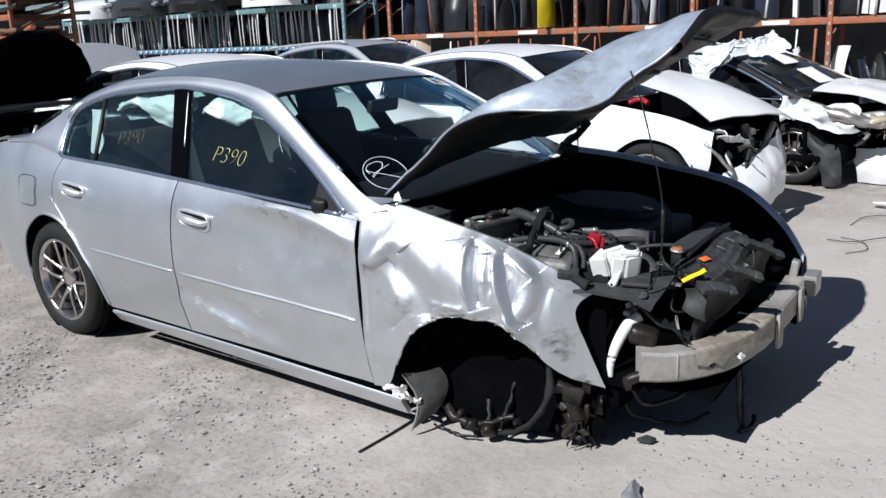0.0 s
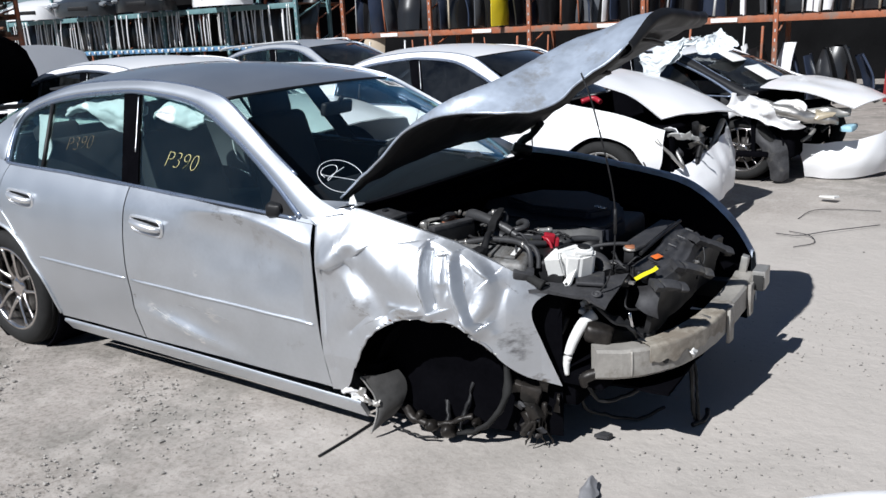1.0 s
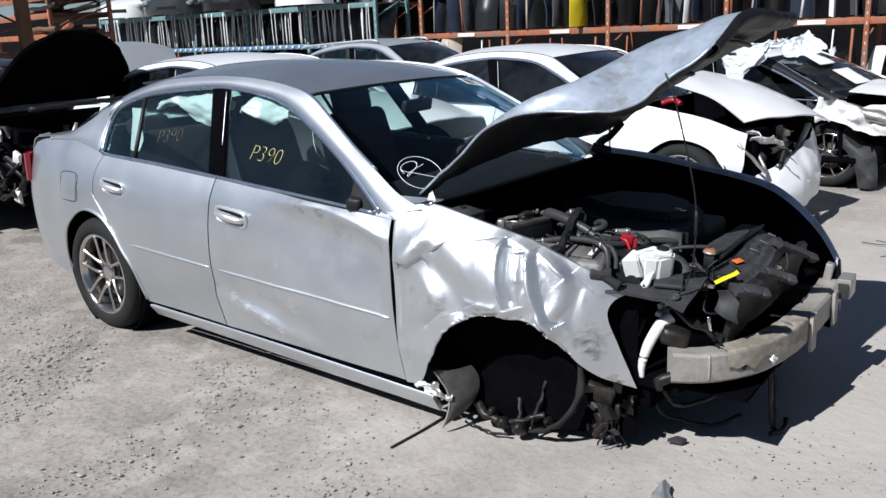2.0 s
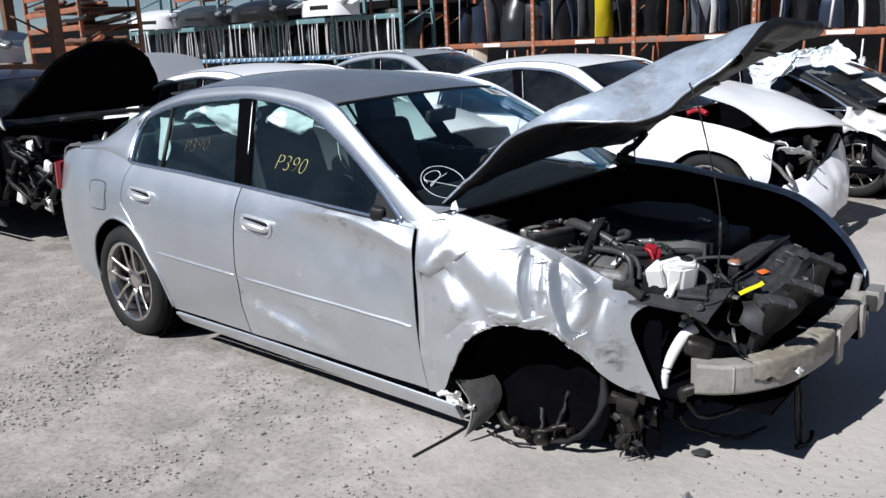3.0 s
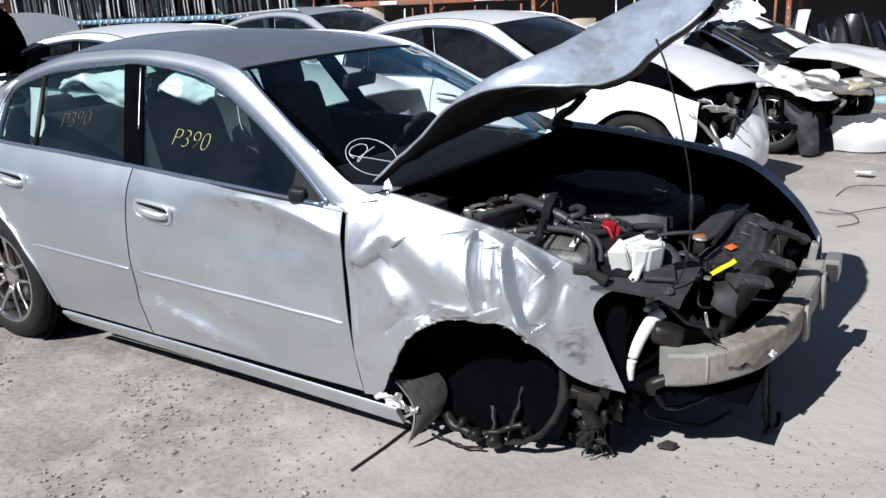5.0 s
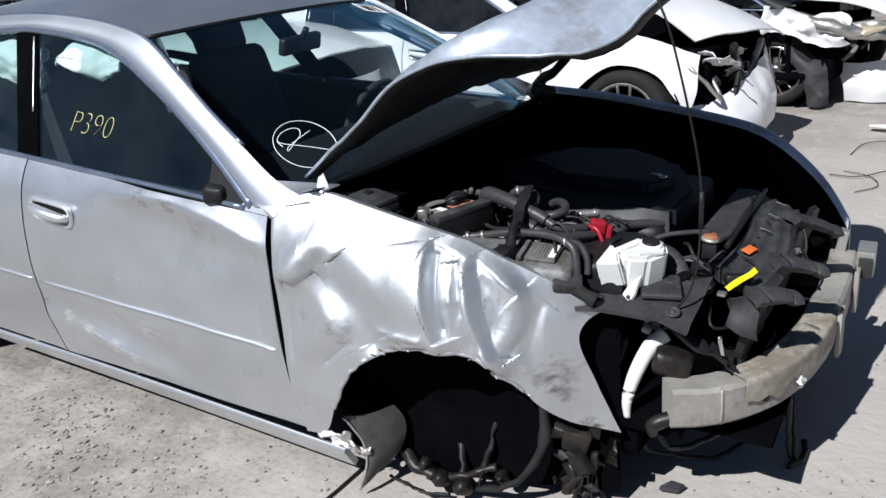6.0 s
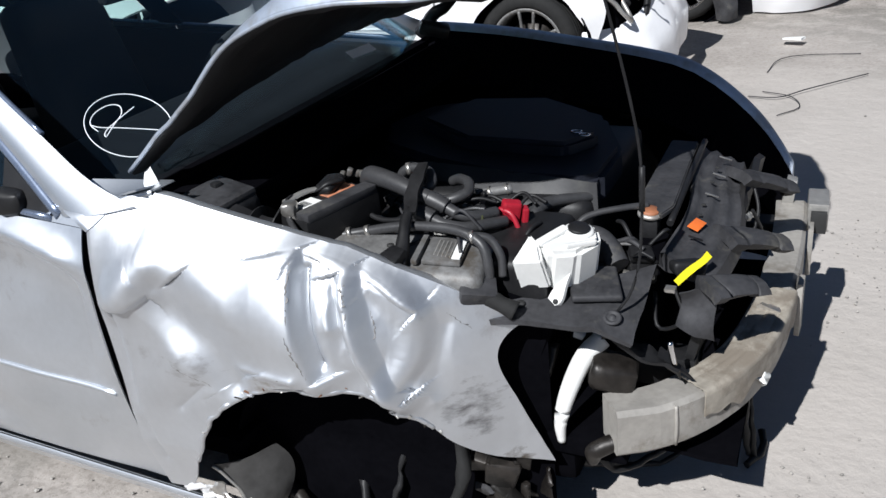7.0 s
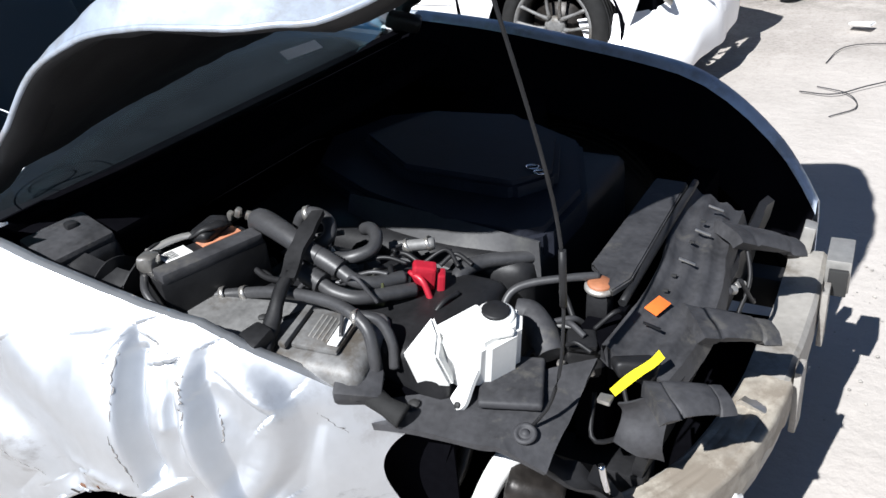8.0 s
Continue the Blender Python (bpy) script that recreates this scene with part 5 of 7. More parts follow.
part("ear_hole", lathe([(0.0055, 0), (0.0055, 0.003), (0.0005, 0.0035)], pose(3.177, -0.535, 0.670, 55, 0, 0), 12), INK, res)

# right front: dusty apron panel with the rod's foot, lower brackets
ap = sheet([[Vector((3.05 + 0.29 * u, -0.62 + 0.215 * v * (0.35 + 0.65 * u) + 0.06 * u, 0.655 + 0.022 * v * math.sin(2.2 * u) - 0.05 * max(0, u - 0.75) * 4 * (1 - v) + 0.008 * math.sin(7 * u))) for u in np.linspace(0, 1, 24)] for v in np.linspace(0, 1, 16)], 0.012)
apron = part("apron_panel", rough_up(rough_up(ap, 0.005, 12), 0.001, 45), DUSTY, car, "dusty grey sheet apron beside the radiator")
part("apron_pad", rough_up(box((3.235, -0.455, 0.676), (0.105, 0.115, 0.016), 0.007, (6, 4, 22), segs=3), 0.0025, 18), DUSTY, apron)
part("rod_pivot", lathe([(0.019, 0), (0.019, 0.003), (0.016, 0.005), (0.012, 0.0045), (0.011, 0.002), (0.007, 0.002), (0.006, 0.006), (0.0005, 0.007)], pose(3.292, -0.530, 0.646, 20, 4, 10), 20), DUSTY, apron)
part("apron_hole", lathe([(0.010, 0), (0.010, 0.004), (0.0005, 0.0045)], pose(3.11, -0.56, 0.668, 10, 0, 0), 12), INK, apron)
low = rough_up(sheet([[Vector((3.27 + 0.15 * u, -0.535 + 0.055 * u + 0.075 * v * (1 - 0.6 * u), 0.605 - 0.10 * u - 0.012 * v + 0.012 * math.sin(9 * u + 2 * v))) for u in np.linspace(0, 1, 18)] for v in np.linspace(0, 1, 8)], 0.008), 0.010, 22)
part("lower_bracket", low, BLACK, car, "crumpled black lower bracket")
part("bracket_spike", rough_up(sheet([[Vector((3.37 + 0.075 * u, -0.475 + 0.03 * u + 0.035 * v * (1 - u), 0.535 - 0.065 * u)) for u in np.linspace(0, 1, 10)] for v in np.linspace(0, 1, 4)], 0.005), 0.005, 30), BLACK, car)
part("horn_box", rough_up(box((3.275, -0.47, 0.475), (0.10, 0.08, 0.07), 0.02, (10, 15, 20), segs=3), 0.010, 28), SCRAP, car)
part("white_tube", tube([(3.245, -0.44, 0.535), (3.215, -0.475, 0.505), (3.19, -0.515, 0.44), (3.175, -0.535, 0.37), (3.175, -0.535, 0.315)], [0.022, 0.022, 0.020, 0.016, 0.009], 12, 40), WHITEPL, car, "bent white plastic duct")
for k in range(4):
    part("tube_end", rough_up(box((3.19 + 0.02 * (k % 2), -0.43 + 0.02 * k * 0.5, 0.535 + 0.012 * k), (0.026, 0.02, 0.018), 0.005, (25 * k, 10, 40 * k)), 0.007, 50, k), ALLOY if k % 2 else WHITEPL, car)
# near-black sheet paints in the shade of the headlight opening
part("headlight_gap_shade", rough_up(sheet([[Vector((3.06 + 0.10 * u, -0.50 + 0.10 * v - 0.03 * u, 0.28 + 0.34 * u)) for v in np.linspace(0, 1, 5)] for u in np.linspace(0, 1, 8)], 0.01), 0.008, 9), DARK, car)
part("bracket_strut", rough_up(tube([(3.10, -0.52, 0.36), (3.13, -0.50, 0.45), (3.14, -0.46, 0.52)], 0.014, 6, 12, flat=0.4), 0.006, 25), SCRAP, car)

# radiator support: dusty black top bar with a side guide, ribs and forward ears
tie = sheet([[Vector((3.345 + 0.115 * v + 0.02 * math.sin(math.pi * min(1, u * 1.6)) - 0.045 * max(0, u - 0.55), -0.34 + 0.60 * u, 0.705 - 0.045 * v + 0.045 * u - 0.10 * max(0, u - 0.8) + 0.005 * math.sin(20 * v))) for v in np.linspace(0, 1, 14)] for u in np.linspace(0, 1, 28)], 0.035)
support = part("radiator_support", rough_up(rough_up(tie, 0.002, 10), 0.0008, 50), DUSTY, car, "dusty black plastic radiator support")
part("air_guide", rough_up(slab([(3.262, -0.165), (3.255, 0.24), (3.325, 0.24), (3.345, -0.19), (3.325, -0.24), (3.30, -0.20)], pose(0, 0, 0.748, 0, 0, 0), 0.012, bevel=0.003), 0.004, 12), DUSTY, support)
part("support_groove", tube([(3.346, -0.24, 0.728), (3.345, 0.0, 0.745), (3.34, 0.24, 0.75)], 0.008, 6, 14), BLACK, support)
# black block put in for the dark void at the bar's end
part("end_gap_block", rough_up(box((3.405, -0.345, 0.680), (0.07, 0.035, 0.030), 0.010, (0, 8, 30), segs=3), 0.008, 28), BLACK, support)
for (rx, ry, rz_), (tx, ty, tz), w in (((3.44, 0.08, 0.705), (3.555, 0.20, 0.635), 0.024), ((3.45, -0.20, 0.672), (3.570, -0.115, 0.628), 0.030), ((3.45, -0.41, 0.652), (3.545, -0.335, 0.633), 0.026)):
    a, d = Vector((rx, ry, rz_)), Vector((tx - rx, ty - ry, tz - rz_))
    side = Vector((-d.y, d.x, 0)).normalized()
    e = sheet([[a + d * u + side * (w * (1.45 - 0.95 * min(1, u * 1.25) + 0.16 * math.exp(-((u - 0.9) / 0.12) ** 2)) * v) + Vector((0, 0, 0.007 * (1 - v ** 6) + 0.004 * (1 if 0.3 < u < 0.75 else 0))) for v in np.linspace(-1, 1, 13)] for u in np.linspace(0, 1, 24)], 0.026)
    ear = part("support_ear", rough_up(rough_up(e, 0.002, 14), 0.0008, 60), DUSTY, support)
    part("ear_boss", rough_up(box(tuple(a + d * 0.98 + Vector((0, 0, 0.002))), (0.030, 0.020, 0.016), 0.006, (0, 10, 40)), 0.003, 60), SCRAP, ear)
    part("ear_bolt_hole", lathe([(0.006, 0), (0.006, 0.003), (0.0005, 0.0035)], pose(*(a + d * 0.72 + Vector((0, 0, 0.014)))), 10), INK, ear)
for y0 in (-0.26, -0.05, 0.06, 0.16):
    part("support_clip", box((3.405, y0, 0.705 + 0.065 * (y0 + 0.3)), (0.032, 0.006, 0.003), 0.001, (0, 20, 10)), ALLOY if y0 > -0.1 else BLACK, support)
for y0 in (-0.15, -0.10, 0.02, 0.10):
    part("support_slot", box((3.395, y0, 0.702 + 0.075 * (y0 + 0.3)), (0.010, 0.007, 0.004), 0.001), INK, support)
part("support_face", rough_up(sheet([[Vector((3.455 - 0.05 * v, -0.36 + 0.78 * u, 0.65 - 0.20 * v + 0.01 * u)) for u in np.linspace(0, 1, 14)] for v in np.linspace(0, 1, 6)], 0.02), 0.02, 10), BLACK, support)
part("radiator", rough_up(box((3.31, 0.08, 0.50), (0.06, 0.78, 0.38), 0.01), 0.006, 8), DARK, car)
part("warning_label", box((3.398, -0.205, 0.714), (0.026, 0.048, 0.002), 0.0005, (0, 18, -14)), ORANGE, support, "orange warning label")
part("yellow_tape", rough_up(sheet([[Vector(p) + Vector((0.0056 * s, -0.0012 * s, -0.0050 * s)) for s in (-1, 0, 1)] for p in crv([(3.397, -0.430, 0.686), (3.413, -0.398, 0.695), (3.434, -0.362, 0.704), (3.446, -0.338, 0.712)], 18)], 0.0012), 0.002, 30), YELLOW, car, "strip of bright yellow tape")
part("metal_clip", rough_up(box((3.388, -0.435, 0.672), (0.022, 0.022, 0.010), 0.004), 0.006, 50), ALLOY, car)
part("hanging_flap", rough_up(sheet([[Vector((3.398 + 0.072 * u, -0.412 + 0.035 * u, 0.655 - (0.075 + 0.05 * u) * v)) + Vector((0.004, 0.012, 0)) * math.sin(4 * v + 2 * u) for u in np.linspace(0, 1, 12)] for v in np.linspace(0, 1, 12)], 0.004), 0.006, 20), DUSTY, car, "bent grey plastic flap")
part("chrome_clip", tube([(3.395, -0.475, 0.575), (3.40, -0.478, 0.55), (3.405, -0.475, 0.52)], 0.006, 8, 8), CHROME, car)
tank2 = part("coolant_filler", rough_up(box((3.297, -0.218, 0.70), (0.045, 0.045, 0.07), 0.016), 0.005, 30), BLACK, car)
part("radiator_cap", lathe([(0.021, 0), (0.023, 0.004), (0.020, 0.008), (0.0005, 0.009)], pose(3.297, -0.218, 0.741, 3, 6, 0), 20), mat("worn_orange_cap", (0.30, 0.115, 0.055), 0.6, 0.0, 0.2, 40, 0.1), tank2, "worn orange radiator cap")
part("cap_collar", lathe([(0.020, 0), (0.028, 0.004), (0.028, 0.010), (0.022, 0.013)], pose(3.297, -0.218, 0.731, 3, 6, 0), 20), STEEL, tank2)
part("fan_motor", rough_up(box((3.295, -0.29, 0.645), (0.075, 0.07, 0.07), 0.02, (0, 0, 20), segs=3), 0.010, 26), BLACK, car)
part("motor_cap", rough_up(box((3.30, -0.312, 0.682), (0.050, 0.046, 0.022), 0.007, (14, 10, 25)), 0.005, 34), BLACK, car)
for k in range(5):
    part("small_clamp", rough_up(box((3.275 + 0.014 * k, -0.345 - 0.012 * (k % 2), 0.650), (0.014, 0.013, 0.010), 0.004, (20 * k, 0, 30 * k)), 0.004, 50), ALLOY, car)
for pts in ([(3.37, -0.30, 0.60), (3.40, -0.36, 0.56), (3.36, -0.42, 0.57), (3.34, -0.36, 0.62)], [(3.49, 0.02, 0.66), (3.51, 0.05, 0.60), (3.50, 0.12, 0.56)], [(3.48, 0.10, 0.70), (3.50, 0.06, 0.64), (3.49, 0.0, 0.58)], [(3.12, -0.44, 0.70), (3.18, -0.38, 0.66), (3.24, -0.36, 0.64)], [(3.31, -0.28, 0.69), (3.34, -0.26, 0.72), (3.345, -0.23, 0.70)]):
    part("wire", tube(pts, 0.0045, 6, 20), BLACK, car)
for k in range(6):
    part("chain_link", rough_up(box((3.475 + 0.006 * (k % 2), -0.02 + 0.018 * k, 0.655 - 0.006 * k), (0.018, 0.016, 0.014), 0.005, (20 * k, 15, 30 * k)), 0.005, 50, k), STEEL if k % 2 else DUSTY, support)

# bumper beam with plates, bolt and brackets
BEAM_LINE = [(3.29, -0.55, 0.395), (3.39, -0.47, 0.388), (3.495, -0.31, 0.388), (3.548, -0.10, 0.396), (3.562, 0.14, 0.404), (3.562, 0.34, 0.412), (3.552, 0.53, 0.42)]
line = crv(BEAM_LINE, 40)
tang = np.gradient(line, axis=0)
bm = bmesh.new()
prof = [(-0.045, 0.052), (0.030, 0.055), (0.040, 0.045), (0.042, -0.045), (0.034, -0.055), (-0.045, -0.052)]
rings = []
for p, t in zip(line, tang):
    o = Vector((t[1], -t[0], 0)).normalized()
    rings.append([bm.verts.new(Vector(p) + o * a + Vector((0, 0, b))) for a, b in prof])
for k in range(len(rings) - 1):
    for i in range(6):
        bm.faces.new((rings[k][i], rings[k][(i + 1) % 6], rings[k + 1][(i + 1) % 6], rings[k + 1][i]))
bm.faces.new(rings[0]), bm.faces.new(rings[-1][::-1])
beam = part("bumper_beam", rough_up(bm, 0.002, 14), BEAM, car, "bare dusty metal bumper beam", crisp=True)


def on_beam(u, out=0.045, up=0.0):
    k = u * (len(line) - 1)
    p = Vector([np.interp(k, range(len(line)), line[:, c]) for c in range(3)])
    t = Vector([np.interp(k, range(len(line)), tang[:, c]) for c in range(3)])
    o = Vector((t[1], -t[0], 0)).normalized()
    return p + o * out + Vector((0, 0, up)), math.degrees(math.atan2(t.y, t.x))


for u, w, h in ((0.60, 0.055, 0.15), (0.86, 0.06, 0.14)):
    p, a = on_beam(u, 0.052, -0.012)
    part("crash_plate", box(p, (w, 0.014, h), 0.003, (0, 0, a)), BEAM, beam)
p, a = on_beam(0.97, 0.068, 0.045)
part("end_box", box(p, (0.12, 0.055, 0.085), 0.004, (0, 0, a)), STEEL, beam, "bright open-ended steel box")
part("end_box_hole", box(on_beam(0.905, 0.070, 0.043)[0], (0.012, 0.042, 0.066), 0.002, (0, 0, a)), INK, beam)
part("end_tab", rough_up(box(on_beam(1.0, -0.01, 0.085)[0], (0.04, 0.03, 0.08), 0.004, (8, 0, a)), 0.006, 20), STEEL, beam)
p, a = on_beam(0.33, 0.046, -0.012)
part("beam_bolt", rough_up(box(p, (0.034, 0.02, 0.028), 0.006, (20, 30, a), segs=3), 0.012, 50), WHITEPL, beam, "pale broken clip")
p, a = on_beam(0.22, 0.041, -0.01)
part("beam_hole", lathe([(0.012, 0), (0.012, 0.003), (0.0005, 0.0035)], pose(p.x, p.y, p.z, 90, 0, a), 14), INK, beam)
part("beam_seam", tube([tuple(on_beam(0.105, 0.040, 0.05)[0]), tuple(on_beam(0.105, 0.043, 0.0)[0]), tuple(on_beam(0.105, 0.040, -0.05)[0])], 0.004, 6, 8), BEAM, beam)
part("torn_skin", sheet([[on_beam(u, -0.035 + 0.083 * min(1.0, v * 1.5) + 0.002 * noise.noise(Vector((u * 30, v * 20, 3))), 0.060 - 0.085 * max(0.0, v - 0.667) * 3 * (0.75 + 0.35 * noise.noise(Vector((u * 22, 0, 1)))) + 0.010 * (0.3 - abs(noise.noise(Vector((u * 7, v * 9, 0))))))[0] for u in np.linspace(0.16, 0.55, 60)] for v in np.linspace(0, 1, 26)], 0.003), mat("torn_tan_skin", (0.31, 0.28, 0.235), 0.65, 0.1, 0.3, 14, 0.25, 60, dirt=(0.21, 0.18, 0.145), dirt_at=0.52), beam, "torn tan skin on the beam", crisp=True)
part("torn_foil", rough_up(box(on_beam(0.47, 0.0, 0.062)[0], (0.06, 0.03, 0.016), 0.006), 0.014, 40), ALLOY, beam)
part("beam_mount", rough_up(tube([(3.30, -0.545, 0.35), (3.26, -0.56, 0.33), (3.25, -0.55, 0.29)], [0.022, 0.02, 0.014], 8, 12), 0.006, 30), SCRAP, car)
for x0, y0 in ((3.34, -0.33), (3.44, 0.42)):
    part("beam_stay", box((x0, y0, 0.42), (0.18, 0.07, 0.08), 0.008), BLACK, car)

# underside: near-black sheet and block added as shade, hanging brackets and wires
part("underside_shade", rough_up(sheet([[Vector((3.05 + 0.48 * u, -0.45 + 0.95 * v, 0.235 + 0.05 * u)) for u in np.linspace(0, 1, 8)] for v in np.linspace(0, 1, 12)], 0.01), 0.02, 6), DARK, car)
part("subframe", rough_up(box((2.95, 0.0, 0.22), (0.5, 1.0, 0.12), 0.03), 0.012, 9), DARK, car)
for pts, r in (([(3.50, -0.11, 0.34), (3.515, -0.11, 0.2), (3.52, -0.105, 0.09), (3.53, -0.10, 0.02)], 0.009), ([(3.50, -0.05, 0.33), (3.525, -0.08, 0.15), (3.545, -0.10, 0.015)], 0.007), ([(3.53, -0.13, 0.012), (3.56, -0.06, 0.015), (3.55, 0.0, 0.03)], 0.010),
               ([(3.18, -0.40, 0.30), (3.16, -0.36, 0.12), (3.20, -0.28, 0.05), (3.33, -0.19, 0.02), (3.40, -0.10, 0.05)], 0.007), ([(3.24, -0.50, 0.28), (3.28, -0.46, 0.20), (3.38, -0.36, 0.22), (3.40, -0.34, 0.29)], 0.008)):
    part("hanging_bracket", rough_up(tube(pts, r, 6, 24), 0.006, 30), BLACK, car)

# struck wheel well: bent arms, shaft, hoses, liner
for pts, r, m_ in (([(2.50, -0.66, 0.10), (2.56, -0.69, 0.075), (2.64, -0.70, 0.06)], [0.020, 0.028, 0.022], SCRAP),
                   ([(2.95, -0.60, 0.36), (2.975, -0.63, 0.27), (2.95, -0.66, 0.17), (2.87, -0.68, 0.08), (2.76, -0.67, 0.035)], [0.015, 0.018, 0.017, 0.015, 0.013], RUBBER),
                   ([(2.60, -0.50, 0.28), (2.68, -0.60, 0.17), (2.73, -0.70, 0.045)], 0.011, BLACK),
                   ([(2.82, -0.55, 0.34), (2.80, -0.62, 0.20), (2.77, -0.67, 0.05)], 0.009, BLACK),
                   ([(2.64, -0.70, 0.06), (2.72, -0.68, 0.075), (2.82, -0.64, 0.11)], [0.018, 0.014, 0.016], SCRAP),
                   ([(2.48, -0.72, 0.02), (2.58, -0.74, 0.03), (2.70, -0.72, 0.02)], 0.007, BLACK)):
    part("suspension_arm", rough_up(rough_up(tube(pts, r, 5, 16, flat=0.7), 0.012, 20), 0.006, 55), m_, car, crisp=True)
for c, r in (((2.735, -0.69, 0.05), 1.0), ((2.66, -0.70, 0.06), 0.85), ((2.60, -0.69, 0.085), 0.7), ((2.84, -0.65, 0.09), 0.7)):
    part("ball_joint", rough_up(lathe([(0.0005, -0.03 * r), (0.026 * r, -0.03 * r), (0.032 * r, 0), (0.024 * r, 0.03 * r), (0.012 * r, 0.05 * r), (0.0005, 0.052 * r)], pose(*c, 60, 20, 0), 12), 0.008, 34), SCRAP, car)
part("arm_plate", rough_up(slab([(-0.09, -0.018), (0.07, -0.022), (0.09, 0.008), (-0.07, 0.022)], pose(2.62, -0.58, 0.17, 60, -38, -20), 0.016, bevel=0.004), 0.006, 20), DUSTY, car)
# added panel and well sheet: the arch's shade is in their near-black
part("well_shade_panel", box((2.74, -0.34, 0.34), (0.8, 0.03, 0.46), 0.01), DARK, car)
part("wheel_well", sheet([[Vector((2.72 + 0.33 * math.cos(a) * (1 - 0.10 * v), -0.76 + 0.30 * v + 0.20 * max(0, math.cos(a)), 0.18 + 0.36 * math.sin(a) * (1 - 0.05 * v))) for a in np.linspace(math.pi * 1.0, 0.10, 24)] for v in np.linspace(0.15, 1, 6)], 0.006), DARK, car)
liner = rough_up(sheet([[Vector((2.395 + 0.05 * u + 0.035 * math.sin(3.2 * u) + (0.115 - 0.07 * u) * v, -0.80 + 0.10 * v * v + 0.02 * math.sin(4 * u), 0.255 - (0.23 - 0.03 * v) * u + 0.02 * v)) for u in np.linspace(0, 1, 22)] for v in np.linspace(0, 1, 14)], 0.004), 0.010, 11)
wl = part("wheel_liner", liner, mat("scraped_liner_plastic", (0.045, 0.044, 0.043), 0.55, 0.0, 0.4, 14, 0.3, 60), car, "bent black wheel arch liner")
part("liner_rim", rough_up(tube([(2.395 + 0.05 * u + 0.035 * math.sin(3.2 * u), -0.804 + 0.02 * math.sin(4 * u), 0.255 - 0.23 * u) for u in np.linspace(0, 1, 12)], 0.004, 6, 30), 0.004, 20), STEEL, wl, "bright torn edge")
for c, wd, ht, ry_, m_ in (((2.345, -0.815, 0.19), 0.085, 0.055, 12, WHITE), ((2.41, -0.808, 0.185), 0.065, 0.05, 34, ALLOY), ((2.385, -0.80, 0.16), 0.07, 0.03, -8, WHITEPL), ((2.44, -0.79, 0.155), 0.05, 0.03, 15, STEEL)):
    torn = sheet([[pose(*c, 15, ry_, 8) @ Vector((wd * (u - 0.5), -0.010 * math.sin(math.pi * v), ht * (v - 0.5) * (1 - 0.3 * u))) for u in np.linspace(0, 1, 12)] for v in np.linspace(0, 1, 9)], 0.003)
    part("torn_bracket", rough_up(rough_up(torn, 0.016, 30, c[0]), 0.008, 70, c[0]), m_, car, "torn bright metal at the sill end", crisp=True)
KNUCKLE = mat("rusty_oily_knuckle", (0.028, 0.024, 0.021), 0.5, 0.3, 0.5, 25, 0.5, 60, dirt=(0.012, 0.011, 0.010), dirt_at=0.5)
for c, sz, rz_ in (((3.045, -0.575, 0.235), (0.085, 0.05, 0.075), 20), ((3.06, -0.58, 0.165), (0.06, 0.045, 0.08), -15), ((3.03, -0.585, 0.095), (0.035, 0.03, 0.09), 30), ((2.99, -0.585, 0.25), (0.06, 0.03, 0.05), 10)):
    part("broken_knuckle", rough_up(rough_up(box(c, sz, 0.012, (15, rz_, rz_), segs=4), 0.016, 22, c[0]), 0.006, 60), KNUCKLE, car, "rusty broken suspension knuckle")
rnd = random.Random(4)
for k in range(30):
    c = (rnd.gauss(3.05, 0.04), rnd.gauss(-0.555, 0.025), rnd.uniform(0.05, 0.30))
    sz = (rnd.uniform(0.010, 0.045), rnd.uniform(0.006, 0.02), rnd.uniform(0.015, 0.06) * (1.3 if c[2] > 0.15 else 0.7))
    part("torn_scrap", rough_up(box(c, sz, 0.003, (rnd.uniform(-40, 40), rnd.uniform(-40, 40), rnd.uniform(0, 180)), segs=2), 0.016, 34, k), (SCRAP, BLACK, DUSTY, SCRAP, SCRAP)[k % 5], car)
for k in range(4):
    x0, y0 = rnd.gauss(3.05, 0.05), rnd.gauss(-0.57, 0.02)
    part("torn_scrap", rough_up(tube([(x0, y0, rnd.uniform(0.10, 0.2)), (x0 + rnd.uniform(-0.03, 0.03), y0 - 0.01, rnd.uniform(0.05, 0.09)), (x0 + rnd.uniform(-0.09, 0.06), y0 + rnd.uniform(-0.05, 0.02), 0.008)], [0.011, 0.008, 0.004], 5, 9, flat=0.5), 0.014, 30, 40 + k), SCRAP, car)


# ---- cabin, marks on the glass, small body details ----
seat(car, 1.28, -0.37)
seat(car, 1.28, 0.37)
rs = part("rear_bench", rough_up(box((0.42, 0, 0.55), (0.5, 1.25, 0.2), 0.07, (0, -6, 0), segs=4), 0.006, 7), SEAT, car, "dark rear bench seat")
part("backrest", rough_up(box((0.06, 0, 0.82), (0.18, 1.25, 0.55), 0.07, (0, -22, 0), segs=4), 0.006, 7), SEAT, rs)
for y in (-0.38, 0.38):
    part("headrest", box((-0.06, y, 1.10), (0.10, 0.26, 0.14), 0.05, (0, -20, 0), segs=4), SEAT, rs)
# dash set darker than black plastic, to hold the shade on it
part("dashboard", rough_up(box((2.02, 0, 0.80), (0.42, 1.36, 0.22), 0.08, (0, 8, 0), segs=5), 0.006, 5), mat("dash_black_with_shade", (0.007, 0.008, 0.010), 0.6, 0.0, 0.2, 14, 0.1, 120, spec=0.2), car, "black dashboard")
part("centre_console", box((1.62, 0, 0.52), (0.9, 0.24, 0.22), 0.05), SEAT, car)
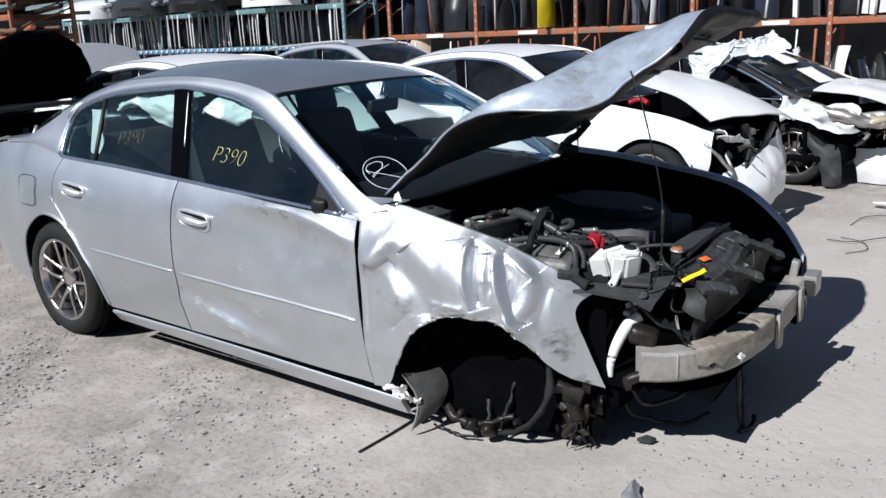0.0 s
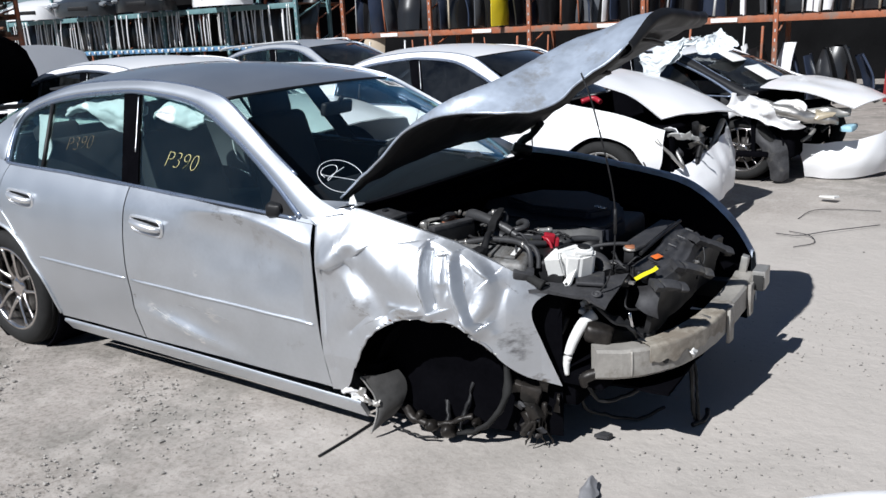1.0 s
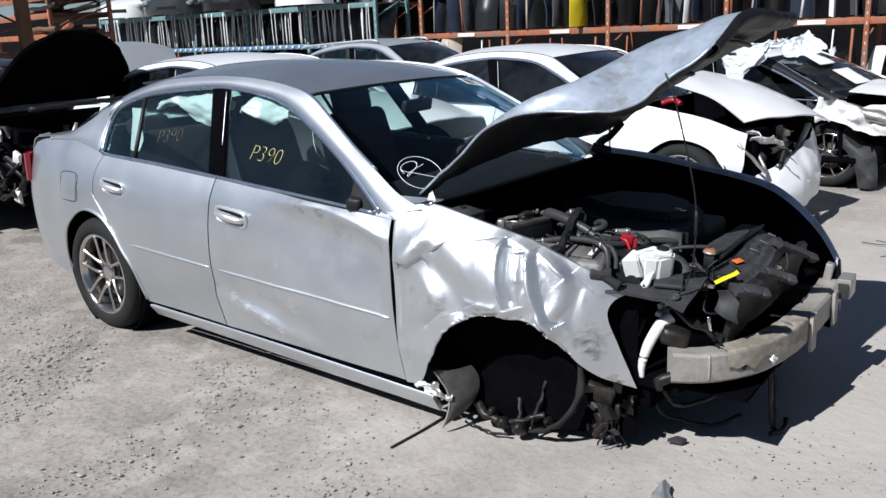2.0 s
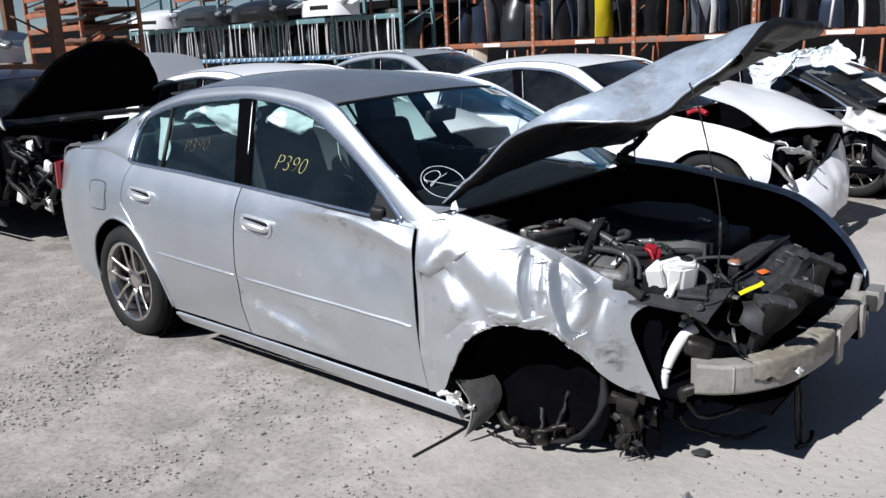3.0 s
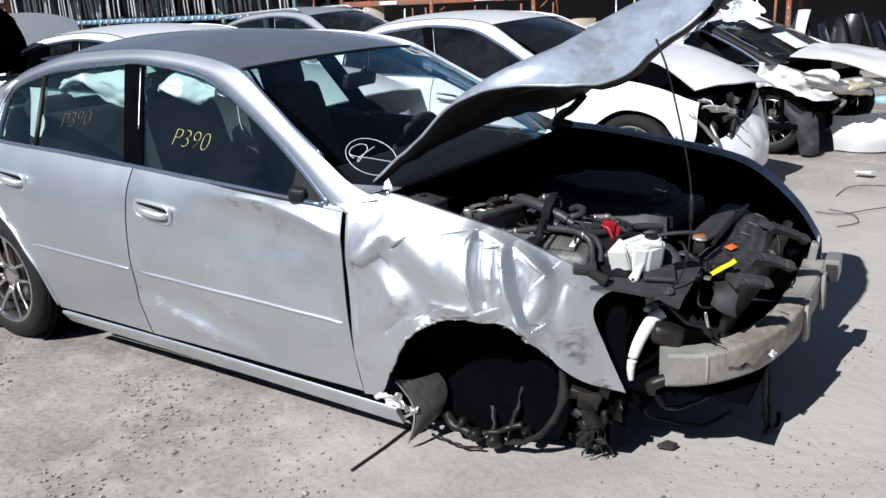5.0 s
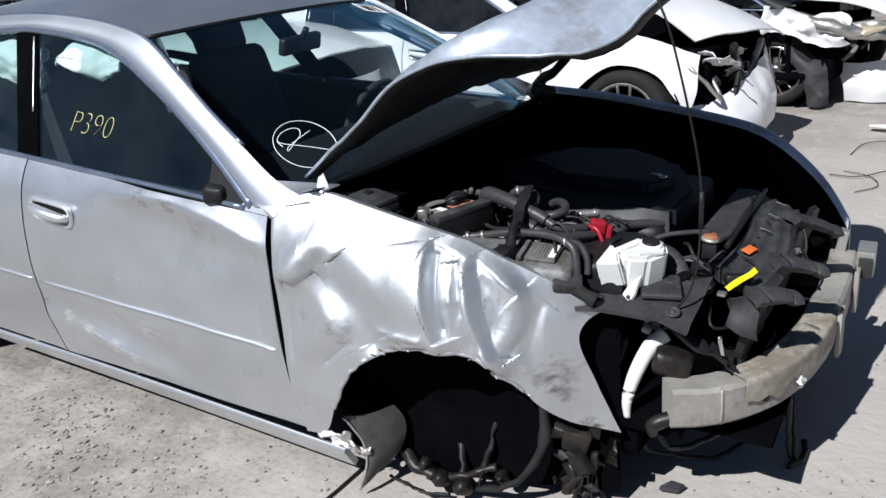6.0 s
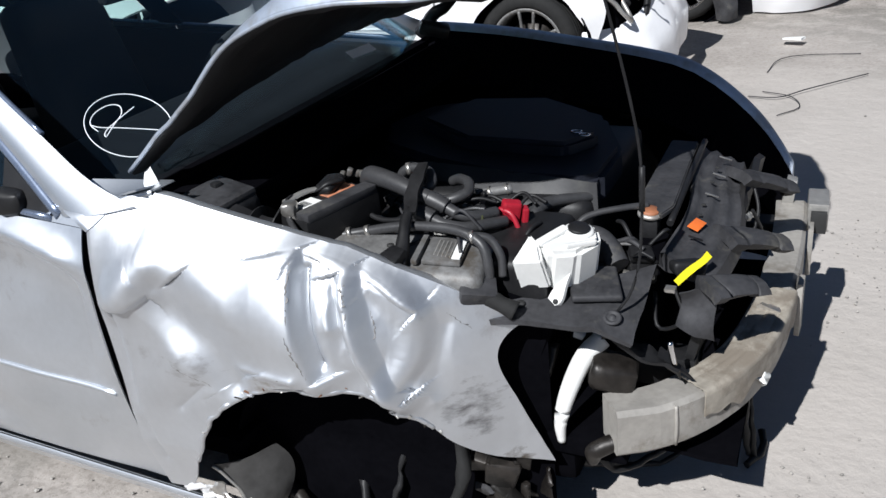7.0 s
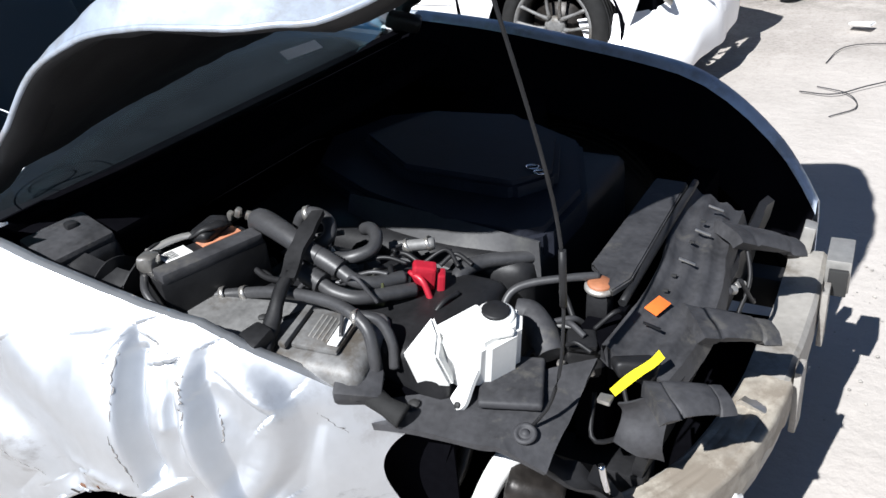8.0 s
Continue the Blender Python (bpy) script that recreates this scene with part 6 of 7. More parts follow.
sw = part("steering_wheel", tube([(1.72 + 0.07 * math.sin(a) * 0.9, 0.37 + 0.185 * math.cos(a), 0.86 + 0.165 * math.sin(a)) for a in np.linspace(0, 2 * math.pi, 29)], 0.015, 8, 48), SEAT, car, "black steering wheel")
part("hub", rough_up(box((1.75, 0.37, 0.85), (0.06, 0.16, 0.11), 0.04, (0, -22, 0), segs=4), 0.004, 12), SEAT, sw)
part("steering_column", tube([(1.77, 0.37, 0.85), (1.98, 0.37, 0.76)], 0.03, 10, 6), SEAT, sw)
part("rear_view_mirror", rough_up(box((1.70, 0.0, 1.235), (0.035, 0.24, 0.065), 0.02, (0, 12, 6), segs=4), 0.002, 20), BLACK, car, "black rear-view mirror")
part("mirror_stem", tube([(1.71, 0, 1.25), (1.74, 0, 1.29)], 0.012, 8, 4), BLACK, car)
part("headliner", sheet([[Vector((0.15 + 1.40 * u, v * 0.52, 1.365 + 0.02 * (1 - v * v) - 0.04 * u * u)) for v in np.linspace(-1, 1, 9)] for u in np.linspace(0, 1, 9)], 0.01), SEAT, car)
for s in (-1, 1):
    part("door_lining", sheet([[Vector((0.2 + 2.0 * u, s * (side_y(0.2 + 2.0 * u, 0.3 + v * 0.6) - 0.06), 0.28 + v * (0.70 - 0.10 * u))) for u in np.linspace(0, 1, 14)] for v in np.linspace(0, 1, 6)], 0.02), SEAT, car)


def airbag(x0, x1, s, drop, seed, width=0.06):
    rows = []
    for v in np.linspace(0, 1, 26):
        row = []
        for u in np.linspace(0, 1, 44):
            x = x0 + (x1 - x0) * u
            zt = 1.325 - 0.12 * abs(u - 0.5) ** 2
            d = drop * (0.65 + 0.35 * math.sin(5.1 * u + seed)) * v
            y = 0.555 + 0.05 * v + width * math.sin(math.pi * v) * 0.5 + 0.02 * noise.noise(Vector((x * 6, v * 4, seed)))
            row.append(Vector((x, s * y, zt - d + 0.012 * noise.noise(Vector((x * 9, v * 3, seed + 4))))))
        rows.append(row)
    return part("curtain_airbag", rough_up(rough_up(sheet(rows, 0.006), 0.034, 7, seed), 0.006, 26, seed), CLOTH, car, "limp white deployed curtain airbag")


airbag(0.42, 1.0, -1, 0.15, 4.0)
airbag(1.10, 1.44, -1, 0.11, 5.2)
part("curtain_airbag", rough_up(sheet([[Vector((0.20 + 0.10 * u, -0.62 - 0.05 * v, 1.24 - 0.22 * v)) for u in np.linspace(0, 1, 8)] for v in np.linspace(0, 1, 12)], 0.006), 0.02, 10), CLOTH, car, "limp white airbag behind the rear side glass")

# writing on the glass
def side_pose(x, z, push, tilt=0.0):
    """Pose on the right-hand glass: x of the text runs forwards, its front looks outwards."""
    y = -(side_y(x, z) - 0.012 + push)
    return pose(x, y, z, 90 - 27.5, 0, tilt)


words("P390", 0.112, side_pose(1.395, 1.068, 0.006) @ pose(0, 0, 0, 0, 0, -4), MARKER, "marker_writing", made["front_door-1"], "yellow marker writing on the glass", 0.15, thin=0.0042)
words("P390", 0.105, side_pose(0.63, 1.12, 0.006) @ pose(0, 0, 0, 0, 0, 6), mat("faded_marker", (0.26, 0.20, 0.11), 0.8), "marker_writing", made["rear_door-1"], "faded marker writing on the glass", 0.15, thin=0.0045)
W = made["screen_rows"]


def on_screen(u, v, lift=0.004):
    """A point of the windshield: u from header to base, v across from -1 to 1, and its outward normal."""
    a, b = u * (len(W) - 1), (v + 1) / 2 * (len(W[0]) - 1)
    i, j = min(int(a), len(W) - 2), min(int(b), len(W[0]) - 2)
    p = W[i][j].lerp(W[i + 1][j], a - i).lerp(W[i][j + 1].lerp(W[i + 1][j + 1], a - i), b - j)
    n = (W[i + 1][j] - W[i][j]).cross(W[i][j + 1] - W[i][j]).normalized()
    return p + n * lift, n


def screen_pose(u, v, lift=0.004):
    p, n = on_screen(u, v, lift)
    x = Vector((0, 1, 0))
    x = (x - n * x.dot(n)).normalized()
    y = n.cross(x)
    return Matrix((( x.x, y.x, n.x, p.x), (x.y, y.y, n.y, p.y), (x.z, y.z, n.z, p.z), (0, 0, 0, 1)))


mm = screen_pose(0.815, -0.85, 0.006)
ws = made["windshield"]
part("marker_ring", tube([mm @ Vector((0.092 * math.cos(a), 0.098 * math.sin(a), 0)) for a in np.linspace(0.3, 2 * math.pi + 0.45, 30)], 0.0012, 6, 60), CHALK, ws, "white marker circle")
letter = bmesh.new()
for line in (((-0.062, 0.030), (-0.058, 0.058), (-0.030, 0.074), (0.008, 0.072), (0.026, 0.055), (0.012, 0.034), (-0.028, 0.020), (-0.062, 0.008), (-0.050, 0.020), (-0.010, 0.026), (0.048, 0.030)), ((-0.060, 0.056), (-0.050, 0.036), (-0.020, 0.005), (0.020, -0.040), (0.052, -0.078), (0.066, -0.092))):
    tube([mm @ Vector((x, y, 0.001)) for x, y in line], 0.0013, 6, 60, letter)
part("marker_letter", letter, CHALK, ws, "white handwritten marker letter R")
mm = screen_pose(0.10, 0.80, 0.006)
st = part("screen_sticker", box((0, 0, 0), (0.17, 0.085, 0.001), 0), PAPER, ws, "white auction sticker", mm)
for k, (w, h, y) in enumerate(((0.06, 0.05, -0.005), (0.02, 0.05, -0.005), (0.13, 0.006, 0.03))):
    part("sticker_bar", box((-0.03 + 0.06 * k if k < 2 else 0, y, 0.0012), (w, h, 0.0006), 0), INK if k < 2 else GREYPAINT, ws, m=mm)
mm = screen_pose(0.905, 0.27, 0.006)
part("screen_label", box((0, 0, 0), (0.15, 0.03, 0.001), 0), PAPER, ws, "narrow white label on the glass", mm)

# torn-off mirror mount, black quarter cover
part("mirror_cover", sheet(skin(coons([(1.99, 0.905), (2.165, 0.89)], [(1.985, 1.00), (2.155, 0.895)], [(1.99, 0.905), (1.985, 1.00)], [(2.165, 0.89), (2.155, 0.895)], 8, 6), -1, 0.002), 0.012), BLACK, made["front_door-1"], "black triangular mirror mount")
part("mirror_stub", rough_up(box((2.03, -0.82, 0.915), (0.07, 0.05, 0.06), 0.02, (0, 0, 10), segs=3), 0.01, 25), BLACK, made["front_door-1"], "stub of the broken door mirror")


def scratch(x0, z0, x1, z1, w, bend, seed, door):
    """A thin bright scratch on the right-hand doors."""
    rows = []
    for v in (0, 0.5, 1):
        row = []
        for u in np.linspace(0, 1, 30):
            x = x0 + (x1 - x0) * u
            z = z0 + (z1 - z0) * u + bend * math.sin(math.pi * u) + (v - 0.5) * w * (0.3 + abs(noise.noise(Vector((u * 7, seed, 0)))) * 2) + 0.004 * noise.noise(Vector((u * 12, seed, 5)))
            row.append(Vector((x, -(side_y(x, z) + door_wave(x, z) + 0.002), z)))
        rows.append(row)
    return part("scratch", sheet(rows, 0.0006), SCRATCHED, door, "bright scraped paint")


SCRATCHED = mat("scraped_paint", (0.34, 0.34, 0.34), 0.6, 0.3, 0.3, 60, 0.1, 200)
fd1 = made["front_door-1"]
scratch(1.20, 0.40, 1.62, 0.285, 0.005, -0.02, 1, fd1)
scratch(1.38, 0.425, 1.74, 0.405, 0.003, 0.012, 2, fd1)


# ---- other wrecks in the yard ----
def plain_fender(c, paint, s, crumple=0.0):
    g = coons([(2.268, 0.19), (2.40, 0.21), (2.455, 0.40), (2.57, 0.57), (2.75, 0.665), (2.92, 0.665), (3.09, 0.57), (3.19, 0.42), (3.24, 0.30)], [(2.262, 0.875), (2.37, 0.93), (2.7, 0.89), (3.0, 0.82), (3.3, 0.70)],
              [(2.268, 0.19), (2.27, 0.5), (2.262, 0.875)], [(3.24, 0.30), (3.31, 0.5), (3.3, 0.70)], 36, 20)
    rows = []
    for row in g:
        out = []
        for x, z in row:
            zt = interp(x, [(2.26, 0.88), (2.37, 0.93), (2.7, 0.89), (3.0, 0.82), (3.3, 0.70)])
            out.append(Vector((x, s * (side_y(x, z) - 0.10 * max(0.0, 1 - (zt - z) / 0.2) ** 2), z)))
        rows.append(out)
    bm = sheet(rows, 0.004)
    if crumple:
        rough_up(bm, crumple, 6, 3.0)
    f = part("front_fender", bm, paint, c)
    # wheel house near-black, shade put into the colour
    part("wheel_house", lathe([(0.385, 0.0), (0.385, 0.27), (0.01, 0.27), (0.01, 0.28), (0.395, 0.28), (0.395, 0.0)], pose(2.83, s * 0.80, 0.30, 90 * s, 0, 0), 30, shut=True), DARK, c)
    return f


def bumper(c, paint, x=3.52, w=0.84, z0=0.22, z1=0.60, name="front_bumper", label="", turn=None, start=-1.0, crumple=0.0):
    rows = []
    for v in np.linspace(0, 1, 8):
        row = []
        for u in np.linspace(start, 1, 31):
            row.append(Vector((x - 0.42 * abs(u) ** 3.2 - 0.05 * (v - 0.45) ** 2, u * w, z0 + (z1 - z0) * v)))
        rows.append(row)
    b = part(name, rough_up(sheet(rows, 0.006), crumple, 5, 2.0), paint, c, label)
    if turn:
        b.matrix_basis = turn
    return b


def bonnet(c, paint, pts, name="hood", label="", wave=0.012):
    """A hood from four corners: rear right, rear left, front right, front left; bowed across."""
    a, b, d, e = (Vector(p) for p in pts)
    rows = []
    for u in np.linspace(0, 1, 16):
        row = []
        for v in np.linspace(0, 1, 17):
            p = a.lerp(b, v).lerp(d.lerp(e, v), u)
            bow = 1 - (2 * v - 1) ** 2
            row.append(p + Vector((0.10 * bow * u, 0, 0.05 * bow + 0.05 * math.sin(math.pi * u) + wave * noise.noise(p * 4))))
        rows.append(row)
    h = part(name, sheet(rows, 0.012), paint, c, label)
    return h


def innards(c, seed, x0=2.45, x1=3.35, zt=0.72):
    """Engine bay as a block with its shade painted near-black, and some bent metal."""
    part("bay_shade_block", rough_up(box((0.5 * (x0 + x1), 0, 0.45), (x1 - x0, 1.25, 0.5), 0.06, segs=3), 0.04, 5, seed), DARK, c)
    r = random.Random(seed)
    for k in range(9):
        y = r.uniform(-0.6, 0.6)
        part("bent_metal", rough_up(tube([(x1 - 0.1 + r.uniform(-0.1, 0.1), y, r.uniform(0.3, zt)), (x1 + r.uniform(0, 0.1), y + r.uniform(-0.12, 0.12), r.uniform(0.3, zt)), (x1 + r.uniform(-0.1, 0.1), y + r.uniform(-0.3, 0.3), r.uniform(0.3, zt))], r.uniform(0.012, 0.03), 6, 10), 0.01, 20, k), (STEEL, BLACK, DUSTY)[k % 3], c)


def small_wreck(name, label, paint, m, wheels=(1, 1, 1, 1), rim=None, pane=GLASS):
    c = thing(name, label, "car", m=m)
    shell(c, paint, pane, wheels, rim_mat=rim)
    part("dashboard", box((2.0, 0, 0.78), (0.4, 1.34, 0.2), 0.06, segs=3), SEAT, c)
    seat(c, 1.28, -0.37)
    seat(c, 1.28, 0.37)
    return c


LIFT = Matrix.Rotation(radians(-2.2), 4, "Y")

# white car beside the silver sedan
ca = small_wreck("white_sedan", "white sedan with a sprung hood and torn-off front corner", WHITE, pose(-0.65, 3.45, 0.0, 0, 0, 0) @ LIFT @ Matrix.Diagonal((0.93, 1, 0.95, 1)), rim=CASTING, pane=DARKGLASS)
plain_fender(ca, WHITE, -1, 0.012)
innards(ca, 11)
# near-black slab added as the bay's shade, closing the view through it
part("inner_apron", rough_up(slab([(2.30, 0.25), (3.36, 0.25), (3.42, 0.62), (3.0, 0.84), (2.60, 1.03), (2.30, 1.03)], pose(0, 0.60, 0, 90, 0, 0), 0.05), 0.01, 8), DARK, ca)
bonnet(ca, WHITE, ((2.66, -0.62, 1.08), (2.55, 0.66, 1.06), (3.24, -0.56, 0.77), (3.58, 0.46, 0.66)), label="creased white hood standing off its hinges")
into = ca.matrix_basis.inverted()
path = crv([(2.20, 2.59, 0.30), (2.42, 2.62, 0.30), (2.57, 2.76, 0.30), (2.66, 3.0, 0.33), (2.70, 3.32, 0.37), (2.68, 3.66, 0.41), (2.60, 3.95, 0.44)], 40)
rows = [[into @ Vector((p[0] - 0.05 * abs(v - 0.4) - 0.10 * v * v, p[1] + 0.12 * v * v, p[2] - 0.15 + (0.30 + 0.12 * k / 39) * v)) for v in np.linspace(0, 1, 8)] for k, p in enumerate(path)]
part("front_bumper", rough_up(sheet(rows, 0.006), 0.022, 7, 2.0), WHITE, ca, "broken white bumper corner hanging low")
part("bumper_bracket", rough_up(box(into @ Vector((2.50, 3.08, 0.36)), (0.20, 0.06, 0.03), 0.008, (8, -6, 20)), 0.02, 16), STEEL, ca)
for c, wd, ht, rz_, m_ in (((3.42, -0.56, 0.62), 0.22, 0.09, 14, WHITEPL), ((3.34, -0.60, 0.66), 0.12, 0.10, -20, WHITE), ((3.44, -0.30, 0.52), 0.16, 0.08, 30, ALLOY), ((3.40, -0.10, 0.62), 0.10, 0.12, 60, STEEL), ((3.43, 0.2, 0.50), 0.14, 0.07, 80, WHITEPL)):
    shard = sheet([[pose(*c, 50, 6, rz_) @ Vector((wd * (u - 0.5), 0.02 * math.sin(3 * u), ht * (v - 0.5) * (1 - 0.4 * u))) for u in np.linspace(0, 1, 12)] for v in np.linspace(0, 1, 8)], 0.004)
    part("broken_headlight", rough_up(rough_up(shard, 0.035, 14, c[0]), 0.012, 40, c[1]), m_, ca, "shattered headlight housing", crisp=True)
part("red_hose", tube([(2.58, -0.60, 0.93), (2.66, -0.55, 0.95), (2.74, -0.58, 0.92)], 0.022, 8, 12), RED, ca)

# white car at the far side, draped with a torn cover
cc = thing("white_sedan", "white wrecked sedan with torn fabric cover and hanging front bumper", "car", m=pose(0.28, 6.0, -0.06, 0, 0, -6) @ LIFT @ Matrix.Diagonal((1, 1, 0.89, 1)))
cc_made = shell(cc, WHITE, DARKGLASS, (1, 1, 0, 0), rail_paint=BLACKPAINT)
cc_made["sill-1"].matrix_basis = Matrix.Translation((0.4, 0, 0)) @ Matrix.Diagonal((0.72, 1, 1, 1)) @ Matrix.Translation((-0.4, 0, 0))
cc_made["front_door-1"].matrix_basis = Matrix.Translation((1.09, 0, 0)) @ Matrix.Diagonal((0.74, 1, 1, 1)) @ Matrix.Translation((-1.09, 0, 0))
# near-black sheet added as shade in the gap behind the door
part("door_end_shade", rough_up(sheet([[Vector((1.80 + 0.20 * u, -0.80 + 0.02 * u, 0.15 + 0.75 * v)) for u in np.linspace(0, 1, 6)] for v in np.linspace(0, 1, 8)], 0.02), 0.02, 8), DARK, cc)
part("dashboard", box((2.0, 0, 0.78), (0.4, 1.34, 0.2), 0.06, segs=3), SEAT, cc)
seat(cc, 1.28, -0.37)
wheel(cc, 2.17, -0.60, 0.31, -1)
wheel(cc, 2.40, 0.74, 0.33, 1)
part("front_fender", rough_up(sheet([[Vector((2.10 + 0.64 * u, -0.86 + 0.14 * u + 0.05 * math.sin(9 * u), 0.93 - 0.12 * u - (0.26 - 0.06 * math.sin(6 * u)) * v)) for u in np.linspace(0, 1, 26)] for v in np.linspace(0, 1, 12)], 0.005), 0.06, 9, 4.0), WHITE, cc, "crushed white fender")
part("bare_rail", rough_up(tube([(2.3, -0.76, 0.80), (2.55, -0.74, 0.74), (2.8, -0.66, 0.64), (3.0, -0.54, 0.60)], [0.06, 0.07, 0.06, 0.04], 8, 24), 0.04, 8), ALLOY, cc, "bent bare metal rail")
part("bare_rail", rough_up(tube([(2.6, -0.70, 0.70), (2.8, -0.55, 0.68), (3.05, -0.40, 0.66)], [0.04, 0.05, 0.04], 8, 24), 0.04, 8), STEEL, cc)
# this wheel house too holds its shade in near-black
part("wheel_house", lathe([(0.385, 0.0), (0.385, 0.27), (0.01, 0.27), (0.01, 0.28), (0.395, 0.28), (0.395, 0.0)], pose(2.17, -0.66, 0.31, -90, 0, 0), 30, shut=True), DARK, cc)
unplace = cc.matrix_basis.inverted()
rows = []
for u in np.linspace(0, 1, 22):
    a = Vector(crv([(2.35, 5.10, 0.59), (2.46, 5.07, 0.43), (2.58, 5.05, 0.27), (2.66, 5.04, 0.03)], 23)[int(u * 22)])
    b = Vector(crv([(2.46, 5.16, 0.63), (2.66, 5.13, 0.44), (2.78, 5.10, 0.29), (2.81, 5.10, 0.03)], 23)[int(u * 22)])
    rows.append([unplace @ (a.lerp(b, v) + Vector((0, -0.05 * math.sin(math.pi * v), 0.0))) for v in np.linspace(0, 1, 8)])
part("wheel_liner", rough_up(sheet(rows, 0.008), 0.03, 7), DUSTY, cc, "scuffed black wheel liner hanging to the ground")
innards(cc, 23, 2.2, 2.62, 0.66)
bonnet(cc, WHITE, ((2.34, -0.66, 0.97), (2.33, 0.70, 0.95), (3.12, -0.50, 0.70), (3.16, 0.62, 0.70)), wave=0.02)
part("broken_headlight", rough_up(box((2.90, -0.60, 0.66), (0.16, 0.12, 0.07), 0.02, (0, 10, 20)), 0.05, 12), mat("amber_lens", (0.34, 0.29, 0.21), 0.3), cc)
part("blue_bottle", rough_up(box((3.05, -0.38, 0.50), (0.12, 0.2, 0.07), 0.03), 0.01, 14), mat("pale_blue_plastic", (0.30, 0.50, 0.60), 0.4), cc)
out_of = cc.matrix_basis.inverted()
path = crv([(2.84, 5.42, 0.17), (3.05, 5.36, 0.18), (3.30, 5.42, 0.20), (3.48, 5.62, 0.23), (3.58, 5.95, 0.27), (3.58, 6.35, 0.30)], 34)
rows = [[out_of @ Vector((p[0] + 0.10 * (0.5 - v) * max(0.0, 1 - k / 10) + 0.02 * math.sin(3 * v), p[1] - 0.05 * math.sin(math.pi * v), p[2] + (0.31 + 0.004 * k) * (v - 0.5))) for v in np.linspace(0, 1, 9)] for k, p in enumerate(path)]
part("front_bumper", rough_up(sheet(rows, 0.006), 0.012, 6, 2.0), WHITE, cc, "white front bumper hanging to the ground")
for v, w, z in ((-0.44, 0.42, 0.99), (-0.50, 0.36, 1.20)):
    part("windscreen_paper", sheet([[Vector((2.41 - (z + 0.15 * b - 0.93) * 1.45 + 0.10 * a * (1 - a), v + w * a, z + 0.035 + 0.15 * b)) for a in np.linspace(0, 1, 5)] for b in np.linspace(0, 1, 5)], 0.002), PAPER, cc, "white paper on the windshield")


def drape(c, corners, seed, mat_, label, nu=30, nv=30, sag=0.12):
    a, b, d, e = (Vector(p) for p in corners)
    rows = []
    for u in np.linspace(0, 1, nu):
        row = []
        for v in np.linspace(0, 1, nv):
            p = a.lerp(b, v).lerp(d.lerp(e, v), u)
            p += noise.noise_vector(p * 3.2 + Vector((seed, 0, 0))) * 0.05 + noise.noise_vector(p * 9 + Vector((seed, 3, 0))) * 0.045 + noise.noise_vector(p * 24 + Vector((seed, 1, 0))) * 0.018
            p.z -= sag * math.sin(math.pi * v) * 0.3
            row.append(p)
        rows.append(row)
    return part("torn_cover", sheet(rows, 0.004), mat_, c, label)


back = cc.matrix_basis.inverted()
for corners, seed, lab in ((((1.34, 5.02, 1.22), (1.86, 5.10, 1.38), (1.42, 4.96, 1.0), (1.56, 4.96, 0.97)), 2.0, "crumpled white fabric hanging down the side"), (((1.74, 5.36, 1.37), (1.95, 5.80, 1.42), (1.90, 5.36, 1.21), (2.14, 5.60, 1.24)), 6.0, "crumpled pale fabric over the windshield edge"), (((1.50, 5.06, 1.38), (1.90, 5.16, 1.38), (1.48, 5.0, 1.12), (1.72, 5.02, 1.14)), 9.0, "crumpled white fabric hanging down the side")):
    drape(cc, [tuple(back @ Vector(c)) for c in corners], seed, CLOTH, lab, 44, 44)

# dark blue car behind, hood up
cn = small_wreck("dark_blue_sedan", "dark blue wrecked sedan with its hood raised, nose stripped", NAVY, pose(-5.62, 0.62, 0, 0, 0, 0) @ LIFT, (1, 1, 0, 1), rim=BLACK)
# block and some scraps near-black: shade of the stripped nose painted in
part("inner_apron", rough_up(box((2.75, -0.55, 0.58), (0.9, 0.25, 0.5), 0.06, segs=3), 0.06, 6), DARK, cn)
r_ = random.Random(8)
for k in range(26):
    part("bent_metal", rough_up(tube([(r_.uniform(2.5, 3.3), r_.uniform(-0.80, -0.64), r_.uniform(0.25, 0.85)) for _ in range(2)] + [(r_.uniform(2.8, 3.35), r_.uniform(-0.8, -0.6), r_.uniform(0.2, 0.8))], r_.uniform(0.010, 0.03), 6, 10, flat=r_.uniform(0.4, 1.0)), 0.03, 14, k), (BLACK, DARK, SCRAP)[k % 3], cn)
for x0, z0 in ((3.30, 0.62), (3.05, 0.78), (2.72, 0.35), (3.2, 0.30)):
    part("broken_lamp", rough_up(box((x0, -0.74, z0), (0.07, 0.04, 0.11), 0.02, (10, 25, 10), segs=3), 0.03, 16, x0), WHITEPL, cn)
plain_fender(cn, NAVY, 1)
innards(cn, 31, zt=0.85)
rows = []
for u in np.linspace(0, 1, 20):
    row = []
    for v in np.linspace(-1, 1, 25):
        side = 0.73 - 0.28 * u ** 0.7 if v < 0 else 0.73 - 0.34 * u ** 3
        row.append(Vector((2.50 + 0.50 * u - 0.06 * v * v, v * side + 0.06, 1.0 + 0.58 * u - 0.13 * u * (abs(v) ** 2.5) - 0.05 * u * max(0, -v - 0.2))))
    rows.append(row)
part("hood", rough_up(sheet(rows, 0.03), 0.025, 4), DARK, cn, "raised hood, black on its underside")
part("cross_member", rough_up(tube([(3.35, -0.6, 0.98), (3.42, 0, 1.0), (3.35, 0.6, 0.98)], 0.035, 8, 20, flat=0.6), 0.01, 8), BLACK, cn)
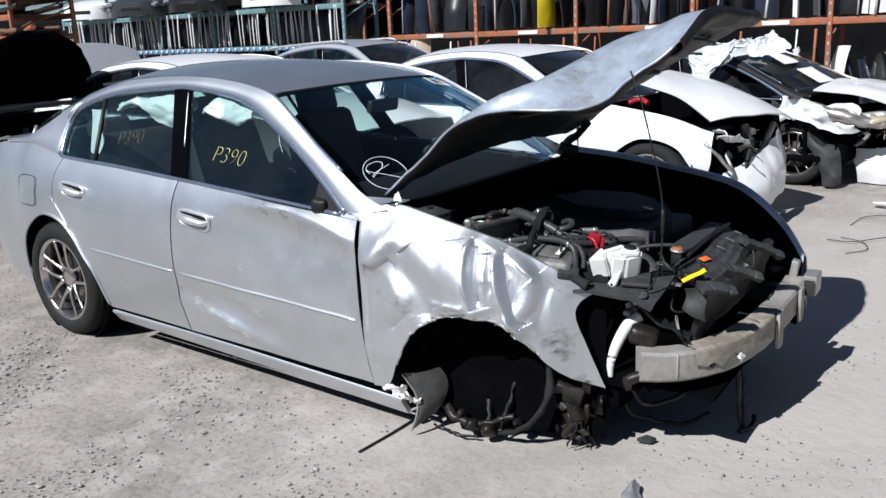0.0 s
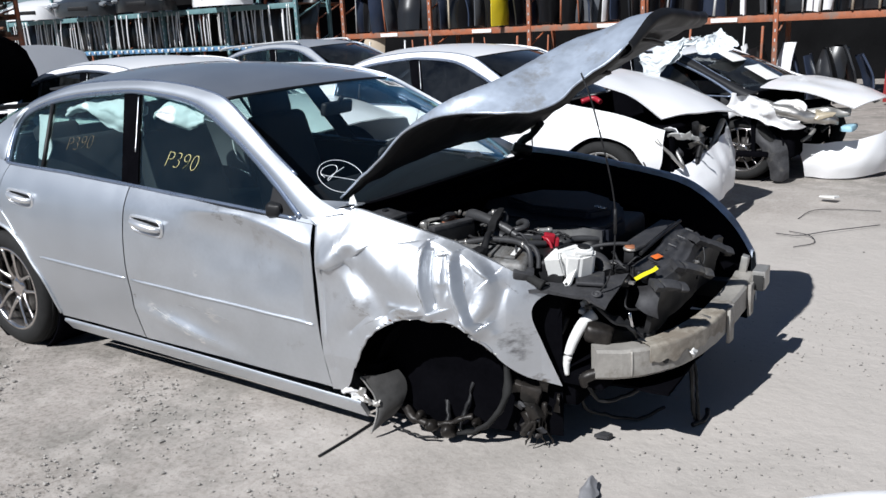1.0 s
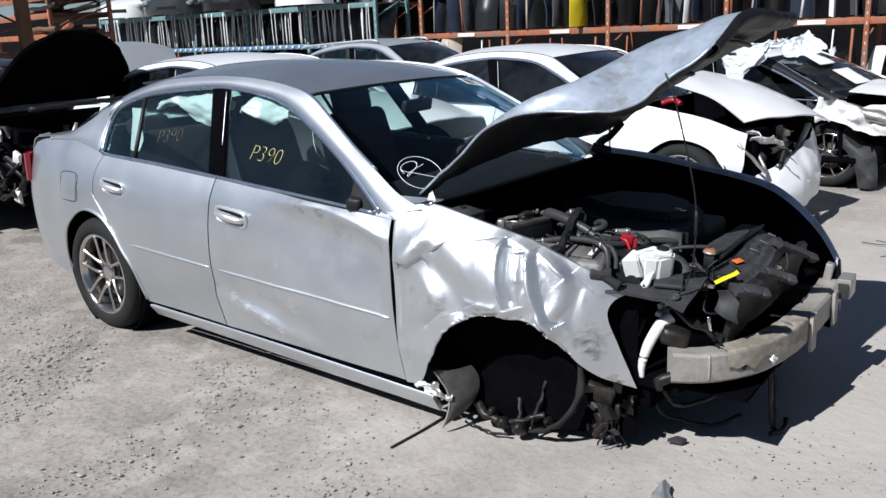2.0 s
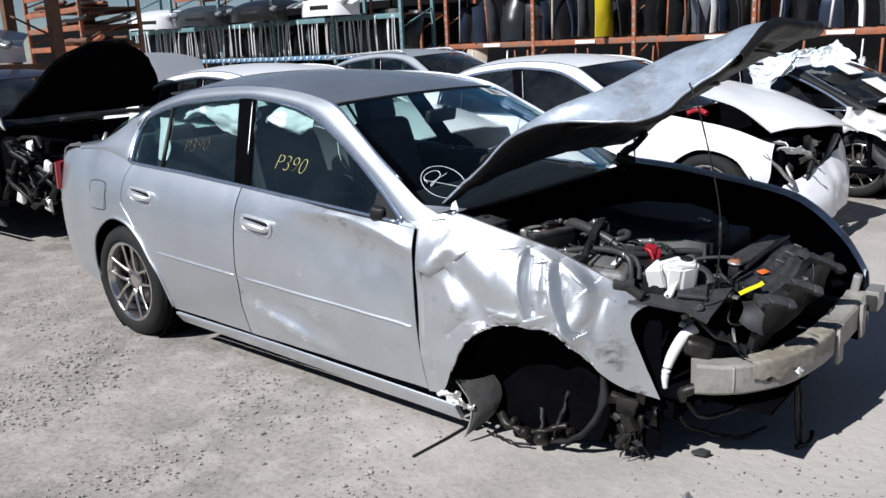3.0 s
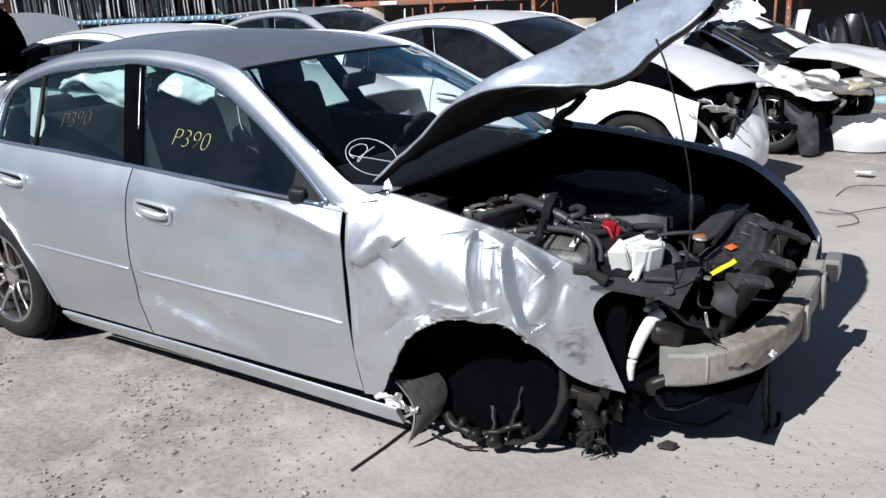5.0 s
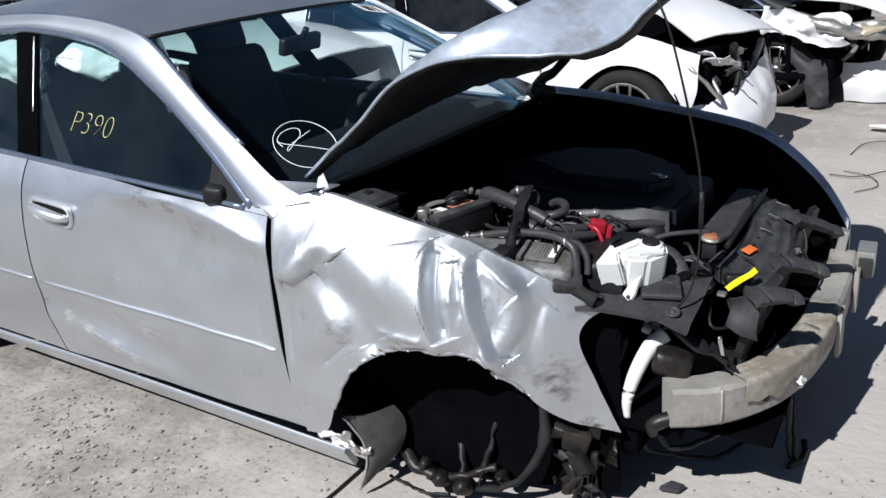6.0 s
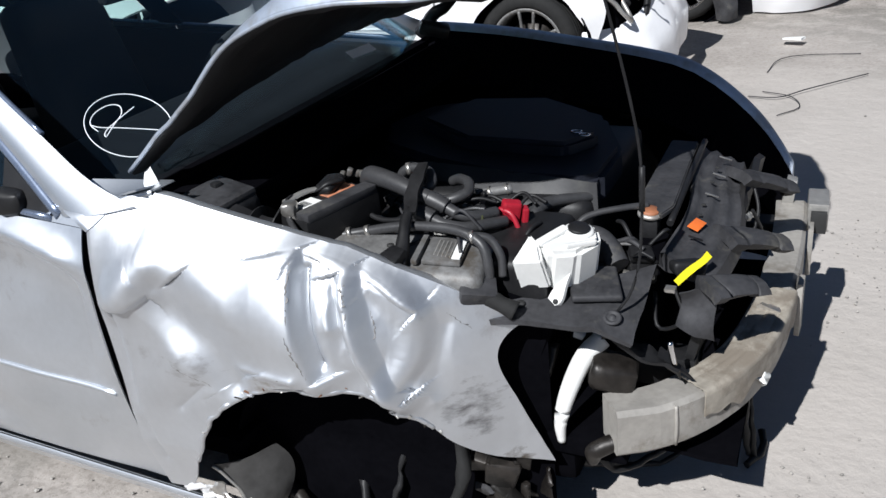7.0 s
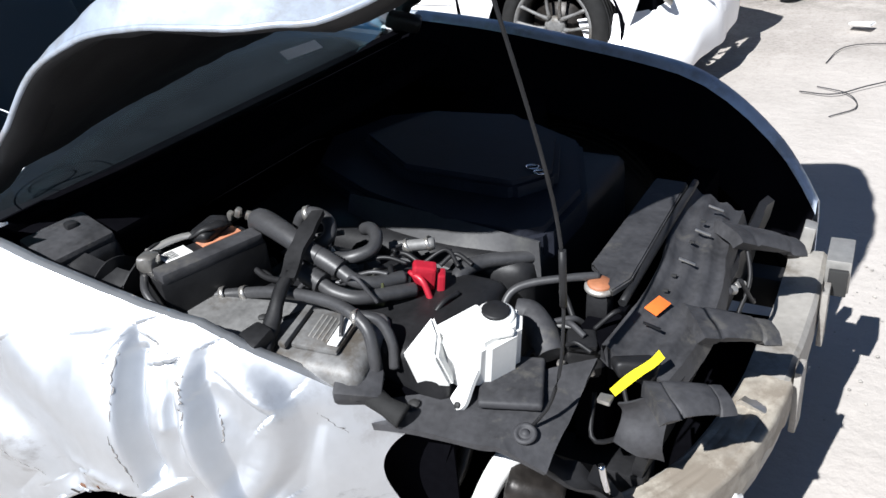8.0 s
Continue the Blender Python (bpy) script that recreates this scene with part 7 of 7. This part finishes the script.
part("broken_headlight", rough_up(box((3.34, -0.50, 0.74), (0.08, 0.10, 0.08), 0.02, (0, 10, 20)), 0.03, 18), STEEL, cn)
part("broken_headlight", rough_up(box((3.40, 0.10, 0.78), (0.10, 0.2, 0.08), 0.03, (0, 10, 0)), 0.03, 14), SCRAP, cn)
part("side_paper", box((2.40, -0.72, 1.08), (0.30, 0.012, 0.24), 0.003, (22, 30, 0)), PAPER, cn)

# white car with its boot lid up, grey wagon beyond
cb = small_wreck("white_sedan", "white sedan with its boot lid standing open", WHITE, pose(-3.2, 1.97, 0, 0, 0, 0) @ LIFT @ Matrix.Diagonal((1, 1, 0.97, 1)), pane=DARKGLASS)
part("open_boot_lid", sheet([[Vector((-0.60 - 0.18 * u, v * 0.68 * (1 - 0.10 * u * v * v), 1.06 + 0.62 * u - 0.10 * v * v * u)) for v in np.linspace(-1, 1, 21)] for u in np.linspace(0, 1, 12)], 0.02), WHITE, cb, "raised white lid")
plain_fender(cb, WHITE, -1)
plain_fender(cb, WHITE, 1)
bonnet(cb, WHITE, ((2.33, -0.70, 0.97), (2.33, 0.70, 0.97), (3.42, -0.60, 0.74), (3.46, 0.62, 0.74)))
bumper(cb, WHITE)
cg = small_wreck("grey_wagon", "silver-grey wagon with a long roof and dark side glass", GREYPAINT, pose(-5.0, 6.1, 0, 0, 0, 2) @ LIFT @ Matrix.Diagonal((1, 1, 0.99, 1)))
plain_fender(cg, GREYPAINT, -1)
plain_fender(cg, GREYPAINT, 1)
bonnet(cg, GREYPAINT, ((2.33, -0.70, 0.97), (2.33, 0.70, 0.97), (3.42, -0.60, 0.74), (3.46, 0.62, 0.74)))
bumper(cg, GREYPAINT)
for s in (-1, 1):
    part("roof_bar", tube([(-0.1, s * 0.56, 1.40), (0.1, s * 0.56, 1.43), (1.2, s * 0.56, 1.44), (1.4, s * 0.56, 1.40)], 0.015, 6, 24), GALV, cg)


# ---- storage racks ----
def rack(x0, x1, y, paint, bays, levels, height, name, label, depth=1.1, turn=0.0, post=0.08):
    r = thing(name, label, "rack", m=pose(x0, y, 0, 0, 0, turn))
    L = x1 - x0
    for k in range(bays + 1):
        for d in (0, depth):
            p = bmesh.new()
            box((k * L / bays, d, height / 2), (post, post * 0.9, height), 0.008, bm=p)
            up = part("upright", p, paint, r)
            if d == 0:
                for q in range(int(height / 0.16)):
                    part("slot_plate", box((k * L / bays, -0.037, 0.1 + q * 0.16), (0.022, 0.004, 0.05), 0), GALV, up)
        for q in range(int(height / 0.8)):
            part("brace", tube([(k * L / bays, 0.04, 0.3 + q * 0.8), (k * L / bays, depth - 0.04, 0.7 + q * 0.8)], 0.018, 6, 2, smooth=False), paint, r)
    for z in levels:
        for k in range(bays):
            for d in (0, depth):
                b = part("beam", box(((k + 0.5) * L / bays, d, z), (L / bays - 0.085, 0.05, 0.11), 0.008), paint, r)
            part("shelf_deck", box(((k + 0.5) * L / bays, depth / 2, z + 0.03), (L / bays - 0.1, depth - 0.08, 0.025), 0.004), RUSTED, r)
    return r


rack(-8.15, 3.35, 12.0, RACKO, 5, (1.42, 2.75), 4.2, "pallet_rack", "orange painted steel pallet rack full of car parts", turn=1.2)
rack(3.6, 10.5, 12.25, RACKO, 3, (1.42, 2.75), 4.2, "pallet_rack", "orange painted steel pallet rack full of car parts", turn=1.2)
rack(-19.0, -8.5, 10.6, RACKG, 5, (1.30, 2.15), 3.4, "parts_rack", "teal and blue steel rack hung with strips", turn=1.5)
rail_ob = tagged(part("rack_rail", box((-13.6, 10.50, 1.30), (10.4, 0.06, 0.09), 0.01, (0, 0, 1.5)), RACKB), "long blue rail with pale knobs across the front of the rack", "rail")
for x in np.arange(-18.6, -8.5, 0.21):
    part("knob", rough_up(box((x, 10.455 + (x + 13.6) * 0.026, 1.31), (0.06, 0.05, 0.06), 0.015), 0.01, 20, x), WHITEPL, rail_ob)
rack(-9.0, -6.1, 0.5, RUSTED, 1, (1.46, 4.1), 4.6, "car_rack", "rusty brown steel rack carrying car bodies", depth=1.55, turn=90, post=0.17)
rack(-15.5, -12.2, 6.0, RACKO, 1, (1.75, 2.15, 2.5, 2.85), 4.4, "pallet_rack", "rusty orange steel rack stacked with steel bars", depth=1.2, turn=-8)
rack(-24.0, -12.0, 15.5, RACKO, 4, (1.2, 2.3, 3.4), 4.6, "pallet_rack", "rusty orange steel rack with long beams", turn=0)


def strip(h, w, seed):
    r = random.Random(seed)
    return rough_up(tube([(0, 0, 0), (r.uniform(-0.008, 0.008), 0, h * 0.5), (r.uniform(-0.015, 0.015), r.uniform(-0.03, 0.03), h)], [w, w * 1.1, w * 0.9], 6, 10, flat=0.8), 0.004, 7, seed)


rnd = random.Random(12)
kinds = []
for k in range(5):
    ob = part("metal_strip", strip(0.82, rnd.uniform(0.012, 0.020), k), (WHITE, WHITE, GALV, WHITEPL, WHITE)[k])
    kinds.append(tagged(ob, "pale upright metal strip leaning in the rack", "metal strip", "strips in the parts rack"))
k = 0
for x in np.arange(-18.8, -8.6, 0.115):
    for z, h in ((1.36, 1.0), (0.0, 1.0)):
        if rnd.random() < 0.10:
            continue
        src = kinds[rnd.randrange(5)]
        m = pose(x + rnd.uniform(-0.05, 0.05), 10.48 + (x + 19) * 0.026 + rnd.uniform(0.0, 0.25), z, rnd.uniform(-3, 2), rnd.gauss(0, 1.6), rnd.uniform(0, 90))
        if k < 5:
            src = kinds[k]
            src.matrix_basis = m
        else:
            copy_thing(src, m)
        k += 1


def door_blank(seed, bow=0.06):
    """A loose car panel: rounded outline, bowed, with a rim."""
    r = random.Random(seed)
    w, h = r.uniform(0.45, 0.65) * (0.4 if seed == 2 else 1.0), r.uniform(0.75, 1.0)
    rows = []
    for v in np.linspace(0, 1, 14):
        row = []
        for u in np.linspace(-1, 1, 12):
            wide = w * (1 - 0.35 * max(0, v - 0.55) - 0.15 * max(0, 0.2 - v))
            row.append(Vector((u * wide / 2 + 0.10 * v * v, -bow * (1 - u * u) - 0.05 * math.sin(math.pi * v), h * v)))
        rows.append(row)
    return rough_up(sheet(rows, 0.03), 0.012, 4, seed)


BURG = mat("dark_red_paint", (0.25, 0.02, 0.02), 0.35, 0.0, 0.1, 4, 0.03, coat=0.4)
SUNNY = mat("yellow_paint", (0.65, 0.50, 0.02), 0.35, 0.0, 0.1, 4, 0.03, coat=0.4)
SLATE = mat("slate_paint", (0.10, 0.105, 0.115), 0.35, 0.2, 0.1, 4, 0.03, coat=0.4)
TAN = mat("tan_board", (0.40, 0.33, 0.25), 0.8, 0.0, 0.15, 4, 0.1)
paints = [BLACKPAINT, SLATE, WHITE, BLACKPAINT, NAVY, BLACKPAINT, BLACKPAINT, NAVY]
panels = []
for k, pm in enumerate(paints):
    ob = part("loose_car_door", door_blank(k), pm)
    word = {"black_paint": "black", "slate_paint": "slate grey", "white_paint": "white", "grey_paint": "silver grey", "dark_blue_paint": "dark blue"}[pm.name]
    panels.append(tagged(ob, word + " loose car door panel leaning in the rack", "car door", "doors in the racks"))
k = 0
for level in (0.02, 1.50):
    x = -8.0
    while x < 9.8:
        j = rnd.randrange(8)
        m = pose(x, 12.15 + (x + 8) * 0.021 + rnd.uniform(0, 0.5), level, rnd.uniform(-14, -4), rnd.uniform(-9, 9), rnd.choice((rnd.uniform(60, 120), rnd.uniform(60, 120), rnd.uniform(60, 120), rnd.uniform(-25, 25))))
        if k < 8:
            panels[k].matrix_basis = m
        else:
            copy_thing(panels[j], m)
        k += 1
        x += rnd.uniform(0.13, 0.36)
x = -18.8
while x < -8.7:
    for level in (0.05, 1.38):
        m = pose(x, 10.85 + (x + 19) * 0.026 + rnd.uniform(0, 0.4), level, rnd.uniform(-12, -2), rnd.uniform(-8, 8), rnd.uniform(-30, 30))
        copy_thing(panels[rnd.choice((0, 3, 5, 6))], m)
    x += rnd.uniform(0.38, 0.52)
for k in range(34):
    z = rnd.choice((1.82, 2.22, 2.57, 2.92))
    L = rnd.uniform(0.8, 2.6)
    x0 = rnd.uniform(-15.4, -12.6 - L * 0.4)
    tagged(part("steel_bar", rough_up(tube([(0, 0, 0), (L * 0.5, rnd.uniform(-0.04, 0.04), 0), (L, 0, rnd.uniform(-0.05, 0.12))], rnd.uniform(0.03, 0.06), 6, 8, flat=rnd.uniform(0.5, 1.0)), 0.02, 4, k), rnd.choice((RACKO, RUSTED, RUSTED, SCRAP, RACKO)), m=pose(x0, 5.9 - (x0 + 15.5) * 0.14 + rnd.uniform(0, 1.0), z + rnd.uniform(0, 0.12), 0, 0, rnd.uniform(-14, 0))), "rusty steel bar lying on the rack", "steel bar", "bars on the rusty rack")
for x, z, pm, lab in ((-4.15, 1.5, SUNNY, "yellow car panel standing in the rack"), (3.0, 0.05, BURG, "dark red car panel standing in the rack"), (-2.6, 0.02, TAN, "pale tan board leaning in the rack"), (-7.4, 0.4, TAN, "pale tan board leaning in the rack")):
    tagged(part("panel", door_blank(40), pm, m=pose(x, 11.93 + (x + 8) * 0.021, z, -8, 0, 80 if pm is SUNNY else 30)), lab, "car panel")
for x in np.arange(-7.9, 3.2, 0.42):
    tagged(part("upright_tube", tube([(0, 0, 0), (0.01, 0.02, 1.2)], rnd.uniform(0.012, 0.022), 8, 4), rnd.choice((GALV, TIMBER, WHITEPL, RACKO)), m=pose(x + rnd.uniform(-0.15, 0.15), 11.95 + (x + 8) * 0.021, rnd.choice((0.1, 1.5)), rnd.uniform(-4, 4), rnd.uniform(-4, 4), 0)), "thin pale tube standing at the front of the rack", "tube", "tubes in the rack")
for x in (-6.9, -4.6, -1.9, 0.2):
    tagged(part("tag_board", box((0, 0, 0), (0.45, 0.01, 0.07), 0.002), PAPER, m=pose(x, 11.955 + (x + 8.15) * 0.021, 1.42)), "white label strip on the rack beam", "label")

LENS = mat("clear_headlight_lens", (0.30, 0.32, 0.34), 0.15, 0.4, 0.4, 20, 0.05, coat=0.6)
SLATEY = mat("dark_grey_paint", (0.05, 0.055, 0.06), 0.3, 0.3, 0.1, 4, 0.03, coat=0.4)
# car noses standing on the high shelves
for x, y, z, pm, lab, rz in ((-12.9, 10.9, 2.19, BLACKPAINT, "black car nose cut off and stored on the rack", -70), (-15.4, 10.9, 2.19, SLATEY, "dark grey car nose cut off and stored on the rack", -60), (-10.35, 2.75, 1.52, WHITE, "white car body stored on the rusty rack", -35), (-17.6, 10.9, 2.19, WHITE, "white car nose cut off and stored on the rack", -60), (-10.2, 10.9, 2.19, WHITE, "white car nose cut off and stored on the rack", -80)):
    cn2 = thing("car_nose", lab, "car part", m=pose(x, y, z, 0, 0, rz))
    rows = []
    for u in np.linspace(0, 1, 12):
        rows.append([Vector((0.9 - 0.9 * u + 0.12 * (1 - v * v), v * 0.8, 0.34 + 0.22 * math.sin(u * 1.4) - 0.10 * abs(v) ** 3)) for v in np.linspace(-1, 1, 15)])
    part("hood", sheet(rows, 0.02), pm, cn2)
    b = bumper(cn2, pm, 1.05, 0.8, 0.02, 0.36)
    for s in (-1, 1):
        part("headlight", box((0.90, s * 0.58, 0.30), (0.16, 0.22, 0.08), 0.03, (s * -12, 25, s * -30), segs=3), LENS, cn2)
    part("grille", box((1.03, 0, 0.2), (0.05, 0.5, 0.1), 0.02), BLACK, cn2)

# bounds of the yard, added: near-black backing stands for dark clutter behind racks
BACKING = (mat("near_black_backing", (0.007, 0.007, 0.0075), 1.0, 0.0, 0.3, 2, 0.2, 20, spec=0.03))
tagged(part("wall_back", box((8, 17.5, 2.0), (34, 0.2, 4.0), 0.01), BACKING), "near-black wall added for the dark clutter behind the racks", "wall", kind="structure")
tagged(part("wall_back_low", box((-24.5, 17.5, 1.45), (31, 0.2, 2.9), 0.01), BACKING), "low near-black wall added for the dark clutter", "wall", kind="structure")
# unseen wall added for the glass to reflect as a dark skyline
tagged(part("wall_front", box((-4, -16, 1.5), (60, 0.2, 3.0), 0.01), mat("reflected_wall_dark", (0.10, 0.095, 0.085), 0.9, 0.0, 0.3, 2, 0.2, 20)), "plain dark wall added out of view for reflections", "wall", kind="structure")

# ---- small things on the ground ----
tagged(part("stick", tube([(2.362, -0.68, 0.008), (2.359, -0.86, 0.006), (2.35, -1.035, 0.006)], 0.005, 6, 12), BLACK), "thin dark strip lying on the ground", "stick")
tagged(part("plastic_shard", rough_up(slab([(-0.035, -0.012), (0.0, 0.018), (0.04, 0.006), (0.02, -0.018)], pose(3.258, -0.388, 0.028, 8, 5, 20), 0.016, bevel=0.003), 0.004, 40), DUSTY), "small dark broken plastic shard on the ground", "debris")
tagged(part("plastic_shard", rough_up(sheet([[Vector((3.335 + 0.055 * u + 0.05 * v, -0.765 - 0.18 * v + 0.03 * u, 0.010 + 0.022 * math.sin(math.pi * u) * (1 - 0.5 * v) + 0.015 * u * (1 - v) ** 2)) for u in np.linspace(0, 1, 10)] for v in np.linspace(0, 1, 12)], 0.004), 0.016, 26), mat("grey_plastic", (0.20, 0.20, 0.21), 0.5)), "curled grey plastic scrap on the ground", "debris")
tagged(part("paper_scrap", rough_up(slab([(-0.07, -0.04), (0.06, -0.05), (0.08, 0.03), (-0.05, 0.05)], pose(3.27, 4.37, 0.05), 0.012), 0.03, 12), PAPER), "crumpled white paper scrap on the ground", "debris")
tagged(part("paper_scrap", rough_up(slab([(-0.05, -0.03), (0.06, -0.03), (0.05, 0.03), (-0.06, 0.03)], pose(-0.55, -1.9, 0.02), 0.006), 0.012, 12), mat("pale_scrap", (0.55, 0.54, 0.50), 0.8)), "flat pale scrap on the gravel", "debris")
tagged(part("loose_cable", tube([(3.13, 3.10, 0.01), (3.30, 3.08, 0.015), (3.45, 3.25, 0.02), (3.75, 3.60, 0.015)], 0.0035, 6, 24), DUSTY), "thin black cable lying on the ground", "cable")
tagged(part("loose_cable", tube([(3.20, 3.20, 0.01), (3.36, 3.10, 0.015), (3.42, 2.92, 0.01), (3.32, 2.76, 0.01)], 0.003, 6, 24), DUSTY), "thin black cable lying on the ground", "cable")
tagged(part("loose_cable", tube([(3.18, 3.62, 0.01), (3.22, 3.90, 0.015), (3.36, 4.05, 0.01), (3.7, 4.1, 0.01)], 0.003, 6, 24), DUSTY), "thin black cable lying on the ground", "cable")
wb = thing("loose_bumper", "white painted bumper cover lying on the ground", "bumper", m=pose(4.24, -0.54, 0.0, 0, 0, 32))
rows = [[Vector((0.30 * u, 0.10 * math.cos(a) * (1 - 0.25 * u * u), 0.02 + 0.10 * math.sin(a) * (1 - 0.3 * u * u))) for a in np.linspace(0.0, math.pi * 0.95, 14)] for u in np.linspace(-1, 1, 20)]
part("cover", sheet(rows, 0.008), WHITE, wb)
